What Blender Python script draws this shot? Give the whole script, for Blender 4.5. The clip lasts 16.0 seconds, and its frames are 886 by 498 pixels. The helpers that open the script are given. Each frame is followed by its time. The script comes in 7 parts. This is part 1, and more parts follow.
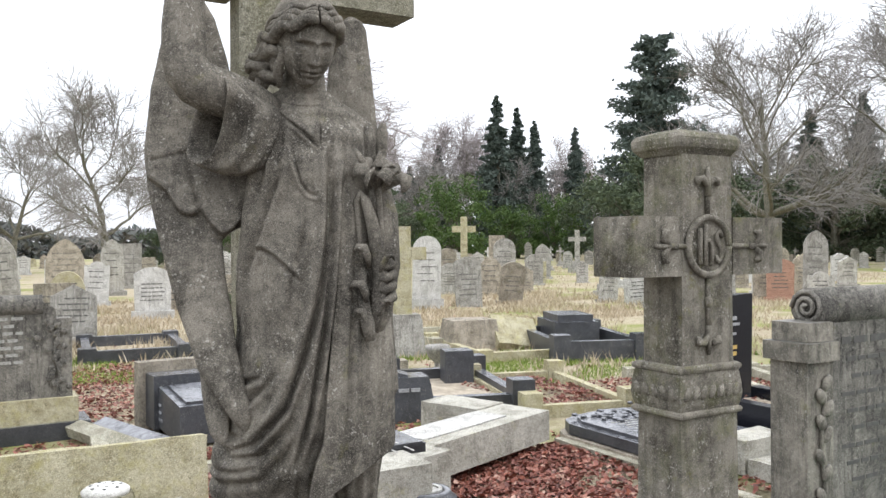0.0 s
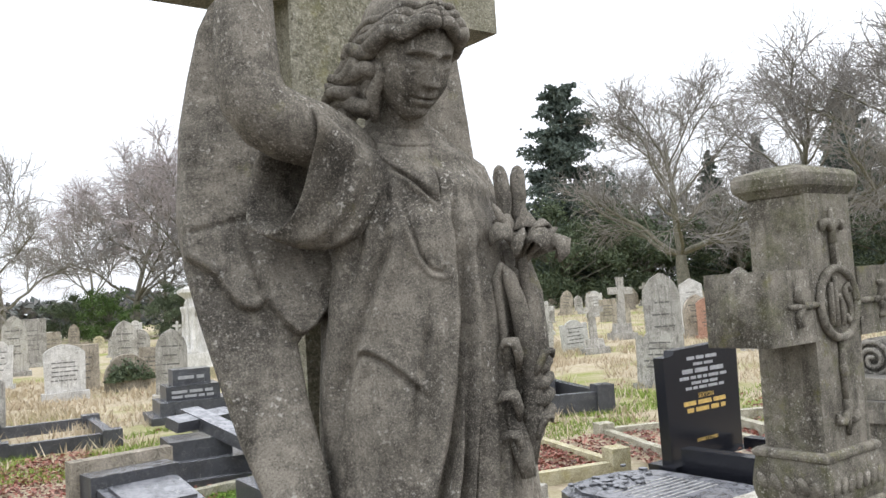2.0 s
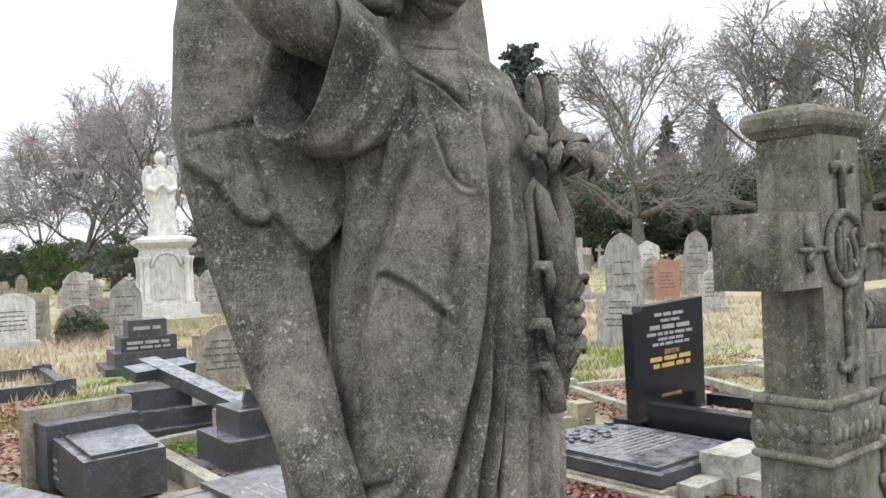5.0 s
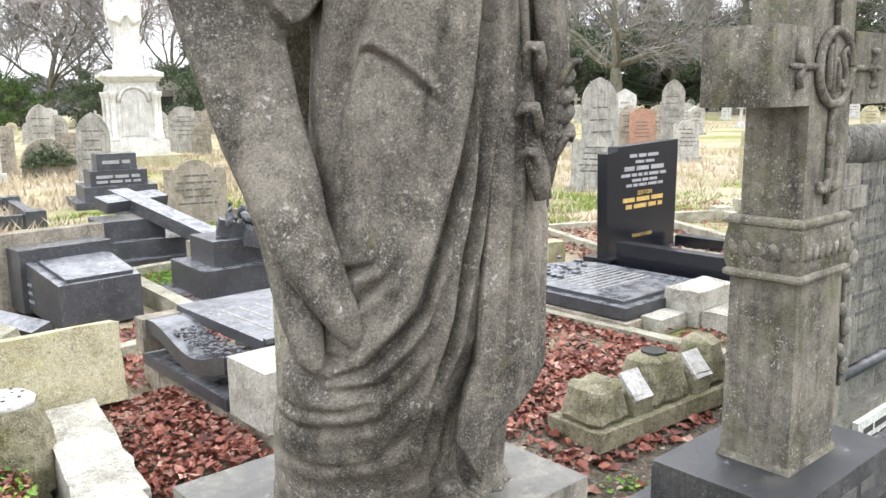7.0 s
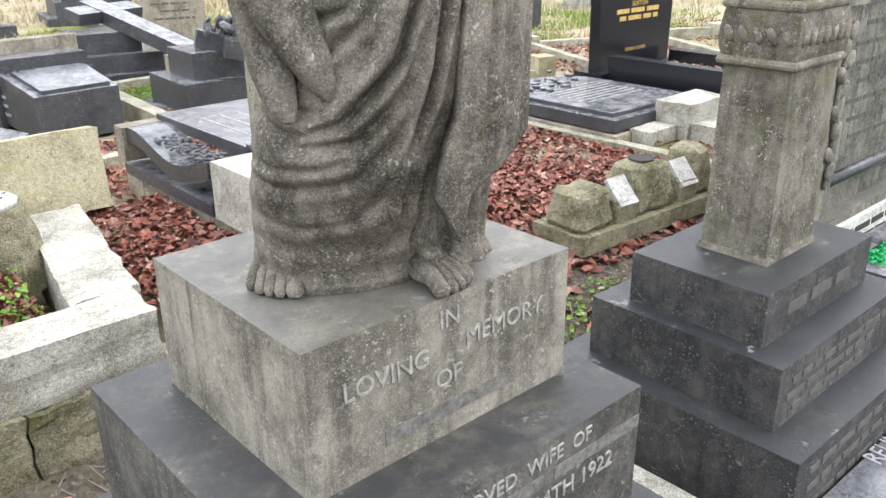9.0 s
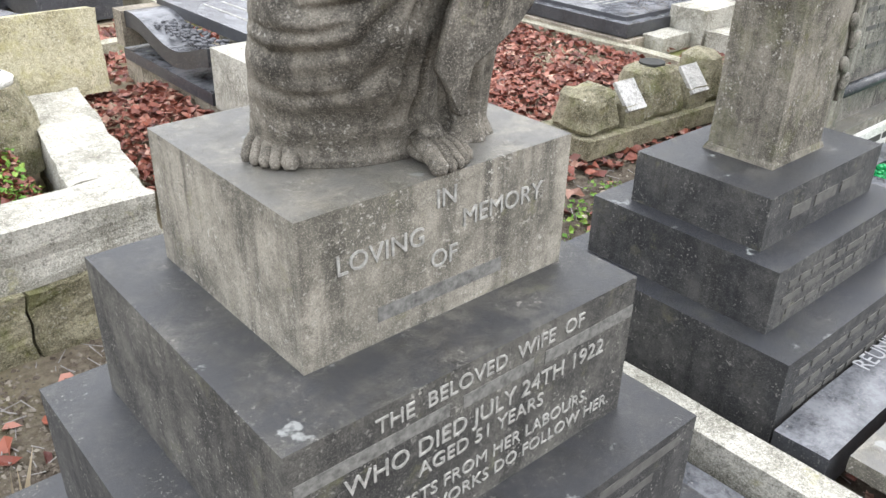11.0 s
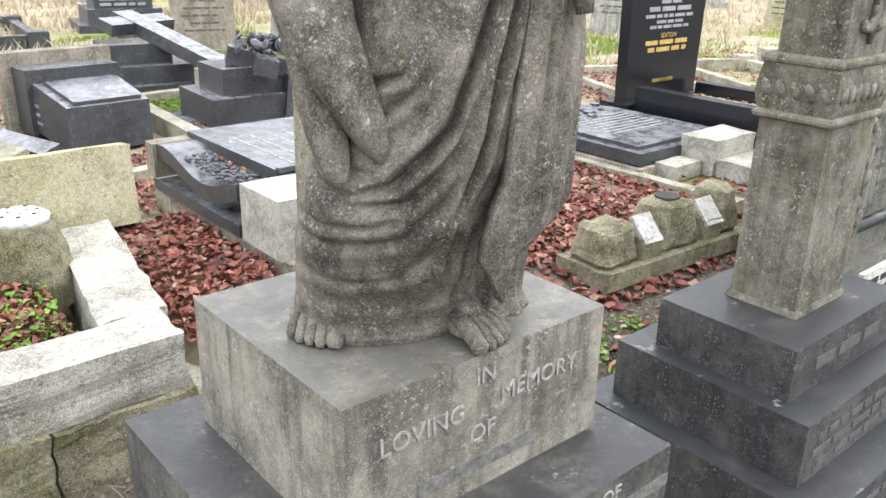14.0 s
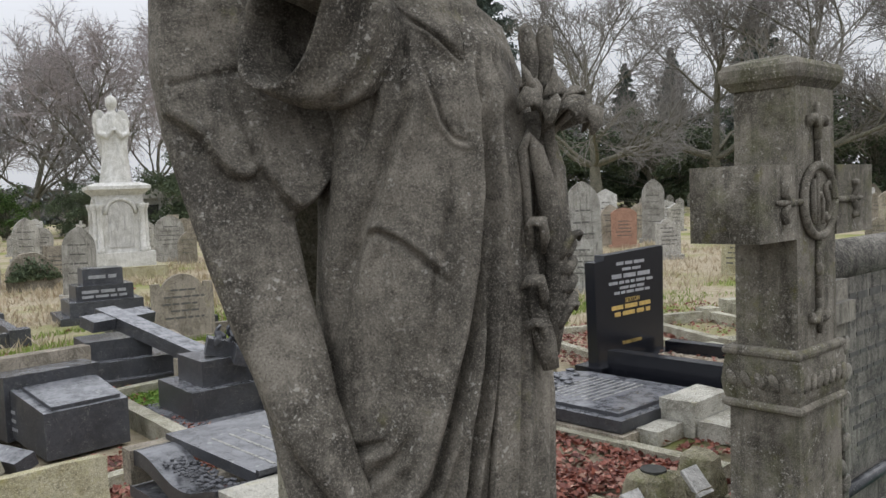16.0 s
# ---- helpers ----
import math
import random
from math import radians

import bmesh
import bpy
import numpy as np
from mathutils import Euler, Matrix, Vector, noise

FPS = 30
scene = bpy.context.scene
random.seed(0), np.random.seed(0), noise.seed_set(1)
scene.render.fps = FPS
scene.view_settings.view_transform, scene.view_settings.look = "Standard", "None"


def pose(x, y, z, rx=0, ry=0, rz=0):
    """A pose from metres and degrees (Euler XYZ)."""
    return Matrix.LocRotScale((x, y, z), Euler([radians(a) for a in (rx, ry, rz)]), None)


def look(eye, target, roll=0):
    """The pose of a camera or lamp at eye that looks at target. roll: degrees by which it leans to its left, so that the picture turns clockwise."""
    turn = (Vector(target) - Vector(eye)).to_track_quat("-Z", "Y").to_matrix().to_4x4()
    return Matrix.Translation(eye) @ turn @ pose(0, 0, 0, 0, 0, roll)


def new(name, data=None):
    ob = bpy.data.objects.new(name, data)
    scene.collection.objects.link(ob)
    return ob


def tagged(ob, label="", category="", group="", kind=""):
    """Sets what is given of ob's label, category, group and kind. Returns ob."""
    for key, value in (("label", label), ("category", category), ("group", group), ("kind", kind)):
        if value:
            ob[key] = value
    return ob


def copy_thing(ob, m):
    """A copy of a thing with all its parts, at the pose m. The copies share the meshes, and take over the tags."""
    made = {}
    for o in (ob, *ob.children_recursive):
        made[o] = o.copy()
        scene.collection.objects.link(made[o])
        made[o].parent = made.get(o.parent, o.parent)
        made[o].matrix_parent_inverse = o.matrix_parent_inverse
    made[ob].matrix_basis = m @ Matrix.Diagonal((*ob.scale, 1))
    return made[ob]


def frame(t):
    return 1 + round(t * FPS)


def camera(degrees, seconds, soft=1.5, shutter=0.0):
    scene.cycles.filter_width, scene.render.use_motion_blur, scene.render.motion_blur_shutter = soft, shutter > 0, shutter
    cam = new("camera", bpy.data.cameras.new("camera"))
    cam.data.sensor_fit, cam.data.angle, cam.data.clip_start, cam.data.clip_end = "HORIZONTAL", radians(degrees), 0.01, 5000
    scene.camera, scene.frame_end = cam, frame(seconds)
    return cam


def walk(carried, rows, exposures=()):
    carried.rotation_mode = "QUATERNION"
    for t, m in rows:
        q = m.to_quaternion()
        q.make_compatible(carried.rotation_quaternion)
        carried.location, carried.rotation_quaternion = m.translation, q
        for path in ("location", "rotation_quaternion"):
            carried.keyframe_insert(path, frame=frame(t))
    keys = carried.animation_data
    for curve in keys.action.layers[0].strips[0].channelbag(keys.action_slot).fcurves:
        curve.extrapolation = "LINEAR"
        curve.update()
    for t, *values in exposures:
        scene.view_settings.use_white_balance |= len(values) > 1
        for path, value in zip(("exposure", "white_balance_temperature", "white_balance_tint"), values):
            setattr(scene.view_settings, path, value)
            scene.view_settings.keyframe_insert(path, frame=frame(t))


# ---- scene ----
cam = camera(56.5, 16.0)
PATH = [
    (0, (0.738, 0.815, 1.597), (1.753, 2.538, 1.586), -0.4),
    (0.5, (0.778, 0.872, 1.586), (1.779, 2.603, 1.603), -0.2),
    (1, (0.74, 1.147, 1.577), (1.777, 2.855, 1.662), -1.6),
    (1.5, (0.66, 1.452, 1.642), (1.812, 3.084, 1.741), -3.5),
    (2, (0.662, 1.562, 1.679), (1.855, 3.163, 1.788), -3.6),
    (2.5, (0.682, 1.598, 1.71), (1.893, 3.185, 1.834), -3.3),
    (3, (0.646, 1.661, 1.73), (1.869, 3.236, 1.879), -3.1),
    (3.2, (0.623, 1.671, 1.731), (1.849, 3.243, 1.891), -3.0),
    (5.3, (0.651, 1.756, 1.613), (1.935, 3.288, 1.55), -2.1),
    (5.5, (0.639, 1.769, 1.612), (1.929, 3.294, 1.497), -1.9),
    (6, (0.641, 1.764, 1.58), (1.93, 3.277, 1.362), -1.6),
    (6.5, (0.639, 1.759, 1.558), (1.933, 3.259, 1.28), -1.1),
    (7, (0.653, 1.768, 1.522), (1.947, 3.25, 1.16), -0.9),
    (7.5, (0.665, 1.769, 1.478), (1.937, 3.227, 0.974), -0.9),
    (8, (0.671, 1.765, 1.465), (1.934, 3.206, 0.889), -1.0),
    (8.5, (0.671, 1.767, 1.427), (1.917, 3.178, 0.752), -0.9),
    (9, (0.671, 1.768, 1.404), (1.904, 3.15, 0.648), -0.7),
    (9.5, (0.669, 1.771, 1.384), (1.882, 3.127, 0.553), 0.0),
    (10, (0.67, 1.774, 1.366), (1.867, 3.113, 0.486), 0.7),
    (10.2, (0.671, 1.774, 1.367), (1.861, 3.109, 0.472), 1.0),
    (12.3, (0.694, 1.73, 1.302), (1.823, 3.018, 0.269), 1.7),
    (12.5, (0.697, 1.731, 1.302), (1.819, 3.018, 0.26), 1.9),
    (13, (0.686, 1.739, 1.342), (1.797, 3.034, 0.299), 1.9),
    (13.5, (0.666, 1.779, 1.408), (1.825, 3.133, 0.5), 1.7),
    (14, (0.645, 1.808, 1.475), (1.86, 3.221, 0.751), 1.3),
    (14.5, (0.642, 1.801, 1.544), (1.919, 3.261, 1.056), -0.4),
    (15, (0.644, 1.797, 1.608), (1.958, 3.27, 1.289), -0.7),
    (15.5, (0.621, 1.792, 1.628), (1.959, 3.267, 1.44), -1.4),
    (16, (0.631, 1.79, 1.635), (1.975, 3.265, 1.509), -2.2),
]
EXPOSURES = [(0, 0.15), (1.0, 0.0), (1.6, 0.1), (3.2, 0.2), (5.3, 0.1), (6.0, 0.52), (7.0, 0.68), (8.5, 0.65), (10.2, 0.6), (12.3, 0.78), (13.5, 0.72), (14.3, 0.6), (15.0, 0.32), (15.5, -0.1), (16.0, -0.55)]
walk(cam, [(t, look(eye, target, roll)) for t, eye, target, roll in PATH], EXPOSURES)

# ---- light: an overcast winter sky ----
world = bpy.data.worlds.new("overcast_sky")
scene.world = world
world.use_nodes = True
wn, wl = world.node_tree.nodes, world.node_tree.links
sky = wn.new("ShaderNodeTexSky")
sky.sky_type, sky.sun_disc = "NISHITA", False
sky.sun_elevation, sky.sun_rotation = radians(54), radians(125)
sky.dust_density = 4.0
cloud = wn.new("ShaderNodeMix")
cloud.data_type = "RGBA"
cloud.inputs["Factor"].default_value = 0.93
cloud.inputs["B"].default_value = (8.5, 8.75, 9.35, 1)
wl.new(sky.outputs["Color"], cloud.inputs["A"])
# an overcast sky is about twice as bright overhead as at the horizon
dome = wn.new("ShaderNodeTexCoord")
height = wn.new("ShaderNodeSeparateXYZ")
wl.new(dome.outputs["Generated"], height.inputs[0])
rise = wn.new("ShaderNodeMapRange")
rise.inputs["From Min"].default_value, rise.inputs["From Max"].default_value = 0.0, 1.0
rise.inputs["To Min"].default_value, rise.inputs["To Max"].default_value = 0.95, 2.3
wl.new(height.outputs["Z"], rise.inputs["Value"])
lift = wn.new("ShaderNodeVectorMath")
lift.operation = "SCALE"
wl.new(cloud.outputs["Result"], lift.inputs[0])
wl.new(rise.outputs[0], lift.inputs["Scale"])
wl.new(lift.outputs[0], wn["Background"].inputs["Color"])
wn["Background"].inputs["Strength"].default_value = 0.12
sun = new("sun", bpy.data.lights.new("sun", "SUN"))
sun.data.energy, sun.data.angle, sun.data.color = 0.55, radians(30), (1.0, 0.98, 0.95)
sun.matrix_world = look((6, -4, 10), (1, 1, 0))


# ---- materials ----
class Nodes:
    """A small helper that wires the nodes of one material."""

    def __init__(self, name):
        self.mat = bpy.data.materials.new(name)
        self.mat.use_nodes = True
        self.n, self.l = self.mat.node_tree.nodes, self.mat.node_tree.links
        self.bsdf = self.n["Principled BSDF"]
        self.coord = self.n.new("ShaderNodeTexCoord").outputs["Object"]
        self.info = self.n.new("ShaderNodeObjectInfo")

    def spread(self, amount=7.0):
        """Object coordinates shifted by a random amount for each object."""
        comb = self.n.new("ShaderNodeVectorMath")
        comb.operation = "MULTIPLY_ADD"
        comb.inputs[1].default_value = (1, 1, 1)
        self.l.new(self.coord, comb.inputs[0])
        mul = self.n.new("ShaderNodeMath")
        mul.operation = "MULTIPLY"
        mul.inputs[1].default_value = amount
        self.l.new(self.info.outputs["Random"], mul.inputs[0])
        self.l.new(mul.outputs[0], comb.inputs[2])
        self.coord = comb.outputs[0]

    def noise(self, scale, detail=4.0, rough=0.55, stretch=None):
        tex = self.n.new("ShaderNodeTexNoise")
        tex.inputs["Scale"].default_value, tex.inputs["Detail"].default_value, tex.inputs["Roughness"].default_value = scale, detail, rough
        src = self.coord
        if stretch:
            mp = self.n.new("ShaderNodeMapping")
            mp.inputs["Scale"].default_value = stretch
            self.l.new(src, mp.inputs["Vector"])
            src = mp.outputs[0]
        self.l.new(src, tex.inputs["Vector"])
        return tex.outputs["Fac"]

    def voronoi(self, scale):
        tex = self.n.new("ShaderNodeTexVoronoi")
        tex.inputs["Scale"].default_value = scale
        self.l.new(self.coord, tex.inputs["Vector"])
        return tex.outputs["Distance"]

    def step(self, fac, low, high):
        ramp = self.n.new("ShaderNodeMapRange")
        ramp.inputs["From Min"].default_value, ramp.inputs["From Max"].default_value = low, high
        self.l.new(fac, ramp.inputs["Value"])
        return ramp.outputs[0]

    def times(self, a, b):
        m = self.n.new("ShaderNodeMath")
        m.operation = "MULTIPLY"
        self.l.new(a, m.inputs[0])
        if isinstance(b, float):
            m.inputs[1].default_value = b
        else:
            self.l.new(b, m.inputs[1])
        return m.outputs[0]

    def upward(self, low, high):
        """How far a face looks up, where moss, bird lime, rain and painted sky sheen settle."""
        geo = self.n.new("ShaderNodeNewGeometry")
        sep = self.n.new("ShaderNodeSeparateXYZ")
        self.l.new(geo.outputs["Normal"], sep.inputs[0])
        return self.step(sep.outputs["Z"], low, high)

    def mix(self, fac, a, b):
        m = self.n.new("ShaderNodeMix")
        m.data_type = "RGBA"
        if isinstance(fac, float):
            m.inputs["Factor"].default_value = fac
        else:
            self.l.new(fac, m.inputs["Factor"])
        for key, v in (("A", a), ("B", b)):
            if isinstance(v, tuple):
                m.inputs[key].default_value = (*v, 1)
            else:
                self.l.new(v, m.inputs[key])
        return m.outputs["Result"]

    def vary(self, colour, low=0.8, high=1.2):
        """Lighten or darken the whole piece by its own random number."""
        hsv = self.n.new("ShaderNodeHueSaturation")
        r = self.n.new("ShaderNodeMapRange")
        r.inputs["To Min"].default_value, r.inputs["To Max"].default_value = low, high
        self.l.new(self.info.outputs["Random"], r.inputs["Value"])
        self.l.new(r.outputs[0], hsv.inputs["Value"])
        self.l.new(colour, hsv.inputs["Color"])
        return hsv.outputs[0]

    def bump(self, height, strength, distance=0.01):
        b = self.n.new("ShaderNodeBump")
        b.inputs["Strength"].default_value, b.inputs["Distance"].default_value = strength, distance
        self.l.new(height, b.inputs["Height"])
        if self.bsdf.inputs["Normal"].links:
            self.l.new(self.bsdf.inputs["Normal"].links[0].from_socket, b.inputs["Normal"])
        self.l.new(b.outputs[0], self.bsdf.inputs["Normal"])

    def done(self, colour, rough=0.85, rough_to=None, fac=None, specular=0.3):
        if isinstance(colour, tuple):
            self.bsdf.inputs["Base Color"].default_value = (*colour, 1)
        else:
            self.l.new(colour, self.bsdf.inputs["Base Color"])
        self.bsdf.inputs["Roughness"].default_value = rough
        self.bsdf.inputs["Specular IOR Level"].default_value = specular
        if fac is not None:
            r = self.n.new("ShaderNodeMapRange")
            r.inputs["To Min"].default_value, r.inputs["To Max"].default_value = rough, rough_to
            self.l.new(fac, r.inputs["Value"])
            self.l.new(r.outputs[0], self.bsdf.inputs["Roughness"])
        return self.mat


def weathered(name, light, dark, lichen, grain=190.0, lichen_at=(0.58, 0.72), streak=0.0, soot=(0.42, 0.62), speck=0.5, rough=0.88, relief=0.35, wet=None, moss=0.0, specks=(0.62, 0.60, 0.54), varied=0.0, ledge=None, contrast=1.3):
    """Weathered stone: sandy grain, sooty patches, rain streaks, lichen and pale specks."""
    k = Nodes(name)
    k.spread()
    patch = k.noise(5.0, 6, 0.65)
    col = k.mix(k.step(patch, *soot), light, dark)
    if streak:
        run = k.noise(3.0, 5, 0.6, (9, 9, 0.9))
        col = k.mix(k.times(k.step(run, 0.48, 0.68), streak), col, tuple(c * 0.35 for c in dark))
    mid = k.noise(42.0, 6, 0.78)
    col = k.mix(k.times(k.step(mid, 0.53, 0.66), 0.42 * contrast), col, tuple(min(1.0, c * 1.55) for c in light))
    col = k.mix(k.times(k.step(mid, 0.46, 0.34), 0.60 * contrast), col, tuple(c * 0.45 for c in dark))
    fine = k.noise(grain, 4, 0.82)
    col = k.mix(k.times(k.step(fine, 0.54, 0.64), 0.50 * contrast), col, tuple(min(1.0, c * 1.9) for c in light))
    col = k.mix(k.times(k.step(fine, 0.46, 0.36), 0.62 * contrast), col, tuple(c * 0.3 for c in dark))
    if lichen:
        grow = k.noise(9.0, 8, 0.75)
        col = k.mix(k.times(k.step(grow, *lichen_at), 0.75), col, lichen)
    if moss:
        col = k.mix(k.times(k.step(k.noise(7.0, 7, 0.7), 0.5, 0.66), moss), col, (0.11, 0.125, 0.025))
    if speck:
        spot = k.times(k.step(k.noise(120.0, 2, 0.6), 0.60, 0.66), k.step(k.noise(13.0, 4, 0.6), 0.44, 0.62))
        col = k.mix(k.times(spot, speck), col, specks)
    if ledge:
        # colour of flat ledges: sooty algae; on SLATE, weathering plus a painted sky sheen
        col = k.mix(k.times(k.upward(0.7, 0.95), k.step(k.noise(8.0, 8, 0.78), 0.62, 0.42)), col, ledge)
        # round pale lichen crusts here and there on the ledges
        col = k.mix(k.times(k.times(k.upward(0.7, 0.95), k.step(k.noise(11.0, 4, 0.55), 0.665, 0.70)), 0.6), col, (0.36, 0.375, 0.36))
    if varied:
        col = k.vary(col, 1 - varied, 1 + varied)
    if wet:
        k.bump(mid, relief * 0.5, 0.008)
        k.bump(fine, relief * 0.9, 0.004)
        return k.done(col, rough, wet, k.step(k.upward(0.6, 0.95), 0.0, 1.0), 0.6)
    k.bump(k.noise(28.0, 6, 0.75), min(1.0, relief * 1.0), 0.010)
    k.bump(fine, min(1.0, relief * 0.8), 0.003)
    return k.done(col, rough, specular=0.15)


STATUE = weathered("statue_stone", (0.250, 0.228, 0.190), (0.064, 0.059, 0.051), (0.19, 0.18, 0.08), grain=300.0, speck=0.48, lichen_at=(0.60, 0.76), streak=0.5, soot=(0.38, 0.64), relief=0.28, contrast=1.0)
BIG_CROSS = weathered("pale_cross_stone", (0.30, 0.285, 0.225), (0.20, 0.19, 0.13), (0.22, 0.21, 0.09), streak=0.3)
PLINTH = weathered("plinth_stone", (0.315, 0.29, 0.24), (0.12, 0.112, 0.09), (0.17, 0.165, 0.075), streak=0.75, soot=(0.40, 0.60), wet=0.42, speck=0.5, ledge=(0.15, 0.146, 0.135), contrast=0.8, grain=280.0)
PLINTH_MID = weathered("stained_plinth_stone", (0.125, 0.119, 0.104), (0.034, 0.033, 0.031), (0.13, 0.128, 0.07), streak=0.8, soot=(0.38, 0.58), wet=0.38, speck=0.4, ledge=(0.036, 0.037, 0.040), contrast=0.9, grain=280.0)
SOOTY = weathered("sooty_headstone", (0.25, 0.235, 0.205), (0.09, 0.086, 0.078), (0.17, 0.165, 0.10), streak=0.8, soot=(0.38, 0.60))
PLINTH_DARK = weathered("sooty_plinth_stone", (0.080, 0.078, 0.073), (0.025, 0.025, 0.026), (0.11, 0.112, 0.07), streak=0.8, soot=(0.38, 0.58), wet=0.32, speck=0.4, ledge=(0.032, 0.033, 0.037), contrast=0.9, grain=280.0)
CROSS = weathered("ihs_cross_stone", (0.255, 0.235, 0.195), (0.10, 0.092, 0.075), (0.17, 0.165, 0.05), streak=0.6, speck=0.6, moss=0.3, grain=260.0, contrast=0.9)
CROSS_STEP = weathered("cross_step_stone", (0.092, 0.090, 0.084), (0.027, 0.028, 0.030), (0.15, 0.145, 0.09), streak=0.7, soot=(0.36, 0.56), wet=0.28, speck=0.3, ledge=(0.036, 0.038, 0.043), contrast=0.9, grain=280.0)
GREY = weathered("grey_headstone", (0.43, 0.415, 0.38), (0.23, 0.22, 0.195), (0.25, 0.25, 0.13), streak=0.6, varied=0.18)
BROWN = weathered("brown_headstone", (0.36, 0.32, 0.26), (0.18, 0.16, 0.125), (0.27, 0.25, 0.11), streak=0.5, varied=0.2)
PALE = weathered("pale_marble", (0.60, 0.59, 0.56), (0.40, 0.39, 0.36), (0.42, 0.41, 0.33), streak=0.45, speck=0.2, varied=0.1)
LIME = weathered("lichened_limestone", (0.46, 0.425, 0.30), (0.28, 0.25, 0.15), (0.38, 0.345, 0.14), speck=0.6, lichen_at=(0.5, 0.7), relief=0.6, specks=(0.7, 0.68, 0.55))
ROUGH = weathered("mossy_rough_stone", (0.31, 0.285, 0.20), (0.115, 0.105, 0.065), (0.26, 0.25, 0.09), relief=1.0, speck=0.6, moss=0.5, contrast=1.4)
KERB = weathered("kerb_stone", (0.44, 0.42, 0.34), (0.23, 0.215, 0.16), (0.35, 0.33, 0.16), speck=0.6, moss=0.3, relief=0.6, varied=0.15)
WHITE_KERB = weathered("pale_kerb_stone", (0.46, 0.445, 0.39), (0.25, 0.24, 0.20), (0.40, 0.38, 0.22), speck=0.7, relief=0.7)
WHITE = weathered("white_marble", (0.74, 0.73, 0.69), (0.52, 0.51, 0.46), (0.50, 0.47, 0.34), streak=0.3, speck=0.1)
PINK = weathered("pink_granite", (0.40, 0.235, 0.17), (0.30, 0.18, 0.135), None, speck=0.2)
# ledge paints the tops paler, for weathering and the sky they reflect
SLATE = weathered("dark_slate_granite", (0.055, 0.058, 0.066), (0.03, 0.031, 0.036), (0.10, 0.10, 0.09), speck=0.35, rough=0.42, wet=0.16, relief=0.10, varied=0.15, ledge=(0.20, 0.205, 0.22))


def polished():
    k = Nodes("polished_black_granite")
    col = k.mix(k.times(k.step(k.noise(420.0, 2), 0.55, 0.65), 0.4), (0.010, 0.011, 0.015), (0.035, 0.037, 0.045))
    return k.done(col, 0.16, 0.3, k.noise(14.0), 0.5)


def plain(name, colour, rough, amount=0.25, scale=30.0, specular=0.3):
    k = Nodes(name)
    col = k.mix(k.step(k.noise(scale, 5, 0.65), 0.3, 0.7), tuple(c * (1 - amount) for c in colour), tuple(min(1, c * (1 + amount)) for c in colour))
    return k.done(col, rough, specular=specular)


BLACK = polished()
GOLD = plain("gold_lettering", (0.55, 0.38, 0.12), 0.4)
SILVER = plain("silver_lettering", (0.33, 0.335, 0.345), 0.5)
LEAD = plain("worn_lettering", (0.34, 0.335, 0.31), 0.85, 0.45, 60.0)
SLATE_CHIP = plain("dark_slate_chips", (0.09, 0.092, 0.10), 0.5, 0.5, 9)
WORN_BAR = plain("worn_cut_line", (0.165, 0.162, 0.15), 0.85, 0.5, 60.0)
FAINT_LETTER = plain("faint_cut_lettering", (0.115, 0.112, 0.104), 0.9)
# for lettering, and as painted shade inside holes and a doorway
DARK_LETTER_HOLE = plain("dark_lettering_and_holes", (0.05, 0.05, 0.045), 0.8)
GLASS_CHIPS = plain("green_glass_chippings", (0.02, 0.30, 0.10), 0.25, 0.5, 200)
PEBBLE = plain("pebbles", (0.36, 0.31, 0.24), 0.7, 0.4, 8)


def earth():
    k = Nodes("cemetery_ground")
    dirt = k.mix(k.step(k.noise(30.0, 6, 0.7), 0.4, 0.62), (0.075, 0.058, 0.043), (0.16, 0.135, 0.105))
    straw = k.mix(k.step(k.noise(9.0, 8, 0.75), 0.38, 0.62), (0.33, 0.275, 0.185), (0.49, 0.425, 0.31))
    green = k.mix(k.step(k.noise(22.0, 6, 0.7), 0.35, 0.65), (0.17, 0.20, 0.05), (0.30, 0.31, 0.10))
    turf = k.mix(k.step(k.noise(0.33, 5, 0.6), 0.47, 0.60), straw, green)
    sep = k.n.new("ShaderNodeSeparateXYZ")
    k.l.new(k.coord, sep.inputs[0])
    wander = k.n.new("ShaderNodeMath")
    wander.operation = "MULTIPLY_ADD"
    wander.inputs[1].default_value = 1.6
    k.l.new(k.noise(1.4, 5, 0.6), wander.inputs[0])
    k.l.new(sep.outputs["Y"], wander.inputs[2])
    col = k.mix(k.step(wander.outputs[0], 4.6, 6.2), dirt, turf)
    k.bump(k.noise(45.0, 8, 0.75), 0.8, 0.03)
    return k.done(col, 0.95)


EARTH = earth()


def leafy(name, colours, rough=0.6):
    """Leaves: each island takes its own colour."""
    k = Nodes(name)
    geo = k.n.new("ShaderNodeNewGeometry")
    ramp = k.n.new("ShaderNodeValToRGB")
    ramp.color_ramp.elements[0].color = (*colours[0], 1)
    ramp.color_ramp.elements[1].color = (*colours[-1], 1)
    for i, c in enumerate(colours[1:-1]):
        ramp.color_ramp.elements.new((i + 1) / (len(colours) - 1)).color = (*c, 1)
    k.l.new(geo.outputs["Random Per Island"], ramp.inputs[0])
    return k.done(ramp.outputs[0], rough)


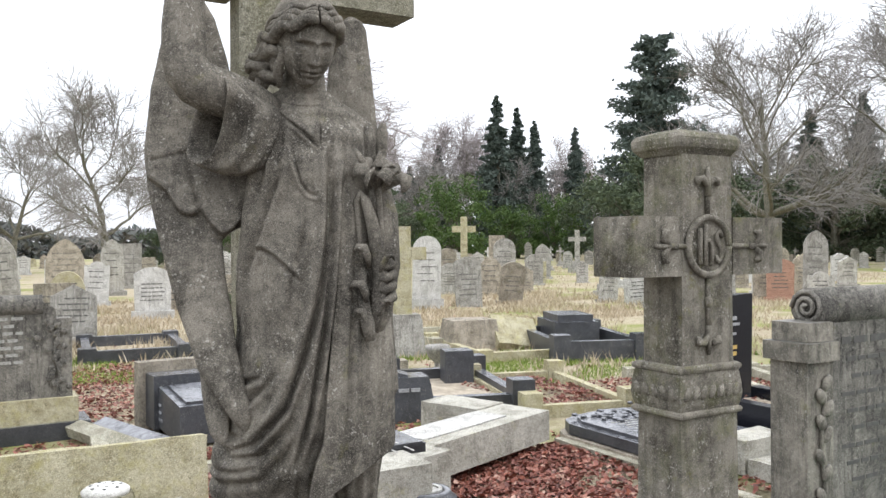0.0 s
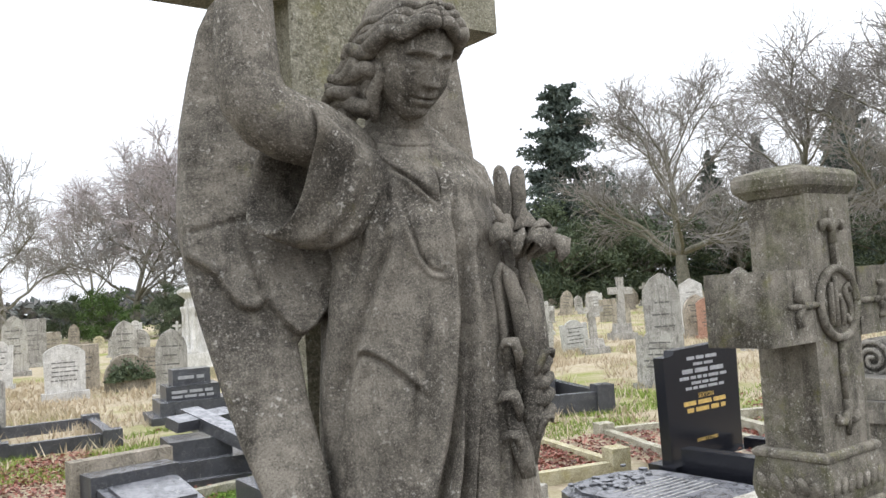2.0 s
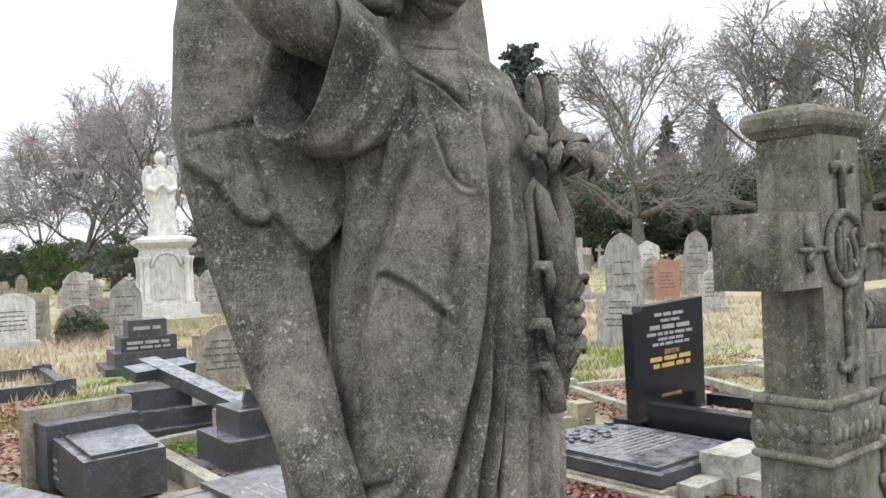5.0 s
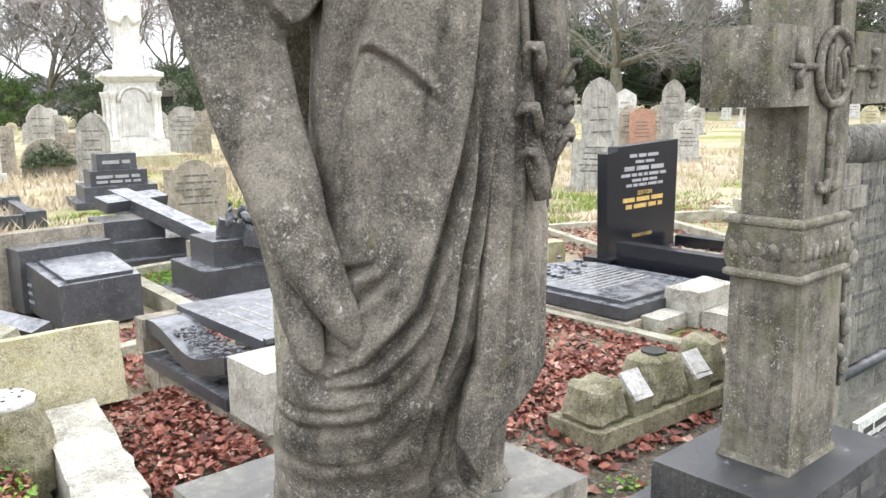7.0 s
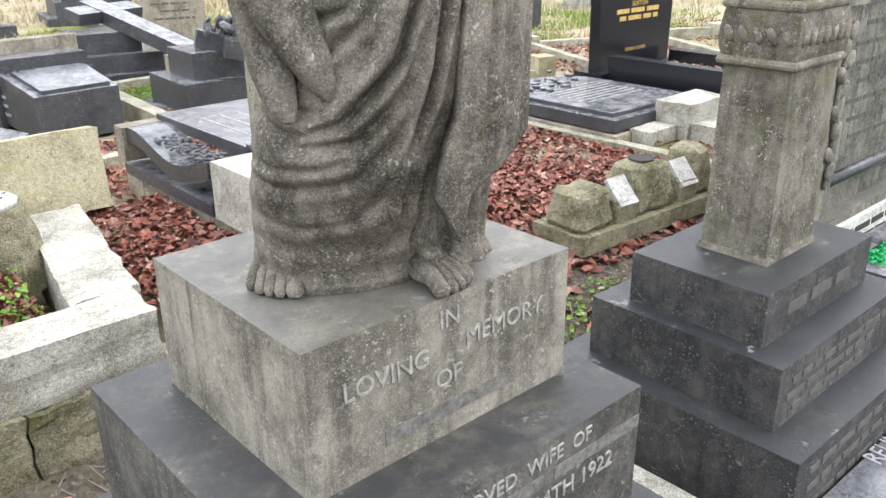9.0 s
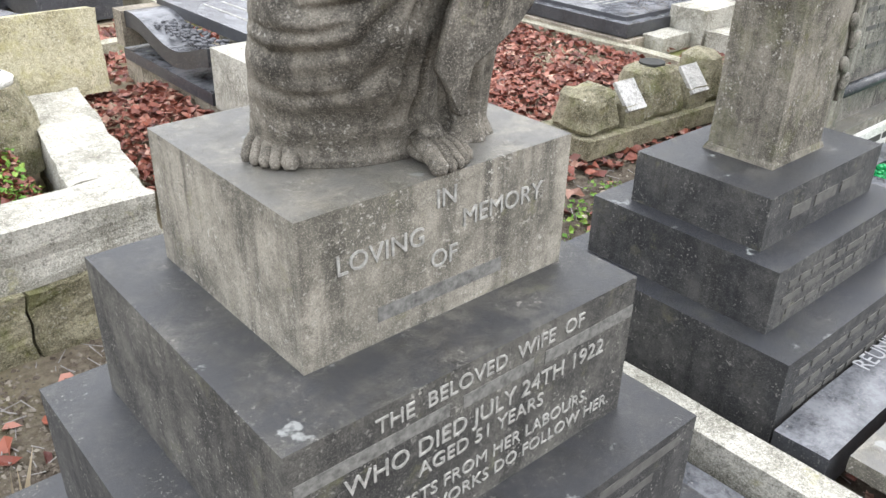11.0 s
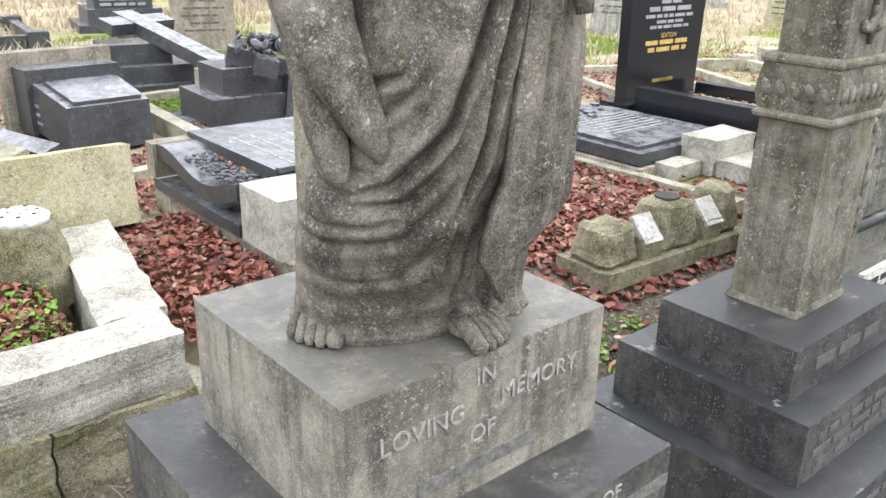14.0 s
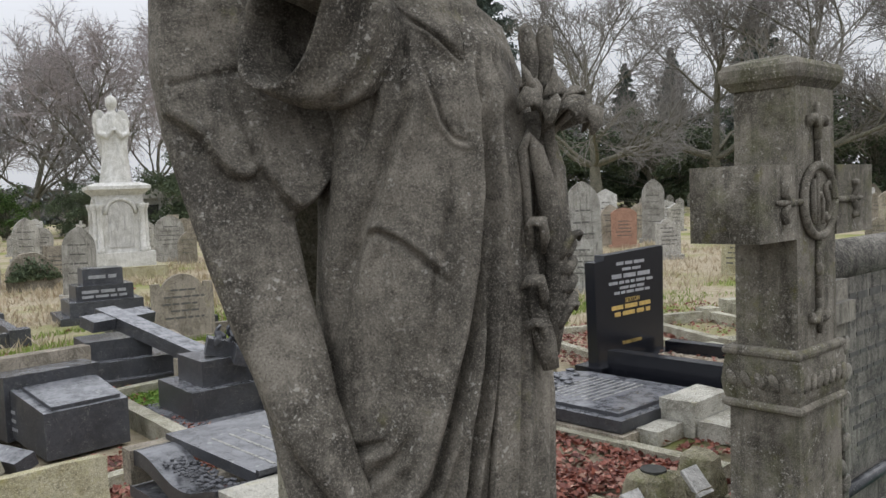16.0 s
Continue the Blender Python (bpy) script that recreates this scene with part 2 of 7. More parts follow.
FALLEN = leafy("fallen_leaves", [(0.075, 0.024, 0.020), (0.18, 0.055, 0.038), (0.30, 0.105, 0.068), (0.12, 0.042, 0.032), (0.25, 0.09, 0.065), (0.40, 0.19, 0.14), (0.15, 0.055, 0.04), (0.52, 0.34, 0.26)], 0.35)
GRASS = leafy("grass_blades", [(0.12, 0.19, 0.03), (0.20, 0.28, 0.05), (0.30, 0.36, 0.09)])
STRAW = leafy("dry_grass_blades", [(0.43, 0.35, 0.235), (0.53, 0.45, 0.325), (0.33, 0.265, 0.175), (0.60, 0.53, 0.41)])
WEED = leafy("weeds", [(0.07, 0.17, 0.02), (0.13, 0.26, 0.04), (0.22, 0.30, 0.06)])
CRUMB = leafy("earth_crumbs", [(0.055, 0.042, 0.032), (0.12, 0.10, 0.078), (0.19, 0.165, 0.13), (0.08, 0.062, 0.048), (0.30, 0.27, 0.22)], 0.9)
CONIFER = leafy("conifer_needles", [(0.08, 0.105, 0.09), (0.10, 0.13, 0.11), (0.13, 0.155, 0.13)], 0.8)
YEW = leafy("broad_evergreen_leaves", [(0.065, 0.09, 0.055), (0.095, 0.125, 0.07), (0.13, 0.16, 0.09)], 0.7)
HOLLY = leafy("bright_evergreen_leaves", [(0.04, 0.085, 0.02), (0.09, 0.15, 0.04), (0.14, 0.20, 0.07)], 0.7)
# distance haze is painted into these pale grey leaf colours
HAZE_WOOD = leafy("haze_tinted_far_leaves", [(0.11, 0.125, 0.12), (0.15, 0.155, 0.145), (0.18, 0.17, 0.165)], 0.9)
BARK = weathered("grey_green_bark", (0.20, 0.19, 0.15), (0.12, 0.115, 0.09), (0.16, 0.17, 0.07), grain=60.0, speck=0.0, relief=0.8)
TWIG = plain("bare_twigs", (0.27, 0.255, 0.24), 0.9)
TWIG_RED = plain("reddish_birch_twigs", (0.36, 0.32, 0.315), 0.9)


# ---- building helpers ----
def empty(name, m, label, category, group="", kind=""):
    ob = new(name)
    ob.empty_display_size = 0.2
    ob.matrix_world = m
    return tagged(ob, label, category, group, kind)


def part(name, bm, material, parent=None, label="", smooth=False, bevel=0.0):
    mesh = bpy.data.meshes.new(name)
    if bevel:
        bmesh.ops.bevel(bm, geom=[e for e in bm.edges if e.is_manifold and e.calc_face_angle(0) > 0.5], offset=bevel, segments=2, affect="EDGES", clamp_overlap=True)
    bmesh.ops.recalc_face_normals(bm, faces=bm.faces)
    bm.to_mesh(mesh)
    bm.free()
    if smooth:
        mesh.polygons.foreach_set("use_smooth", [True] * len(mesh.polygons))
    mesh.materials.append(material)
    ob = new(name, mesh)
    ob.parent = parent
    if label:
        ob["label"] = label
    return ob


def from_lists(name, verts, faces, material, parent=None, label="", smooth=False):
    mesh = bpy.data.meshes.new(name)
    mesh.from_pydata(verts, [], faces)
    if smooth:
        mesh.polygons.foreach_set("use_smooth", [True] * len(mesh.polygons))
    mesh.materials.append(material)
    ob = new(name, mesh)
    ob.parent = parent
    if label:
        ob["label"] = label
    return ob


def box(bm, x0, x1, y0, y1, z0, z1, taper=0.0, m=None):
    """A block; taper draws its top in on all sides."""
    vs = []
    for z, k in ((z0, 0.0), (z1, taper)):
        for x, y in ((x0 + k, y0 + k), (x1 - k, y0 + k), (x1 - k, y1 - k), (x0 + k, y1 - k)):
            v = Vector((x, y, z))
            vs.append(bm.verts.new(m @ v if m else v))
    for f in ((3, 2, 1, 0), (4, 5, 6, 7), (0, 1, 5, 4), (1, 2, 6, 5), (2, 3, 7, 6), (3, 0, 4, 7)):
        bm.faces.new([vs[i] for i in f])
    return bm


def block(*a, **k):
    return box(bmesh.new(), *a, **k)


def slab_of(outline, y0, y1, bm=None, m=None):
    """An outline in x and z, drawn out from y0 to y1."""
    bm = bm or bmesh.new()
    put = lambda x, y, z: bm.verts.new(m @ Vector((x, y, z)) if m else (x, y, z))
    front = [put(x, y0, z) for x, z in outline]
    back = [put(x, y1, z) for x, z in outline]
    bm.faces.new(front)
    bm.faces.new(back[::-1])
    n = len(outline)
    for i in range(n):
        bm.faces.new((front[(i + 1) % n], front[i], back[i], back[(i + 1) % n]))
    return bm


def loft(bm, rings, cap=True):
    rows = [[bm.verts.new(p) for p in ring] for ring in rings]
    n = len(rows[0])
    for a, b in zip(rows, rows[1:]):
        for i in range(n):
            bm.faces.new((a[i], a[(i + 1) % n], b[(i + 1) % n], b[i]))
    if cap:
        bm.faces.new(rows[0][::-1])
        bm.faces.new(rows[-1])
    return bm


def turned(bm, profile, n=24, centre=(0, 0)):
    """A turned form from (radius, height) pairs."""
    return loft(bm, [[(centre[0] + r * math.cos(2 * math.pi * i / n), centre[1] + r * math.sin(2 * math.pi * i / n), z) for i in range(n)] for r, z in profile])


def tube(bm, points, radii, n=8, flat=1.0):
    pts = [Vector(p) for p in points]
    rings, side = [], None
    for i, p in enumerate(pts):
        d = (pts[min(i + 1, len(pts) - 1)] - pts[max(i - 1, 0)]).normalized()
        if side is None:
            side = d.orthogonal().normalized()
        side = (side - d * side.dot(d)).normalized()
        up = d.cross(side)
        r = radii[i] if isinstance(radii, (list, tuple)) else radii
        rings.append([p + (side * math.cos(a) + up * math.sin(a) * flat) * r for a in (2 * math.pi * j / n for j in range(n))])
    return loft(bm, rings)


def ball(bm, c, rx, ry=None, rz=None, sub=2, turn=None):
    ry, rz = ry or rx, rz or rx
    m = Matrix.Translation(c) @ (turn or Matrix.Identity(4)) @ Matrix.Diagonal((rx, ry, rz, 1))
    bmesh.ops.create_icosphere(bm, subdivisions=sub, radius=1, matrix=m)
    return bm


def lettering(text, size, material, parent, m, align="CENTER", depth=0.0015):
    """Raised lettering in the built-in font, lying in its parent's x-z face by m."""
    curve = bpy.data.curves.new("lettering", "FONT")
    curve.body, curve.size, curve.align_x, curve.extrude = text, size, align, depth
    curve.resolution_u = 3
    curve.materials.append(material)
    ob = new("lettering", curve)
    ob.parent = parent
    ob.matrix_basis = m @ pose(0, 0, 0, 90, 0, 0)
    return ob


def bars(parent, material, rows, m=None, depth=0.003):
    """Lines of writing that cannot be read: rows of (x0, x1, z, height), split into word-long bars."""
    rng = random.Random(len(rows) * 31 + int(rows[0][2] * 1000))
    bm = bmesh.new()
    for x0, x1, z, h in rows:
        x = x0
        while x < x1 - h:
            w = min(x1 - x, h * rng.uniform(2.0, 5.5))
            box(bm, x, x + w, -depth, 0.001, z, z + h, m=m)
            x += w + h * 0.8
    ob = part("inscription", bm, material, parent)
    ob["kind"] = "stuff"
    return ob


def ground_height(x, y):
    """The ground lies level behind the row of monuments and falls a little to the path before them."""
    late = 1.6 * min(1.0, max(0.0, (2.3 - x) / 0.6))
    k = min(1.0, max(0.0, (y - 2.2 - late) / 2.4))
    return -0.27 * (1 - k * k * (3 - 2 * k)) + 0.025 * noise.noise((x * 0.8, y * 0.8, 0)) + (0.12 * noise.noise((x * 0.07, y * 0.07, 3)) if y > 14 else 0.0)


# ---- ground ----
def make_ground():
    xs = [-500, -200, -80, -40, -20, -12] + [-8 + 0.4 * i for i in range(71)] + [22, 26, 32, 40, 55, 80, 130, 220, 500]
    ys = [-300, -80, -20, -8, -4] + [-2 + 0.25 * i for i in range(72)] + [17, 19, 22, 26, 32, 40, 50, 65, 85, 110, 160, 300, 700]
    verts = [(x, y, ground_height(x, y)) for y in ys for x in xs]
    n = len(xs)
    faces = [(j * n + i, j * n + i + 1, (j + 1) * n + i + 1, (j + 1) * n + i) for j in range(len(ys) - 1) for i in range(n - 1)]
    tagged(from_lists("ground", verts, faces, EARTH, smooth=True), "cemetery ground of bare earth and dry winter grass", "ground", kind="structure")


make_ground()


# ---- the angel's monument: stepped plinth, tall cross, statue ----
def make_plinth():
    top = empty("stepped_plinth", pose(1.5, 2.9, -0.3), "four-stepped weathered stone plinth with cut lettering under the angel", "plinth")
    steps = [(0.84, 2.125, 2.28, 3.48, -0.32, -0.10, PLINTH_DARK), (0.965, 1.995, 2.425, 3.385, -0.10, 0.218, PLINTH_DARK), (1.087, 1.885, 2.55, 3.29, 0.218, 0.542, PLINTH_MID), (1.213, 1.813, 2.69, 3.19, 0.542, 0.812, PLINTH)]
    for x0, x1, y0, y1, z0, z1, mat in steps:
        part("step", block(x0 - 1.5, x1 - 1.5, y0 - 2.9, y1 - 2.9, z0 + 0.3, z1 + 0.3), mat, top, bevel=0.005)
    def line(text, x, y, z, size, align="CENTER", mat=LEAD):
        lettering(text, size, mat, top, pose(x - 1.5, y - 2.9 - 0.001, z + 0.3), align)
    y = 2.69
    line("IN", 1.506, y, 0.756, 0.048)
    line("LOVING", 1.280, y, 0.698, 0.049, "LEFT")
    line("MEMORY", 1.742, y, 0.704, 0.049, "RIGHT")
    line("OF", 1.503, y, 0.644, 0.048)
    name_bar(top, (-0.14, 0.145, 0.878, 0.036), y)
    y = 2.55
    line("THE  BELOVED  WIFE  OF", 1.490, y, 0.494, 0.043)
    for x0, x1 in ((-0.40, -0.10), (-0.07, 0.10), (0.13, 0.385)):
        name_bar(top, (x0, x1, 0.748, 0.034), y)
    line("WHO DIED JULY 24TH 1922", 1.495, y, 0.402, 0.050)
    line("AGED 51 YEARS", 1.485, y, 0.357, 0.043)
    line("SHE RESTS FROM HER LABOURS.", 1.483, y, 0.300, 0.040)
    line("AND HER WORKS DO FOLLOW HER.", 1.51, y, 0.255, 0.040)
    for x0, x1, z, h in ((-0.30, -0.05, 0.468, 0.03), (-0.02, 0.15, 0.468, 0.03), (0.18, 0.44, 0.468, 0.03), (-0.2, 0.05, 0.415, 0.026), (0.08, 0.36, 0.415, 0.026), (-0.25, 0.0, 0.365, 0.026), (0.03, 0.3, 0.365, 0.026)):
        name_bar(top, (x0, x1, z, h), 2.425, FAINT_LETTER)


def name_bar(parent, row, y, mat=WORN_BAR):
    """A cut line of writing kept as a plain bar."""
    x0, x1, z, h = row
    part("inscription", block(x0, x1, y - 2.9 - 0.0012, y - 2.9 + 0.002, z + h * 0.1, z + h * 0.9), mat, parent)


make_plinth()


def make_tall_cross():
    top = empty("standing_cross", pose(1.47, 3.075, 0.812), "tall pale stone cross standing behind the angel statue", "cross")
    part("shaft", block(-0.075, 0.14, -0.065, 0.03, 0, 2.0, taper=0.006), BIG_CROSS, top, bevel=0.004)
    part("arm", block(-0.398, -0.072, -0.08, 0.06, 1.468, 1.70), BIG_CROSS, top, bevel=0.006)
    part("arm", block(0.137, 0.457, -0.08, 0.06, 1.468, 1.70), BIG_CROSS, top, bevel=0.006)


make_tall_cross()


# carved folds of the robe: depth, width, which side carries the raised roll (-1, 0 both, 1), line of (x, z)
FOLDS = [
    (0.026, 0.0075, 0, [(0.034, 1.03), (0.026, 0.997), (0.022, 0.838), (0.010, 0.716), (-0.006, 0.635), (-0.042, 0.513), (-0.082, 0.401), (-0.156, 0.314), (-0.23, 0.285)]),
    (0.020, 0.0065, 0, [(0.046, 1.01), (0.037, 0.96), (0.028, 0.757), (0.012, 0.62), (-0.005, 0.509), (-0.027, 0.384), (-0.048, 0.302), (-0.062, 0.24)]),
    (0.014, 0.0055, -1, [(0.054, 0.93), (0.048, 0.80), (0.040, 0.66), (0.026, 0.55), (0.012, 0.44)]),
    (0.017, 0.007, 1, [(-0.135, 1.04), (-0.155, 1.0), (-0.168, 0.949), (-0.180, 0.841), (-0.190, 0.724), (-0.196, 0.622), (-0.198, 0.54)]),
    (0.013, 0.007, 1, [(-0.082, 1.0), (-0.100, 0.93), (-0.116, 0.894), (-0.142, 0.809), (-0.164, 0.724), (-0.180, 0.607), (-0.186, 0.52)]),
    (0.007, 0.005, 1, [(-0.100, 1.08), (-0.118, 1.02), (-0.132, 0.95), (-0.150, 0.87)]),
    (0.006, 0.005, 1, [(-0.078, 1.08), (-0.088, 1.02), (-0.100, 0.97)]),
    (0.010, 0.0045, 1, [(-0.145, 0.770), (-0.130, 0.777), (-0.108, 0.762), (-0.084, 0.740), (-0.062, 0.717), (-0.046, 0.699)]),
    (0.004, 0.006, 0, [(-0.160, 0.70), (-0.155, 0.75), (-0.135, 0.775)]),
    (0.013, 0.006, -1, [(-0.198, 0.425), (-0.186, 0.443), (-0.168, 0.460), (-0.131, 0.474)]),
    (0.008, 0.006, 0, [(-0.19, 0.40), (-0.165, 0.415), (-0.12, 0.455), (-0.10, 0.49)]),
    (0.010, 0.009, 0, [(-0.250, 0.330), (-0.212, 0.275), (-0.136, 0.289), (-0.085, 0.345), (-0.055, 0.410), (-0.03, 0.48)]),
    (0.008, 0.010, 0, [(-0.285, 0.225), (-0.242, 0.202), (-0.139, 0.225), (-0.084, 0.285), (-0.055, 0.34)]),
    (0.005, 0.007, 0, [(-0.285, 0.253), (-0.245, 0.237), (-0.185, 0.245), (-0.14, 0.265)]),
    (0.007, 0.008, 0, [(-0.242, 0.400), (-0.240, 0.364), (-0.220, 0.328), (-0.165, 0.325)]),
    (0.006, 0.010, 0, [(-0.275, 0.150), (-0.215, 0.135), (-0.135, 0.150), (-0.075, 0.20)]),
    (0.009, 0.007, 0, [(-0.05, 0.25), (-0.046, 0.16), (-0.065, 0.07)]),
    (0.010, 0.006, 0, [(-0.02, 0.24), (-0.018, 0.14), (-0.022, 0.05)]),
    (0.007, 0.0035, -1, [(-0.062, 1.03), (-0.054, 0.98), (-0.042, 0.935), (-0.024, 0.910), (-0.008, 0.904), (0.0, 0.915)]),
    (0.011, 0.0040, -1, [(-0.068, 1.090), (-0.045, 1.070), (-0.018, 1.043), (0.004, 1.020)]),
    (0.006, 0.0035, 1, [(0.004, 1.020), (0.006, 1.05), (0.008, 1.09)]),
    (0.006, 0.0045, 0, [(0.075, 1.09), (0.064, 1.03), (0.062, 0.96)]),
    (0.005, 0.005, 0, [(-0.03, 0.86), (-0.045, 0.78), (-0.07, 0.66), (-0.075, 0.58)]),
    (0.004, 0.004, 0, [(-0.105, 0.66), (-0.115, 0.60), (-0.105, 0.54)]),
]
# folds of the mantle that hangs over the hip
MANTLE_FOLDS = [
    (0.008, 0.006, 0, [(0.085, 0.82), (0.075, 0.60), (0.062, 0.42), (0.05, 0.24)]),
    (0.006, 0.006, 0, [(0.150, 0.56), (0.140, 0.42), (0.132, 0.27)]),
    (0.005, 0.005, 0, [(0.108, 0.50), (0.100, 0.38), (0.095, 0.26)]),
]


def carve(x, z, folds, push):
    """Add the cut of each fold and the roll beside it."""
    for depth, width, side, line in folds:
        best, where, left = np.full(x.shape, 9.0), np.zeros(x.shape), np.zeros(x.shape)
        n = len(line) - 1
        for i, ((xa, za), (xb, zb)) in enumerate(zip(line, line[1:])):
            dx, dz = xb - xa, zb - za
            t = np.clip(((x - xa) * dx + (z - za) * dz) / (dx * dx + dz * dz), 0, 1)
            ox, oz = x - xa - t * dx, z - za - t * dz
            d = np.hypot(ox, oz)
            near = d < best
            where = np.where(near, (i + t) / n, where)
            left = np.where(near, np.sign(dx * oz - dz * ox), left)
            best = np.minimum(best, d)
        ends = np.clip(np.minimum(where, 1 - where) * 5, 0, 1) ** 0.8
        roll = 0.55 * np.exp(-((best - 2.2 * width) / (1.5 * width)) ** 2)
        if side:
            roll = roll * np.where(left * side > 0, 1.3, 0.12)
        push += depth * ends * (roll - np.exp(-(best / width) ** 2))
    return push


def between(rows, zs):
    """Smooth values between rows that begin with a height."""
    rows = np.array(rows)
    out = []
    for c in range(1, rows.shape[1]):
        i = np.clip(np.searchsorted(rows[:, 0], zs) - 1, 0, len(rows) - 2)
        k = np.clip((zs - rows[i, 0]) / (rows[i + 1, 0] - rows[i, 0]), 0, 1)
        k = k * k * (3 - 2 * k)
        out.append((rows[i, c] + (rows[i + 1, c] - rows[i, c]) * k)[:, None])
    return out


ROBE = [(0.0, 0.178, 0.135, -0.075, 0.050), (0.03, 0.172, 0.136, -0.078, 0.044), (0.08, 0.164, 0.140, -0.086, 0.026), (0.16, 0.158, 0.148, -0.098, -0.006), (0.25, 0.170, 0.158, -0.082, -0.034), (0.36, 0.192, 0.164, -0.036, -0.050), (0.46, 0.196, 0.165, -0.008, -0.052),
        (0.6, 0.188, 0.162, 0.0, -0.055), (0.8, 0.177, 0.158, 0.0, -0.060), (0.95, 0.168, 0.150, 0.0, -0.060), (1.05, 0.160, 0.138, -0.010, -0.050), (1.11, 0.145, 0.110, -0.020, -0.045), (1.15, 0.100, 0.085, -0.022, -0.050), (1.185, 0.058, 0.060, -0.020, -0.062), (1.25, 0.046, 0.050, -0.020, -0.085)]
DRAPE = [(0.10, 0.205, 0.168, -0.016, -0.050), (0.28, 0.205, 0.168, -0.006, -0.050), (0.46, 0.198, 0.167, 0.0, -0.052), (0.6, 0.189, 0.163, 0.0, -0.055), (0.8, 0.177, 0.158, 0.0, -0.060), (1.0, 0.168, 0.150, 0.0, -0.060)]


def robe_rings(nz=430, na=400):
    zs = 0.002 + np.arange(nz) * 1.246 / nz
    rx, ry, cx, cy = between(ROBE, zs)
    # more points round the front, where the folds are
    u = 2 * math.pi * np.arange(na) / na
    ang = (u - 0.55 * np.sin(u))[None, :]
    sa, ca = np.sin(ang), np.cos(ang)
    z = np.repeat(zs[:, None], na, 1)
    x = cx + rx * sa
    front = np.clip((ca + 0.30) / 0.45, 0, 1)
    push = carve(x, z, FOLDS, np.zeros(x.shape))
    bump = lambda x0, z0, wx, wz: np.exp(-((x - x0) / wx) ** 2 - ((z - z0) / wz) ** 2)
    push += 0.010 * bump(-0.095, 0.66, 0.05, 0.10) + 0.010 * bump(-0.11, 0.46, 0.06, 0.10) + 0.008 * bump(-0.07, 0.99, 0.05, 0.05) + 0.008 * bump(0.07, 0.99, 0.045, 0.05)
    # flat collar that ends in the slanting lapel
    collar = 1.022 - 0.98 * (x - 0.004)
    push += 0.006 * np.clip((z - collar) / 0.004, 0, 1) * np.clip((0.007 - x) / 0.003, 0, 1)
    push *= front * np.clip((z - 0.015) / 0.03, 0, 1) * np.clip((1.13 - z) / 0.04, 0, 1)
    # hem border
    push += 0.006 * np.clip((0.022 - z) / 0.006, 0, 1)
    wear = np.sin(x * 61 + 3 * np.sin(z * 23)) * np.sin(z * 47 + 2 * np.sin(x * 31))
    push += 0.0012 * wear * front
    nx, ny = sa * ry, -ca * rx
    ln = np.hypot(nx, ny)
    px, py = x + nx / ln * push, cy - ry * ca + ny / ln * push
    return [[(px[i, j], py[i, j], zs[i]) for j in range(na)] for i in range(nz)]


def mantle_shell(bm, nv=230, nu=170):
    """The mantle over the hip: a thick sheet with a free front edge and a slanting hem."""
    v = np.arange(nv)[:, None] / (nv - 1)
    u = np.arange(nu)[None, :] / (nu - 1)
    grid = []
    for out in (0.013, -0.012):
        xs = -0.03 + 0.26 * u + 0 * v
        low = np.interp(xs, (-0.035, -0.012, 0.006, 0.024, 0.073, 0.138, 0.23), (0.198, 0.160, 0.118, 0.195, 0.222, 0.257, 0.285))
        z = low + (0.97 - low) * v
        edge = np.interp(z, (0.10, 0.198, 0.294, 0.365, 0.443, 0.66, 0.80, 0.97), (-0.028, -0.030, -0.013, 0.004, 0.012, 0.036, 0.046, 0.056))
        rx, ry, cx, cy = between(DRAPE, z.ravel())
        rx, ry, cx, cy = (q.reshape(z.shape) for q in (rx, ry, cx, cy))
        a0 = np.arcsin(np.clip((edge - cx) / rx, -1, 1))
        ang = a0 + (2.3 - a0) * u ** 1.15
        sa, ca = np.sin(ang), np.cos(ang)
        x = cx + rx * sa
        low2 = np.interp(np.where(ca > 0, x, 0.23), (-0.035, -0.012, 0.006, 0.024, 0.073, 0.138, 0.23), (0.198, 0.160, 0.118, 0.195, 0.222, 0.257, 0.285))
        z = low2 + (0.97 - low2) * v
        push = out + (carve(x, z, MANTLE_FOLDS, np.zeros(x.shape)) * np.clip(ca * 2 + 0.3, 0, 1) if out > 0 else 0.0)
        push = push * np.clip((0.975 - z) / 0.12, 0.02, 1) if out > 0 else push
        nx, ny = sa * ry, -ca * rx
        ln = np.hypot(nx, ny)
        grid.append((x + nx / ln * push, cy - ry * ca + ny / ln * push, z))
    vs = [[[bm.verts.new((g[0][i, j], g[1][i, j], g[2][i, j])) for j in range(nu)] for i in range(nv)] for g in grid]
    f, b = vs
    for i in range(nv - 1):
        for j in range(nu - 1):
            bm.faces.new((f[i][j], f[i][j + 1], f[i + 1][j + 1], f[i + 1][j]))
            bm.faces.new((b[i][j], b[i + 1][j], b[i + 1][j + 1], b[i][j + 1]))
    rim = [(0, j) for j in range(nu)] + [(i, nu - 1) for i in range(1, nv)] + [(nv - 1, j) for j in range(nu - 2, -1, -1)] + [(i, 0) for i in range(nv - 2, 0, -1)]
    for (i, j), (k, m) in zip(rim, rim[1:] + rim[:1]):
        bm.faces.new((f[k][m], f[i][j], b[i][j], b[k][m]))


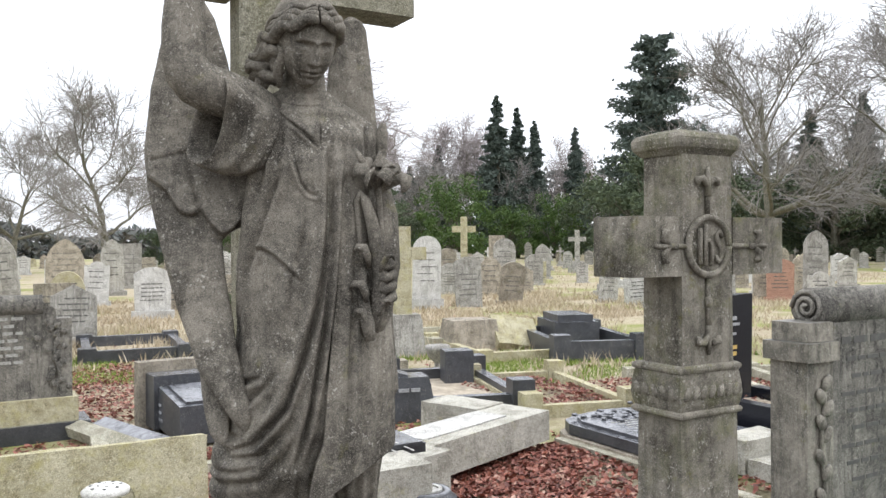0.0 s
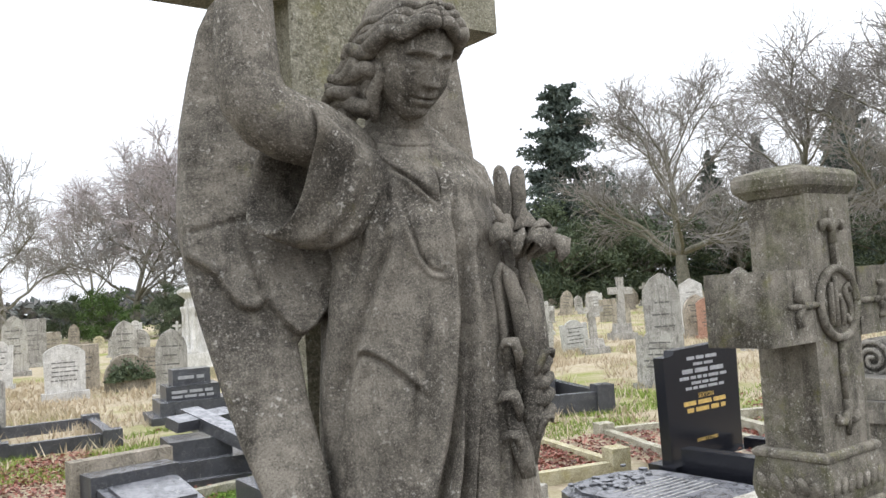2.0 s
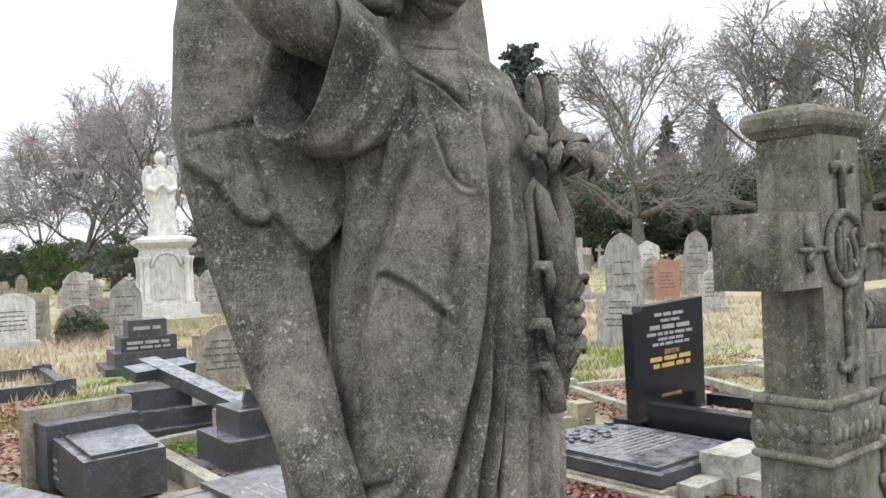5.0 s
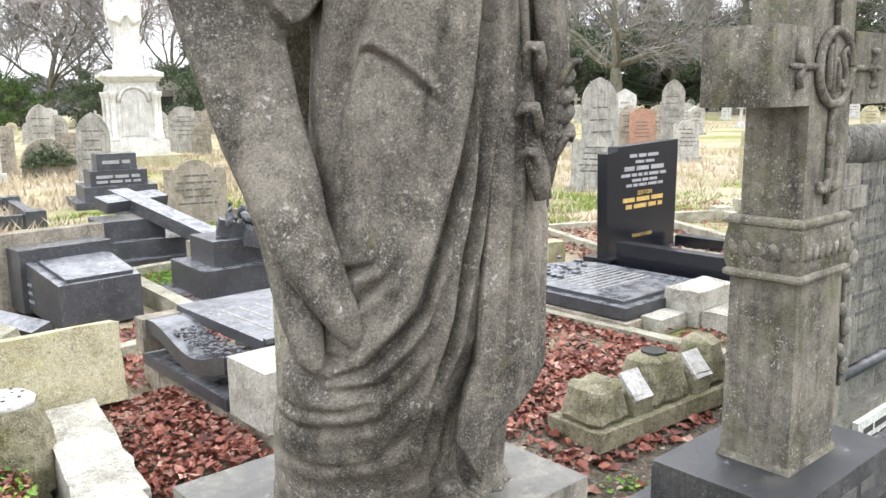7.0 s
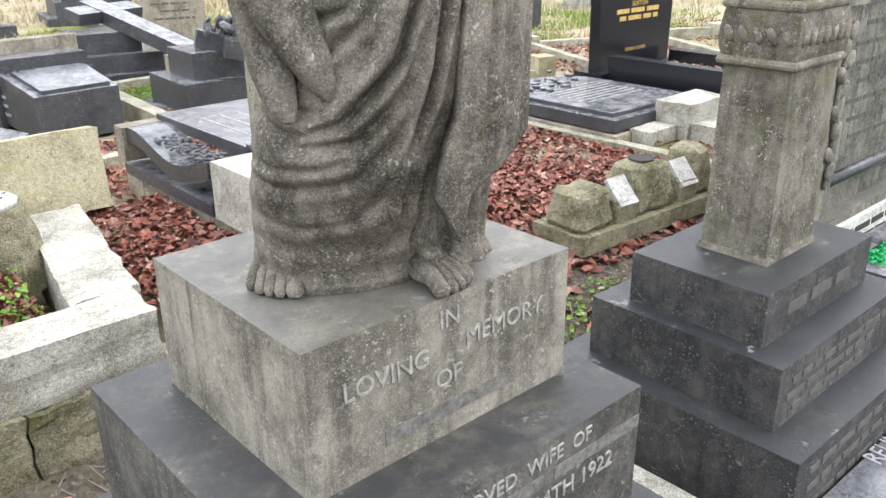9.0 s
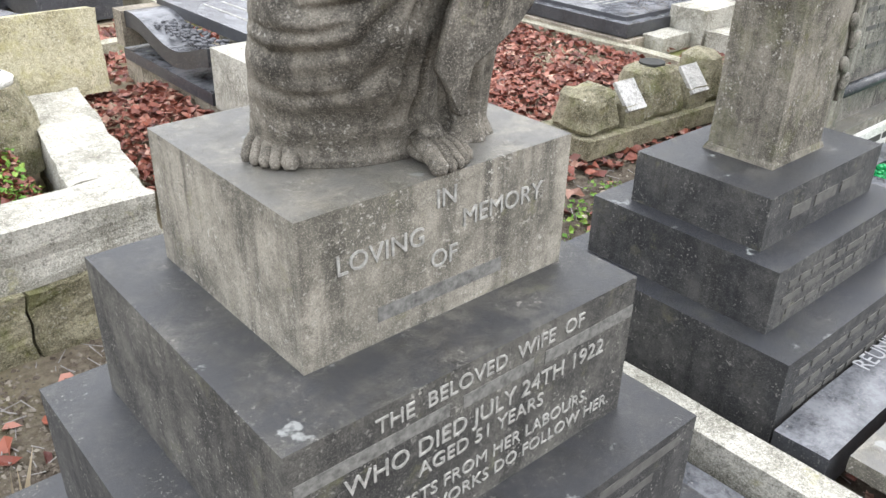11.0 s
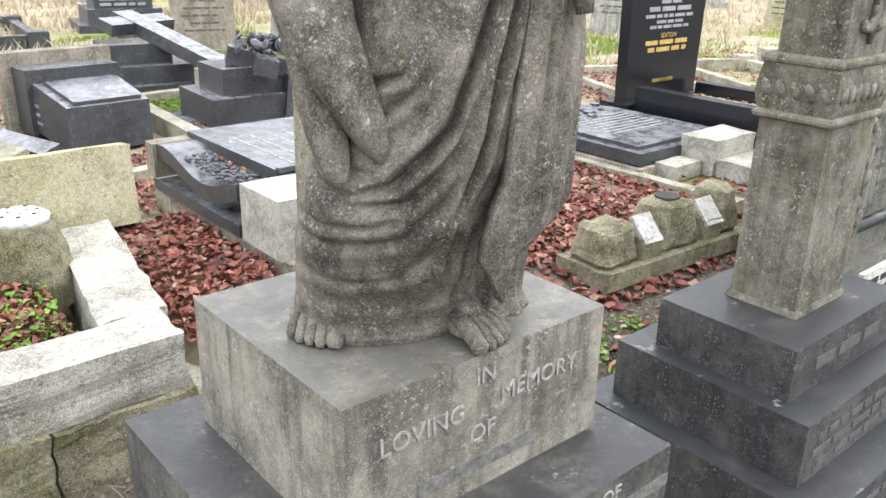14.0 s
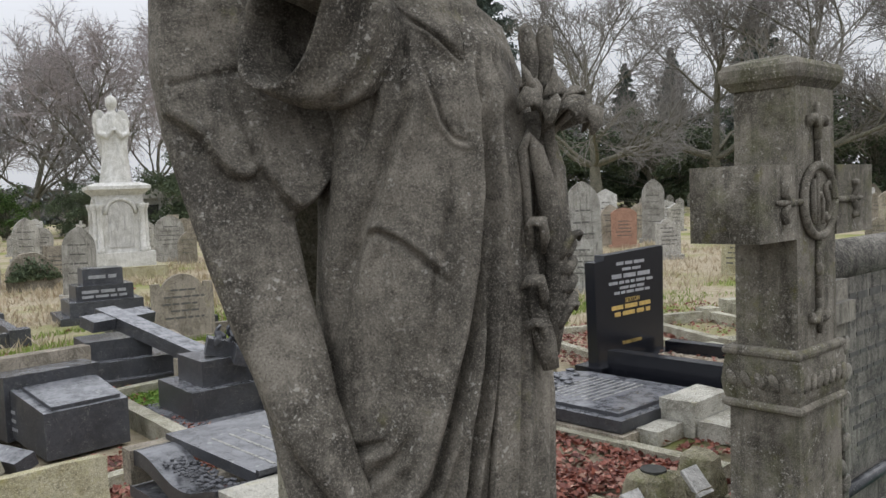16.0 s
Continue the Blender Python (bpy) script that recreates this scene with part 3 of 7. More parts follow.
def carved_head(bm, head):
    hb = bmesh.new()
    bmesh.ops.create_icosphere(hb, subdivisions=6, radius=1)
    for v in hb.verts:
        d = v.co.copy()
        p = Vector((d.x * 0.066, d.y * 0.082, d.z * 0.104))
        if p.z < -0.02:
            k = (-0.02 - p.z) / 0.084
            p.x *= 1 - 0.30 * k * k - 0.06 * k
            p.y = p.y * (1 - 0.05 * k) - 0.014 * k * (d.y < 0)
        if d.y < 0.1:
            x, z = p.x, p.z
            g = lambda x0, z0, wx, wz: math.exp(-((x - x0) / wx) ** 2 - ((z - z0) / wz) ** 2)
            # forehead, straight nose, mouth, chin
            out = 0.004 * g(0, 0.035, 0.045, 0.025)
            ridge = max(0.0, min(1.0, (0.028 - z) / 0.012)) * max(0.0, min(1.0, (z + 0.036) / 0.005))
            out += ridge * (0.010 + 0.013 * max(0.0, min(1.0, (0.022 - z) / 0.055))) * math.exp(-(abs(x) / (0.0060 + 0.0035 * max(0.0, (0.01 - z) / 0.04))) ** 3)
            out += 0.006 * g(0, -0.030, 0.0125, 0.005)
            out += 0.0075 * g(0, -0.0515, 0.016, 0.0045) + 0.0085 * g(0, -0.0625, 0.013, 0.005) - 0.0105 * g(0, -0.0565, 0.019, 0.0019) - 0.003 * g(0, -0.044, 0.003, 0.005)
            out += 0.011 * g(0, -0.086, 0.018, 0.012) - 0.0045 * g(0, -0.0725, 0.016, 0.004)
            for s in (-1, 1):
                out -= 0.0035 * g(s * 0.0225, -0.0555, 0.004, 0.004)
                # socket under a sharp brow, lowered lid, lash line, cheek
                out -= 0.0155 * g(s * 0.025, 0.007, 0.0165, 0.0115)
                out += 0.0135 * g(s * 0.0285, 0.000, 0.0125, 0.0075) - 0.0065 * g(s * 0.0285, -0.0055, 0.0135, 0.0016) + 0.002 * g(s * 0.0285, -0.009, 0.012, 0.0025) - 0.003 * g(s * 0.0285, 0.0098, 0.014, 0.0015)
                brow = 0.022 - 9.0 * (abs(x) - 0.022) ** 2
                out += 0.0045 * math.exp(-((z - brow) / 0.0042) ** 2) * max(0.0, min(1.0, (0.05 - abs(x)) / 0.012)) * 0.7
                out += 0.005 * g(s * 0.036, -0.028, 0.020, 0.020) - 0.003 * g(s * 0.013, -0.036, 0.003, 0.004)
            p.y -= out
        v.co = head @ p
    tmp = bpy.data.meshes.new("tmp")
    hb.to_mesh(tmp)
    hb.free()
    bm.from_mesh(tmp)
    bpy.data.meshes.remove(tmp)
    # smooth cap of hair, then waving strands drawn back from the parting
    ball(bm, head @ Vector((0.0, 0.024, 0.034)), 0.080, 0.095, 0.086, 5, head.to_3x3().to_4x4())
    rng = random.Random(31)
    for s in (-1, 1):
        for q in range(4):
            pts, rad = [], []
            for u in range(22):
                k = u / 21
                a = k * 1.75
                wave = 0.0065 * math.sin(k * 15 + q * 1.3 + s) * min(1.0, k * 4)
                lift = 0.009 * q
                pts.append(head @ Vector((s * (0.003 + (0.078 + 0.003 * (q % 2)) * math.sin(a)) , -0.080 + 0.010 * q + 0.098 * (1 - math.cos(a)) - 0.5 * wave, 0.072 + lift * (1 - 0.25 * k) - 0.078 * k ** 1.5 + wave)))
                rad.append((0.0125 - 0.0018 * q) * (0.75 + 0.45 * math.sin(k * 3.0)) + 0.0012 * math.sin(k * 19 + q))
            tube(bm, pts, rad, 10)
    # locks blown out to one side, short rolls on the other
    for q in range(11):
        y0, z0 = 0.012 + 0.012 * (q % 4), 0.018 - 0.0125 * q
        end = Vector((-0.128 + 0.0022 * abs(q - 6) ** 1.4, 0.040 + 0.010 * (q % 3), z0 - 0.030 + 0.006 * math.sin(q * 2.1)))
        start = Vector((-0.058, y0 - 0.020, z0 + 0.012))
        pts = []
        for u in range(14):
            k = u / 13
            pts.append(head @ (start.lerp(end, k) + Vector((0.004 * math.sin(k * 6 + q), 0.008 * math.cos(k * 7 + q * 1.7), 0.0075 * math.sin(k * 8.5 + q * 1.1)))))
        tube(bm, pts, [0.006 + 0.0085 * math.sin(math.pi * min(1.0, 0.15 + 0.80 * u / 13)) for u in range(14)], 10)
    for q in range(6):
        c = Vector((0.070 - 0.002 * q, -0.020 + 0.012 * q, 0.030 - 0.012 * q))
        tube(bm, [head @ (c + Vector((0.007 * math.sin(k * 1.5 + q), 0.005 * k, -0.008 * k))) for k in range(6)], [0.008, 0.013, 0.014, 0.013, 0.011, 0.005], 10)
    for q in range(3):
        tube(bm, [head @ Vector((-0.062 - 0.004 * q + 0.005 * math.sin(k * 1.4 + q), -0.008 + 0.016 * q, -0.012 - 0.017 * k)) for k in range(7)], [0.010, 0.013, 0.012, 0.013, 0.011, 0.009, 0.004], 10)


def make_sleeve(bm):
    """A wide hanging sleeve: snug over the arm, open and sagging below it."""
    mouth = [(-0.236, -0.160, 1.203), (-0.214, -0.225, 1.178), (-0.205, -0.248, 1.140), (-0.212, -0.215, 1.090), (-0.222, -0.190, 1.045), (-0.242, -0.168, 1.000), (-0.275, -0.140, 0.980), (-0.300, -0.100, 1.000), (-0.296, -0.082, 1.050), (-0.282, -0.084, 1.110), (-0.256, -0.105, 1.170)]
    root = [(-0.095, -0.060, 1.150), (-0.090, -0.130, 1.130), (-0.085, -0.170, 1.090), (-0.095, -0.182, 1.050), (-0.110, -0.180, 1.010), (-0.130, -0.165, 0.975), (-0.145, -0.130, 0.965), (-0.150, -0.090, 0.975), (-0.150, -0.050, 1.010), (-0.145, -0.030, 1.060), (-0.120, -0.030, 1.120)]
    n = 132

    def ring(points):
        pts = [Vector(p) for p in points]
        m = len(pts)
        out = []
        for j in range(n):
            f = j * m / n
            i, t = int(f), f - int(f)
            a, b, c, d = (pts[(i + k) % m] for k in (-1, 0, 1, 2))
            out.append(0.5 * (2 * b + (c - a) * t + (2 * a - 5 * b + 4 * c - d) * t * t + (3 * b - a - 3 * c + d) * t ** 3))
        return out

    r0, r1 = ring(root), ring(mouth)
    rings = []
    for q in range(60):
        k = q / 59
        row = []
        for j in range(n):
            p = r0[j].lerp(r1[j], k)
            f = j / n
            low = max(0.0, math.sin(math.pi * min(1.0, max(0.0, (f - 0.25) / 0.45))))
            p.z -= 0.020 * low * math.sin(math.pi * k)
            fw = max(0.0, math.sin(math.pi * min(1.0, max(0.0, (f - 0.08) / 0.50))))
            # pleats run slanting from the shoulder to the sagging lower edge
            ph = 26 * f - 15 * k
            p.y -= (0.014 * math.sin(math.pi * k) + 0.0075 * math.sin(ph) * (0.35 + 0.65 * (1 - k)) * min(1.0, 3 * k)) * fw
            row.append(p)
        rings.append(row)
    mid = lambda row: sum(row, Vector()) / n
    c = mid(rings[-1])
    rim = [[c + (p - c) * s + Vector((o, 0, 0)) for p in rings[-1]] for s, o in ((0.985, -0.004), (0.94, -0.004), (0.90, 0.002))]
    inner = [[mid(rings[q]) + (p - mid(rings[q])) * 0.86 for p in rings[q]] for q in (52, 40, 28, 16)]
    loft(bm, rings + rim + inner)


def carved_wing(bm, outer, inner, depth_at, thick, scallop=None, quills=()):
    """A long blade of feathers: rounded edges, an upper layer ending in scallops, quill lines below."""
    nz, na = 330, 150
    z1, z0 = outer[0][1], outer[-1][1]
    zs = z1 + (z0 - z1) * np.arange(nz) / (nz - 1)
    line = lambda pts, z: np.interp(z, [p[1] for p in pts[::-1]], [p[0] for p in pts[::-1]])
    xo, xi = line(outer, zs)[:, None], line(inner, zs)[:, None]
    a = (2 * math.pi * np.arange(na) / na)[None, :]
    sq = lambda t: np.sign(t) * np.abs(t) ** 0.55
    x = xo + (xi - xo) * (0.5 + 0.5 * np.cos(a))
    z = np.repeat(zs[:, None], na, 1)
    width = np.clip(np.abs(xi - xo) / 0.06, 0.15, 1)
    face = np.clip(np.sin(a) * 3, 0, 1)
    lift = np.zeros(x.shape)
    if scallop:
        edge = np.interp(x, [p[0] for p in scallop], [p[1] for p in scallop])
        over = np.clip((z - edge) / 0.004, 0, 1)
        lift += over * (0.016 + 0.010 * np.exp(-((z - edge - 0.05) / 0.06) ** 2)) + 0.006 * np.exp(-((z - edge - 0.012) / 0.008) ** 2) * over
        split = -0.272 - 0.25 * np.clip(z - 0.872, 0, 1)
        lift -= 0.016 * np.exp(-((x - split) / 0.008) ** 2) * over * np.clip((1.02 - z) / 0.1, 0, 1)
        lift -= 0.006 * np.exp(-((z - 1.02 - 0.25 * (x + 0.3)) / 0.006) ** 2) * np.clip((-0.25 - x) / 0.04, 0, 1)
    for amount, wide, q in quills:
        d = np.abs(x - line(q, z))
        lift -= amount * np.exp(-(d / wide) ** 2) * (z < q[0][1]) * (z > q[-1][1])
    lift += 0.0015 * np.sin(x * 70 + 2 * np.sin(z * 31)) * np.sin(z * 53)
    y = depth_at(z) - sq(np.sin(a)) * thick * width - lift * face
    return loft(bm, [[(x[i, j], y[i, j], zs[i]) for j in range(na)] for i in range(nz)])


def lily(bm, m, size=1.0):
    """An open lily: a bell of six petals curling back at their tips."""
    tube(bm, [m @ Vector((0, 0, -0.065)), m @ Vector((0, 0, -0.03)), m @ Vector((0, 0, 0.0))], [0.007 * size, 0.012 * size, 0.019 * size], 14)
    for p in range(6):
        r = Matrix.Rotation(radians(60 * p + 12), 4, "Z")
        prof = ((0.010, -0.035), (0.018, -0.008), (0.029, 0.012), (0.043, 0.018), (0.055, 0.006), (0.060, -0.014))
        tube(bm, [m @ r @ Vector((a * size, 0, h * size)) for a, h in prof], [w * size for w in (0.008, 0.016, 0.021, 0.021, 0.014, 0.003)], 12, 0.32)


def make_statue():
    bm = bmesh.new()
    loft(bm, robe_rings())
    mantle_shell(bm)
    # gathered drapery behind the other foot
    rings = []
    for q in range(40):
        k = q / 39
        z = 0.32 * k
        r = 0.060 - 0.006 * math.sin(math.pi * min(1.0, k * 1.4)) + 0.016 * max(0.0, 1 - k * 9)
        rings.append([(0.112 + 0.01 * k + (r + 0.005 * math.sin(9 * t + 4 * k)) * math.cos(t), 0.015 - 0.06 * k + (r + 0.004 * math.sin(9 * t + 4 * k)) * 1.10 * math.sin(t), z) for t in (2 * math.pi * w / 72 for w in range(72))])
    loft(bm, rings)
    # feet with toes
    for fx, fy, turn in ((-0.200, 0.050, -26), (0.020, -0.066, 8)):
        spin = Matrix.Rotation(radians(turn), 4, "Z")
        m = Matrix.Translation((fx, fy, 0.010)) @ spin
        ball(bm, m @ Vector((0, 0.015, 0.018)), 0.043, 0.062, 0.034, 4, spin)
        ball(bm, m @ Vector((0, -0.035, 0.008)), 0.046, 0.045, 0.020, 4, spin)
        for dx, ln, r in ((-0.042, 0.058, 0.0085), (-0.025, 0.072, 0.0092), (-0.008, 0.082, 0.0097), (0.010, 0.088, 0.0102), (0.033, 0.090, 0.0150)):
            dx *= 1 if turn < 0 else -1
            pts = ((dx * 0.75, -0.012, 0.028), (dx * 0.9, -ln * 0.55, 0.023), (dx, -ln * 0.8, 0.020), (dx * 1.04, -ln - 0.004, 0.011), (dx * 1.05, -ln - 0.016, 0.004), (dx * 1.05, -ln - 0.022, -0.004))
            tube(bm, [m @ Vector(p) for p in pts], [r * 0.9, r * 0.95, r * 1.08, r * 1.0, r * 1.06, r * 0.6], 12)
    # bowed head on its neck
    head = Matrix.Translation((-0.021, -0.160, 1.279)) @ Matrix.Rotation(radians(11), 4, "Z") @ Matrix.Rotation(radians(25), 4, "X")
    carved_head(bm, head)
    tube(bm, [(-0.022, -0.040, 1.07), (-0.022, -0.065, 1.13), (-0.022, -0.085, 1.17), (-0.021, -0.115, 1.22), (-0.021, -0.135, 1.27)], [0.085, 0.062, 0.046, 0.044, 0.046], 28)
    # neckline: a rolled edge round the throat
    tube(bm, [(-0.022 + 0.066 * math.sin(t), -0.072 - 0.074 * math.cos(t), 1.150 - 0.020 * math.cos(t)) for t in (0.35 * i - 2.1 for i in range(13))], 0.0055, 8)
    # raised arm, bent at the elbow
    tube(bm, [(-0.10, -0.085, 1.105), (-0.155, -0.135, 1.128), (-0.205, -0.170, 1.142), (-0.245, -0.186, 1.150), (-0.278, -0.192, 1.166), (-0.298, -0.192, 1.190), (-0.305, -0.189, 1.225), (-0.306, -0.184, 1.29), (-0.302, -0.172, 1.38), (-0.288, -0.155, 1.48), (-0.278, -0.146, 1.54)], [0.050, 0.053, 0.055, 0.056, 0.056, 0.054, 0.051, 0.049, 0.044, 0.035, 0.030], 36)
    ball(bm, (-0.272, -0.14, 1.575), 0.034, 0.022, 0.045, 3)
    for i in range(4):
        tube(bm, [(-0.296 + 0.016 * i, -0.142, 1.595), (-0.297 + 0.017 * i, -0.146, 1.635), (-0.296 + 0.018 * i, -0.156, 1.665)], [0.009, 0.0085, 0.006], 10)
    make_sleeve(bm)
    # shoulder of the other arm and the arm under the mantle
    tube(bm, [(0.05, -0.055, 1.115), (0.10, -0.055, 1.075), (0.135, -0.055, 0.99), (0.155, -0.075, 0.87), (0.158, -0.13, 0.80), (0.145, -0.175, 0.80)], [0.050, 0.058, 0.058, 0.054, 0.046, 0.034], 28)
    # hand and gathered cloth behind the flowers
    tube(bm, [(0.122, -0.135, 0.53), (0.142, -0.155, 0.62), (0.158, -0.155, 0.74), (0.158, -0.150, 0.86), (0.148, -0.135, 0.95)], [0.022, 0.044, 0.050, 0.046, 0.034], 24)
    for i in range(4):
        z = 0.735 - 0.028 * i
        tube(bm, [(0.185, -0.165, z + 0.012), (0.178, -0.205, z + 0.008), (0.158, -0.224, z), (0.140, -0.226, z - 0.004)], [0.012, 0.0125, 0.0115, 0.008], 12)
    # lilies: a looped leaf, stems, curled leaves, buds, two open flowers
    tube(bm, [(0.100, -0.205, 0.70), (0.098, -0.212, 0.763), (0.093, -0.214, 0.838), (0.089, -0.214, 0.890), (0.098, -0.216, 0.912), (0.111, -0.217, 0.893), (0.124, -0.217, 0.850), (0.136, -0.216, 0.787), (0.146, -0.214, 0.719), (0.140, -0.214, 0.640), (0.128, -0.216, 0.575)], [0.006, 0.007, 0.007, 0.008, 0.009, 0.012, 0.015, 0.017, 0.018, 0.018, 0.013], 14)
    tube(bm, [(0.104, -0.205, 0.74), (0.102, -0.214, 0.66), (0.112, -0.224, 0.60), (0.118, -0.230, 0.556)], [0.008, 0.014, 0.018, 0.013], 14)
    tube(bm, [(0.128, -0.214, 0.62), (0.150, -0.205, 0.78), (0.146, -0.205, 0.90), (0.140, -0.212, 0.96)], [0.012, 0.010, 0.008, 0.008], 10)
    for x, z, s, k in ((0.112, 0.770, -1, 1.0), (0.106, 0.682, -1, 1.1), (0.106, 0.618, -1, 0.9), (0.148, 0.748, 1, 0.9), (0.142, 0.640, 1, 0.8)):
        tube(bm, [(x - s * 0.004, -0.222, z - 0.035 * k), (x, -0.234, z - 0.010), (x + s * 0.010 * k, -0.242, z + 0.012), (x + s * 0.026 * k, -0.238, z + 0.014), (x + s * 0.034 * k, -0.228, z + 0.002)], [0.006, 0.011 * k, 0.012 * k, 0.009 * k, 0.003], 12, 0.7)
    for fx, fy, fz, tilt, spin in ((0.132, -0.232, 0.962, 38, -18), (0.176, -0.214, 0.955, 40, 58)):
        lily(bm, Matrix.Translation((fx, fy, fz)) @ Matrix.Rotation(radians(spin), 4, "Z") @ Matrix.Rotation(radians(tilt), 4, "X"), 0.92)
    for x, y, z, dx in ((0.130, -0.178, 1.03, -0.004), (0.157, -0.176, 1.03, 0.004)):
        tube(bm, [(x + 0.004, y - 0.01, z - 0.075), (x, y, z - 0.03), (x + dx * 0.3, y - 0.004, z), (x + dx, y, z + 0.040), (x + dx * 1.2, y, z + 0.054), (x + dx * 1.2, y, z + 0.059)], [0.008, 0.012, 0.0145, 0.0135, 0.009, 0.003], 14)
    tube(bm, [(0.120, -0.205, 0.965), (0.104, -0.224, 0.985), (0.092, -0.226, 1.005), (0.086, -0.222, 1.018)], [0.006, 0.011, 0.009, 0.002], 10, 0.5)
    # wings
    carved_wing(bm, [(-0.318, 1.438), (-0.335, 1.418), (-0.353, 1.38), (-0.374, 1.294), (-0.395, 1.19), (-0.409, 1.025), (-0.400, 0.934), (-0.381, 0.843), (-0.355, 0.735), (-0.330, 0.640), (-0.302, 0.559), (-0.280, 0.490), (-0.250, 0.440), (-0.218, 0.393), (-0.196, 0.362), (-0.184, 0.352), (-0.176, 0.348)],
                [(-0.290, 1.438), (-0.262, 1.425), (-0.235, 1.38), (-0.205, 1.28), (-0.185, 1.18), (-0.12, 1.06), (-0.10, 0.93), (-0.14, 0.855), (-0.206, 0.818), (-0.222, 0.80), (-0.214, 0.70), (-0.198, 0.608), (-0.192, 0.540), (-0.178, 0.479), (-0.163, 0.410), (-0.160, 0.375), (-0.170, 0.348)],
                lambda z: 0.072 - 0.255 * np.clip((1.25 - z) / 0.95, 0, 1), 0.034,
                [(-0.40, 0.955), (-0.353, 0.919), (-0.336, 0.888), (-0.318, 0.866), (-0.300, 0.859), (-0.286, 0.862), (-0.274, 0.876), (-0.262, 0.858), (-0.248, 0.836), (-0.230, 0.816), (-0.214, 0.811), (-0.195, 0.822), (-0.172, 0.852), (-0.10, 0.90)])
    # a second feather behind the long one, lower and shorter
    carved_wing(bm, [(-0.300, 0.62), (-0.292, 0.56), (-0.281, 0.51), (-0.274, 0.433), (-0.266, 0.38), (-0.255, 0.340), (-0.242, 0.322), (-0.232, 0.317)],
                [(-0.235, 0.62), (-0.220, 0.56), (-0.212, 0.51), (-0.208, 0.433), (-0.209, 0.371), (-0.212, 0.340), (-0.218, 0.322), (-0.228, 0.317)],
                lambda z: -0.020 - 0.14 * np.clip((0.62 - z) / 0.32, 0, 1), 0.028)
    carved_wing(bm, [(0.140, 1.420), (0.160, 1.405), (0.172, 1.383), (0.184, 1.277), (0.198, 1.133), (0.219, 0.882), (0.237, 0.607), (0.250, 0.42), (0.252, 0.385), (0.240, 0.366)],
                [(0.120, 1.420), (0.095, 1.40), (0.07, 1.30), (0.05, 1.1), (0.05, 0.8), (0.10, 0.6), (0.174, 0.472), (0.195, 0.40), (0.200, 0.375), (0.215, 0.366)],
                lambda z: 0.075 + 0.02 * z, 0.034, None, [(0.012, 0.004, [(0.20, 0.9), (0.212, 0.6), (0.222, 0.37)])])
    ob = part("angel_statue", bm, STATUE, smooth=True)
    ob.matrix_world = pose(1.536, 2.86, 0.81, 0, 0, -15)
    tagged(ob, "weathered grey stone angel with raised arm, wings and lilies", "statue")


make_statue()


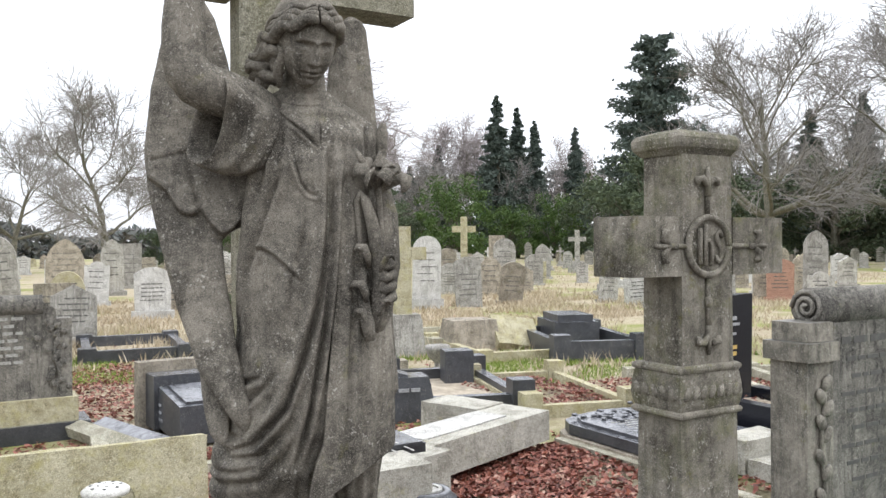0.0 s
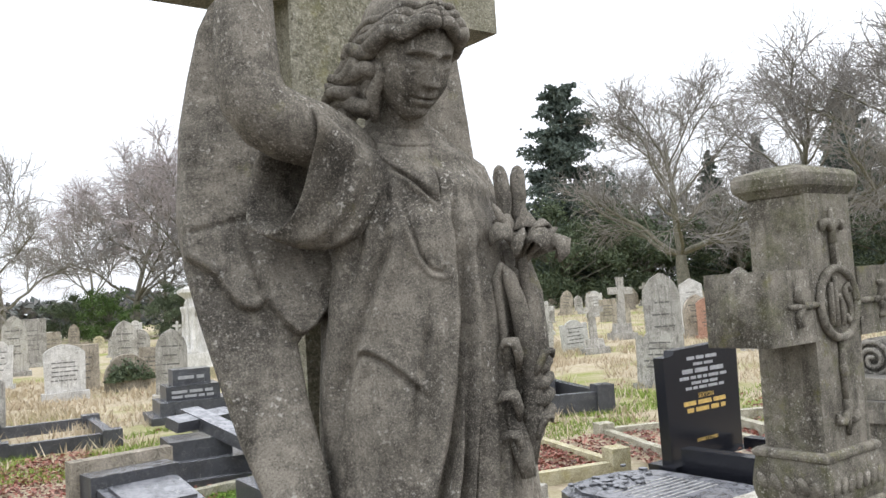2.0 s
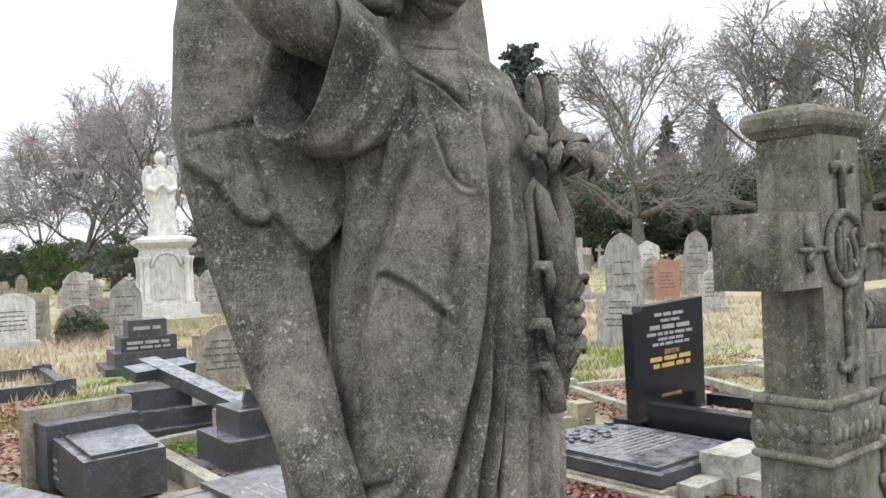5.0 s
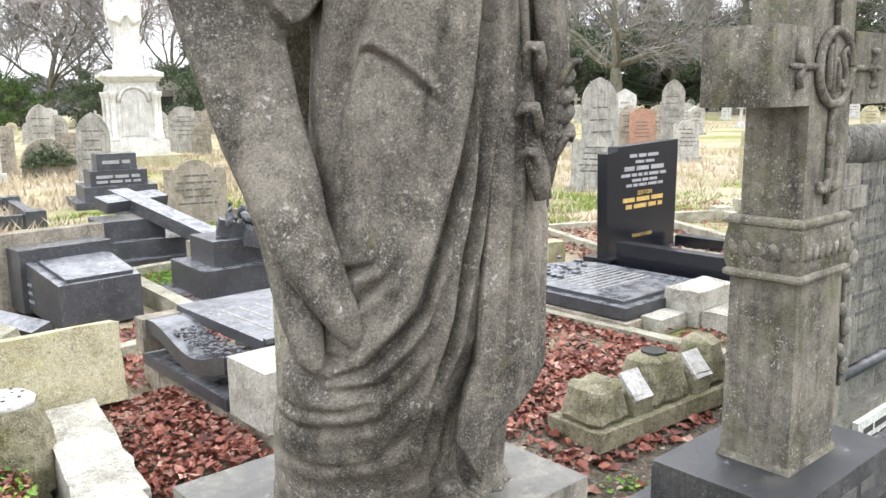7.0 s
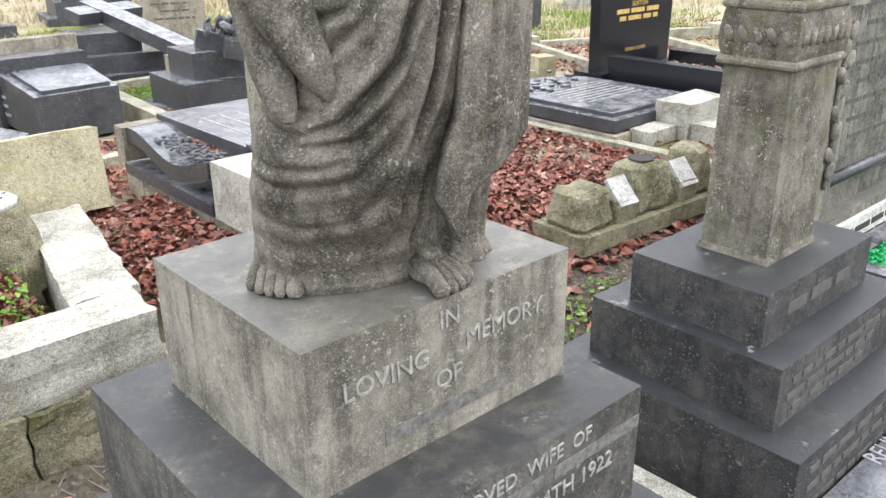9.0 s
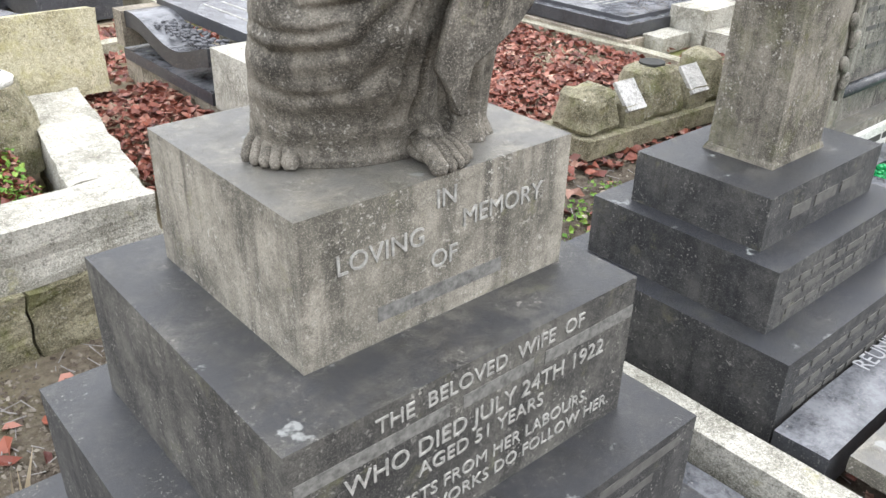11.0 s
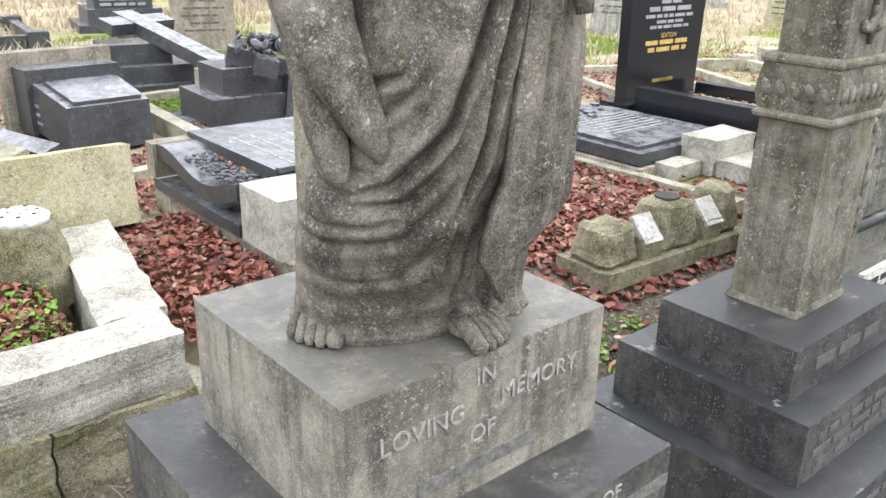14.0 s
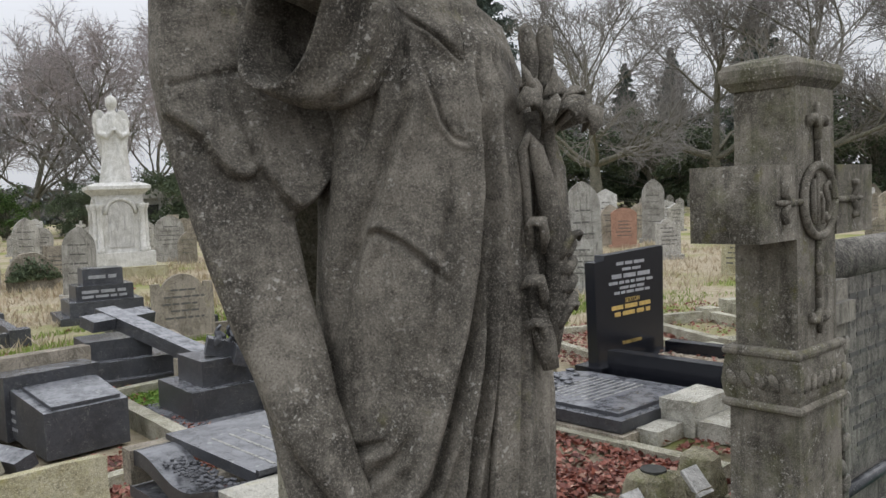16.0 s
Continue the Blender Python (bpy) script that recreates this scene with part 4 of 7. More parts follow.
# ---- the neighbouring cross with the carved monogram ----
def make_ihs_cross():
    ox, oy, oz = 2.94, 2.876, -0.3
    top = empty("monogram_cross", pose(ox, oy, oz), "weathered stone cross with carved monogram and moulded band on three steps", "cross")
    b = lambda x0, x1, y0, y1, z0, z1, **k: block(x0 - ox, x1 - ox, y0 - oy, y1 - oy, z0 - oz, z1 - oz, **k)
    part("step", b(2.47, 3.41, 2.45, 3.26, -0.32, 0.11), CROSS_STEP, top, bevel=0.006)
    part("step", b(2.55, 3.33, 2.565, 3.18, 0.11, 0.30), CROSS_STEP, top, bevel=0.006)
    part("step", b(2.615, 3.265, 2.66, 3.09, 0.30, 0.456), CROSS_STEP, top, bevel=0.006)
    part("foot", b(2.795, 3.095, 2.762, 2.99, 0.456, 0.474, taper=0.006), CROSS, top)
    part("lower_shaft", b(2.805, 3.085, 2.772, 2.98, 0.474, 1.005, taper=0.004), CROSS, top, bevel=0.004)
    for z, d in ((1.005, 0.012), (1.155, 0.010)):
        part("moulding", loft(bmesh.new(), [[(s * (0.14 + d * k), t * (0.104 + d * k), z + dz - oz) for s, t in ((-1, -1), (1, -1), (1, 1), (-1, 1))] for k, dz in ((0, 0), (0.8, 0.006), (1, 0.014), (0.8, 0.022), (0, 0.028))]), CROSS, top)
    bm = loft(bmesh.new(), [[(s * (0.142 + d), t * (0.106 + d), z - oz) for s, t in ((-1, -1), (1, -1), (1, 1), (-1, 1))] for d, z in ((0, 1.03), (0.006, 1.05), (0.01, 1.08), (0.006, 1.12), (0, 1.158))])
    band = part("band", bm, CROSS, top, smooth=False)
    for side, n, half in ((0, 7, 0.14), (1, 5, 0.104), (2, 5, 0.104)):
        for i in range(n):
            u = -half + (i + 0.5) * 2 * half / n
            leaf = bmesh.new()
            ball(leaf, (0, 0, 0), 0.013, 0.010, 0.026, 2, Matrix.Rotation(radians(28), 4, "Y"))
            ob = part("leaf", leaf, CROSS, band, smooth=True)
            ob.matrix_basis = pose(u, -0.116, 1.092 - oz) if side == 0 else pose((-0.152, 0.152)[side - 1], u, 1.092 - oz, 0, 0, 90)
    part("upper_shaft", b(2.822, 3.07, 2.782, 2.962, 1.183, 1.90, taper=0.003), CROSS, top, bevel=0.004)
    bm = loft(bmesh.new(), [[(s * (0.128 + d), t * (0.096 + d), z - oz) for s, t in ((-1, -1), (1, -1), (1, 1), (-1, 1))] for d, z in ((-0.006, 1.895), (0.004, 1.908), (0.014, 1.918), (0.018, 1.932), (0.018, 1.952), (0.008, 1.968), (-0.05, 1.986))])
    part("cap", bm, CROSS, top, bevel=0.004)
    for x0, x1, tip in ((2.602, 2.823, -1), (3.068, 3.33, 1)):
        bm = b(x0, x1, 2.778, 2.97, 1.485, 1.685)
        end = x0 if tip < 0 else x1
        cx = end - ox
        ring = [bm.verts.new((cx, y - oy, z - oz)) for y, z in ((2.778, 1.485), (2.97, 1.485), (2.97, 1.685), (2.778, 1.685))]
        peak = bm.verts.new((cx + tip * 0.022, 0, 1.585 - oz))
        for i in range(4):
            bm.faces.new((ring[i], ring[(i + 1) % 4], peak))
        part("arm", bm, CROSS, top, bevel=0.004)
    # relief: disc with monogram and fleury arms
    fy = -0.098
    cz = 1.585 - oz
    bm = bmesh.new()
    ringpts = [(0.098 * math.cos(2 * math.pi * i / 40), fy - 0.006, cz + 0.098 * math.sin(2 * math.pi * i / 40)) for i in range(41)]
    tube(bm, ringpts, 0.012, 8)
    part("ring", bm, CROSS, top, smooth=True)
    bm = slab_of([(0.096 * math.cos(2 * math.pi * i / 40), cz + 0.096 * math.sin(2 * math.pi * i / 40)) for i in range(40)], fy - 0.002, fy + 0.02)
    part("disc", bm, CROSS, top)
    mono = bmesh.new()
    y = fy - 0.008
    tube(mono, [(-0.045, y, cz - 0.06), (-0.045, y, cz + 0.06)], 0.009, 8)
    tube(mono, [(-0.018, y, cz - 0.065), (-0.018, y, cz + 0.075)], 0.008, 8)
    tube(mono, [(-0.018, y, cz + 0.01), (0.0, y, cz + 0.02), (0.012, y, cz + 0.0), (0.012, y, cz - 0.065)], 0.008, 8)
    tube(mono, [(0.062, y, cz + 0.03), (0.052, y, cz + 0.05), (0.036, y, cz + 0.04), (0.04, y, cz + 0.015), (0.058, y, cz - 0.012), (0.058, y, cz - 0.04), (0.042, y, cz - 0.055), (0.032, y, cz - 0.035)], 0.008, 8)
    part("monogram", mono, CROSS, top, smooth=True)
    def fleur(x, z, ux, uz):
        bm = bmesh.new()
        p = lambda a, s: (x + ux * a - uz * s, fy - 0.004, z + uz * a + ux * s)
        tube(bm, [p(0, 0), p(0.05, 0), p(0.10, 0)], [0.012, 0.010, 0.006], 8)
        for s in (-1, 1):
            tube(bm, [p(0.03, 0), p(0.06, s * 0.025), p(0.055, s * 0.048), p(0.035, s * 0.05)], [0.008, 0.013, 0.014, 0.006], 8)
        part("fleur_relief", bm, CROSS, top, smooth=True)
    for pts in (((-0.10, 0), (-0.16, 0)), ((0.10, 0), (0.20, 0)), ((0, 0.10), (0, 0.22)), ((0, -0.10), (0, -0.28))):
        part("stem_relief", tube(bmesh.new(), [(x, fy - 0.002, cz + z) for x, z in pts], 0.009, 8), CROSS, top, smooth=True)
    part("bead_relief", ball(bmesh.new(), (0, fy - 0.004, cz - 0.19), 0.016, 0.012, 0.024, 2), CROSS, top, smooth=True)
    fleur(-0.15, cz, -1, 0), fleur(0.2, cz, 1, 0), fleur(0, cz + 0.17, 0, 1), fleur(0, cz - 0.27, 0, -1)
    bars(top, FAINT_LETTER, [(-0.20, 0.24, 0.36 - oz, 0.035)], pose(0, 2.66 - oy, 0))
    bars(top, FAINT_LETTER, [(-0.32, 0.34, 0.23 - oz, 0.020), (-0.34, 0.2, 0.185 - oz, 0.020), (-0.3, 0.15, 0.14 - oz, 0.018)], pose(0, 2.565 - oy, 0))
    bars(top, FAINT_LETTER, [(-0.40, 0.3, 0.045 - oz, 0.020), (-0.4, 0.2, -0.015 - oz, 0.020), (-0.38, 0.26, -0.08 - oz, 0.020)], pose(0, 2.45 - oy, 0))


make_ihs_cross()


# ---- headstones ----
def outline(style, w, h):
    """The front outline of a headstone from its foot, in x and z."""
    a = w / 2
    arc = lambda cx, cz, r, a0, a1, n=10: [(cx + r * math.cos(radians(a0 + (a1 - a0) * i / n)), cz + r * math.sin(radians(a0 + (a1 - a0) * i / n))) for i in range(n + 1)]
    if style == "round":
        return [(-a, 0), (a, 0)] + arc(0, h - a, a, 0, 180, 16)
    if style == "segment":
        return [(-a, 0), (a, 0)] + arc(0, h - 0.22 * w - 0.51 * w + 0.22 * w, 0.73 * w * 0.98, 43, 137, 12)
    if style == "gothic":
        return [(-a, 0), (a, 0)] + arc(-0.5 * a, h - 1.414 * a, 1.5 * a, 0, 70, 8) + [(0, h)] + arc(0.5 * a, h - 1.414 * a, 1.5 * a, 110, 180, 8)
    if style == "gable":
        return [(-a, 0), (a, 0), (a, h - 0.28 * w), (0, h), (-a, h - 0.28 * w)]
    if style == "shoulder":
        return [(-a, 0), (a, 0), (a, h - 0.16 * w), (a * 0.72, h - 0.16 * w)] + arc(0, h - 0.36 * w - 0.01, 0.36 * w, 20, 160, 12) + [(-a * 0.72, h - 0.16 * w), (-a, h - 0.16 * w)]
    return [(-a, 0), (a, 0), (a, h), (-a, h)]


WORDS = {"round": "round-topped", "segment": "low-arched", "gothic": "pointed-arch", "gable": "gabled", "shoulder": "shouldered", "flat": "square-topped"}
MATWORD = {"grey_headstone": "grey stone", "brown_headstone": "brown lichened stone", "pale_marble": "pale marble", "white_marble": "white marble", "pink_granite": "pink granite", "lichened_limestone": "yellow lichened limestone", "dark_slate_granite": "dark granite", "polished_black_granite": "polished black granite"}


def headstone(x, y, turn, style, w, h, mat=None, base=0.14, thick=0.11, lean=0.0, side=0.0, label="", lines=5, letter=None, panel=False, group="headstones in the cemetery"):
    mat = mat or GREY
    top = empty("headstone", pose(x, y, ground_height(x, y) - 0.03, lean, side, turn), label or f"{WORDS[style]} {MATWORD[mat.name]} headstone standing among the graves", "headstone", group)
    z = 0.0
    if base:
        part("base", block(-w / 2 - 0.07, w / 2 + 0.07, -thick / 2 - 0.07, thick / 2 + 0.07, 0, base), mat, top, bevel=0.01)
        z = base
    shape = [(px, pz + z) for px, pz in outline(style, w, h - z)]
    part("slab", slab_of(shape, -thick / 2, thick / 2), mat, top, bevel=0.008)
    if panel:
        inset = [(px * 0.78, z + 0.1 + (pz - z) * 0.78) for px, pz in shape]
        part("panel", slab_of(inset, -thick / 2 - 0.006, -thick / 2 + 0.01), panel, top)
    if lines:
        rng = random.Random(int(x * 97 + y * 31))
        hh = min(0.026, (h - z) * 0.03)
        rows = [(-w * rng.uniform(0.2, 0.36), w * rng.uniform(0.2, 0.36), z + (h - z) * (0.72 - 0.55 * i / lines), hh) for i in range(lines)]
        bars(top, letter or FAINT_LETTER, rows, pose(0, -thick / 2 - (0.006 if panel else 0.0), 0))
    return top


for row in (
    # x, y, turn, style, width, height, material, base height, lean, side
    (10.74, 18.63, -22, "round", 0.70, 1.86, PALE, 0.30, 0, 1),
    (12.11, 18.80, -22, "segment", 0.68, 1.19, GREY, 0.0, -4, -2),
    (14.59, 23.98, -24, "segment", 0.55, 0.92, GREY, 0.1, 0, 2),
    (24.0, 35.0, -26, "flat", 0.80, 2.05, BROWN, 0.2, 0, 0),
    (17.84, 25.42, -26, "round", 0.80, 1.88, GREY, 0.15, 0, -1),
    (17.09, 23.31, -26, "gable", 0.70, 0.95, BROWN, 0.0, -5, 1),
    (21.49, 28.14, -28, "flat", 0.50, 0.95, LIME, 0.0, 0, 0),
    (15.89, 16.59, -30, "shoulder", 0.70, 0.85, PALE, 0.0, 0, -4),
    (4.10, 33.50, -5, "gothic", 1.30, 1.90, BROWN, 0.0, 0, 0),
    (2.36, 15.48, -3, "gable", 0.70, 1.02, GREY, 0.16, -2, 1),
    (6.20, 33.41, -6, "flat", 1.05, 1.70, GREY, 0.18, 0, 0),
    (4.45, 19.76, -6, "segment", 0.75, 1.01, PALE, 0.2, 0, 0),
    (11.25, 25.65, -16, "round", 0.85, 1.40, GREY, 0.2, 0, 1),
    (5.08, 11.50, -16, "shoulder", 0.74, 0.86, BROWN, 0.08, -2, 0),
    (6.65, 21.42, -12, "flat", 0.50, 0.90, BROWN, 0.0, 0, 2),
    (11.93, 10.57, -40, "gothic", 0.60, 1.84, GREY, 0.0, -2, -1),
    (11.1, 10.1, -42, "shoulder", 0.66, 0.95, GREY, 0.1, -6, 2),
    (21.20, 16.95, -44, "gable", 0.66, 1.73, PALE, 0.2, 0, 0),
    (19.92, 15.41, -44, "segment", 0.68, 1.02, PINK, 0.12, 0, 0),
    (22.20, 15.97, -46, "gothic", 0.66, 1.95, GREY, 0.15, 0, 1),
    (17.14, 12.25, -46, "shoulder", 0.55, 0.97, GREY, 0.14, 0, 0),
    (14.6, 9.3, -48, "flat", 0.42, 0.85, LIME, 0.0, 0, 3),
):
    x, y, turn, style, w, h, mat, base, lean, side = row
    headstone(x, y, turn, style, w, h, mat, base, 0.12, lean, side)


# ---- far rows of headstones ----
def far_stones():
    rng = random.Random(11)
    protos = []
    for style, w, h, mat, base in (("round", 0.62, 1.05, GREY, 0.12), ("gothic", 0.58, 1.35, GREY, 0.14), ("segment", 0.66, 0.95, BROWN, 0.1), ("shoulder", 0.68, 1.15, PALE, 0.16), ("flat", 0.6, 0.85, BROWN, 0.0), ("gable", 0.6, 1.05, GREY, 0.12), ("round", 0.7, 0.9, LIME, 0.1), ("gothic", 0.62, 1.1, BROWN, 0.12)):
        ob = headstone(0, 0, 0, style, w, h, mat, base, 0.12, 0, 0, "", 4, None, False, "far headstones")
        protos.append(ob)
    protos.append(stone_cross(0, 0, 0, 1.5, GREY))
    protos.append(stone_cross(0, 0, 0, 1.15, PALE))
    spots = []
    for _ in range(6000):
        a, d = radians(rng.uniform(-14, 78)), rng.uniform(16, 78) ** 1.0
        x, y = 0.7 + d * math.sin(a), 1.5 + d * math.cos(a)
        if any((x - p) ** 2 + (y - q) ** 2 < (1.5 + d * 0.035) ** 2 for p, q in spots):
            continue
        if (x - 8.3) ** 2 + (y - 21.9) ** 2 < 9 or (d < 24 and rng.random() < 0.72) or (d < 20 and 10 < x < 17):
            continue
        spots.append((x, y))
        if len(spots) >= 230:
            break
    for i, (x, y) in enumerate(spots):
        src = protos[i] if i < len(protos) else protos[rng.randrange(len(protos))]
        s = rng.uniform(0.8, 1.25)
        m = pose(x, y, ground_height(x, y) - 0.05, rng.gauss(0, 2.5), rng.gauss(0, 2.5), -math.degrees(math.atan2(x, y)) * 0.6 + rng.gauss(0, 7))
        if i < len(protos):
            src.matrix_basis = m
        else:
            copy_thing(src, m @ Matrix.Diagonal((s, s, s * rng.uniform(0.9, 1.2), 1)))


def stone_cross(x, y, turn, h, mat, label="", name="grave_cross"):
    top = empty(name, pose(x, y, ground_height(x, y) - 0.03, 0, 0, turn), label or f"{MATWORD[mat.name]} cross on a stepped base", "cross", "grave crosses")
    k = h / 1.5
    part("step", block(-0.30 * k, 0.30 * k, -0.24 * k, 0.24 * k, 0, 0.2 * k), mat, top, bevel=0.012)
    part("step", block(-0.21 * k, 0.21 * k, -0.16 * k, 0.16 * k, 0.2 * k, 0.42 * k, taper=0.02), mat, top, bevel=0.01)
    part("shaft", block(-0.085 * k, 0.085 * k, -0.065 * k, 0.065 * k, 0.42 * k, 1.5 * k, taper=0.008), mat, top, bevel=0.008)
    for s in (-1, 1):
        part("arm", block(min(s * 0.083, s * 0.30) * k, max(s * 0.083, s * 0.30) * k, -0.06 * k, 0.06 * k, 1.1 * k, 1.26 * k), mat, top, bevel=0.008)
    return top


far_stones()


# ---- graves behind the angel ----
def at_ground(name, x, y, label, category, turn=0.0, group="", z=None):
    return empty(name, pose(x, y, ground_height(x, y) - 0.02 if z is None else z, 0, 0, turn), label, category, group)


def roughen(bm, amount, scale=9.0, cuts=5):
    """Hewn or worn faces: cut the block finer and push its points about."""
    bmesh.ops.subdivide_edges(bm, edges=bm.edges[:], cuts=cuts, use_grid_fill=True)
    for v in bm.verts:
        v.co += Vector((noise.noise(v.co * scale), noise.noise(v.co * scale + Vector((7, 0, 0))), noise.noise(v.co * scale + Vector((0, 9, 0))))) * amount
    return bm


def hewn(*a, amount=0.012, scale=9.0, cuts=5, **k):
    return roughen(block(*a, **k), amount, scale, cuts)


def walled_grave():
    top = at_ground("walled_grave", 0.5, 4.6, "raised grave with pale coping on rough mossy walls", "grave", z=-0.3)
    o = lambda x0, x1, y0, y1, z0, z1, mat, name, skew=0.0: part(name, roughen(loft(bmesh.new(), [[(x0 - 0.5 + skew * (y0 - 4.23), y0 - 4.6, z + 0.3), (x1 - 0.5 + skew * (y0 - 4.23), y0 - 4.6, z + 0.3), (x1 - 0.5 + skew * (y1 - 4.23), y1 - 4.6, z + 0.3), (x0 - 0.5 + skew * (y1 - 4.23), y1 - 4.6, z + 0.3)] for z in (z0, z1)]), 0.016, 14.0, 9), mat, top)
    o(-0.6, 1.60, 4.23, 4.46, 0.0, 0.20, WHITE_KERB, "coping")
    o(1.36, 1.60, 4.462, 5.50, 0.0, 0.20, WHITE_KERB, "coping", 0.155)
    for x0, x1 in ((-0.6, 0.1), (0.11, 1.13), (1.14, 1.62)):
        o(x0, x1, 4.21, 4.46, -0.30, -0.005, ROUGH, "wall_stone")
    for y0, y1 in ((4.47, 5.0), (5.01, 5.50)):
        o(1.36, 1.63, y0, y1, -0.30, -0.005, ROUGH, "wall_stone", 0.155)
    o(-0.6, 1.36, 4.46, 5.5, -0.2, 0.05, EARTH, "soil")


walled_grave()


def stone_vase():
    top = at_ground("flower_vase_stone", 1.36, 5.18, "rough hewn stone flower holder with a pale perforated lid", "vase", z=0.05)
    bm = turned(bmesh.new(), [(0.19, 0.0), (0.185, 0.1), (0.16, 0.22), (0.125, 0.325)], 14)
    part("body", roughen(bm, 0.012, 14, 2), ROUGH, top)
    lid = part("lid", turned(bmesh.new(), [(0.11, 0.32), (0.115, 0.345), (0.09, 0.362), (0.02, 0.37)], 28), WHITE, top, "pale perforated lid", True)
    # flat dark discs stand in for the shade inside the perforations
    for i in range(11):
        r, a = (0.032, i * 1.57) if i < 4 else (0.072, i * 0.9)
        part("hole", turned(bmesh.new(), [(0.009, 0.0), (0.009, 0.003)], 10, (r * math.cos(a), r * math.sin(a))), DARK_LETTER_HOLE, lid).location = (0, 0, 0.366 - 0.08 * max(0, r - 0.04))


stone_vase()
slab = part("fallen_slab", hewn(0.25, 2.0, -0.06, 0.06, 0, 0.37, amount=0.008, cuts=8), LIME)
slab.matrix_world = pose(-0.04, 5.60, 0.16, -8, 0.6, 0)
tagged(slab, "yellow lichened limestone slab propped on edge across a kerb", "stone slab")


def collapsed_ledger():
    top = at_ground("collapsed_ledger_tomb", 2.53, 5.34, "collapsed tomb with lettered dark ledger on a stained stone base", "tomb", z=-0.05)
    b = lambda name, x0, x1, y0, y1, z0, z1, mat, bev=0.006, m=None: part(name, block(x0 - 2.4, x1 - 2.4, y0 - 5.3, y1 - 5.3, z0 + 0.05, z1 + 0.05, m=m), mat, top, bevel=bev)
    b("base", 2.12, 2.95, 4.62, 6.05, -0.05, 0.14, BROWN)
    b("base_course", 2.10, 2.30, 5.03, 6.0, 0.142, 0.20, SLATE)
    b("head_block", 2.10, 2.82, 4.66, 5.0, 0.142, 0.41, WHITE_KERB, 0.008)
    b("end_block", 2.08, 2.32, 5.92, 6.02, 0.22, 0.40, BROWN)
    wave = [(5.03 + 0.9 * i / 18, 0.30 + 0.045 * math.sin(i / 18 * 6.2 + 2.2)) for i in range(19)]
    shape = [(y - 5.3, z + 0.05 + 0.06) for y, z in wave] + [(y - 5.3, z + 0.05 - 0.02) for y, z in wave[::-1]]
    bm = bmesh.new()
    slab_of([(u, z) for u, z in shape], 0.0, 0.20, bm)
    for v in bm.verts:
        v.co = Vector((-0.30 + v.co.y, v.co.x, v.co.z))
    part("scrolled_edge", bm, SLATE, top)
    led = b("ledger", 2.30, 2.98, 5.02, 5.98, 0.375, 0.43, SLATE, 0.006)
    bars(led, LEAD, [(-0.4, 0.42, 0.1 * i - 0.3, 0.014) for i in range(1, 6)], pose(0.22, 0, 0.481, -90, 0, -90), 0.001)
    b("loose_bar", 2.30, 2.95, 5.0, 5.03, 0.42, 0.445, SLATE, 0.003)
    rng = random.Random(3)
    stones = bmesh.new()
    for _ in range(150):
        ball(stones, (rng.uniform(-0.27, -0.12), rng.uniform(-0.2, 0.45), 0.41 + rng.uniform(0, 0.02)), rng.uniform(0.010, 0.016), None, 0.008, 1)
    part("chip_fill", stones, SLATE_CHIP, top)["kind"] = "stuff"


collapsed_ledger()


def kerb(x0, y0, x1, y1, mat, w=0.12, h=0.12, name="grave_kerb", label="", z=None, cuts=8):
    """A straight kerb stone from one place on the ground to another."""
    ln, turn = math.hypot(x1 - x0, y1 - y0), math.degrees(math.atan2(y1 - y0, x1 - x0))
    bm = hewn(0, ln, -w / 2, w / 2, 0, h + 0.08, amount=0.005, scale=7, cuts=cuts)
    ob = part(name, bm, mat)
    ob.matrix_world = pose(x0, y0, (ground_height(x0, y0) if z is None else z) - 0.08, 0, 0, turn)
    return tagged(ob, label or f"weathered {MATWORD.get(mat.name, 'stone')} kerb edging a grave", "kerb", "grave kerbs")


def kerb_set(x, y, w, l, mat, turn=0.0, h=0.16, t=0.11, post=0.0, label="", infill=None):
    """A kerbed grave: two long rails, two short ones, four corner posts."""
    top = at_ground("kerbed_grave", x, y, label or f"{MATWORD.get(mat.name, 'stone')} kerb surround of a grave", "grave", turn, "kerbed graves")
    for s in (-1, 1):
        part("rail", block(s * (w / 2) - t / 2, s * (w / 2) + t / 2, -l / 2 + t, l / 2 - t, 0, h), mat, top, bevel=0.008)
        part("rail", block(-w / 2 + t, w / 2 - t, s * (l / 2) - t / 2, s * (l / 2) + t / 2, 0, h), mat, top, bevel=0.008)
        for q in (-1, 1):
            part("post", block(s * w / 2 - t, s * w / 2 + t, q * l / 2 - t, q * l / 2 + t, 0, h + 0.04 + post), mat, top, bevel=0.01)
    if infill:
        part("infill", block(-w / 2 + t / 2 + 0.002, w / 2 - t / 2 - 0.002, -l / 2 + t / 2 + 0.002, l / 2 - t / 2 - 0.002, 0, h * 0.45), infill, top)
    return top


kerb(1.70, 4.25, 1.92, 5.60, KERB, 0.09, 0.10)
kerb(4.86, 4.12, 4.84, 5.98, KERB, 0.10, 0.09)
kerb(2.95, 6.95, 3.06, 8.75, KERB, 0.11, 0.14)
kerb(2.1, 6.6, 2.9, 6.75, KERB, 0.09, 0.08)
kerb(1.75, 6.3, 1.85, 8.2, KERB, 0.12, 0.1)
kerb(3.2, 8.85, 4.3, 8.95, KERB, 0.10, 0.10)
kerb(2.33, 2.92, 2.33, 1.2, WHITE_KERB, 0.10, 0.10, z=-0.17)
kerb(2.20, 2.75, 2.20, 1.2, SLATE, 0.10, 0.02, z=-0.17)
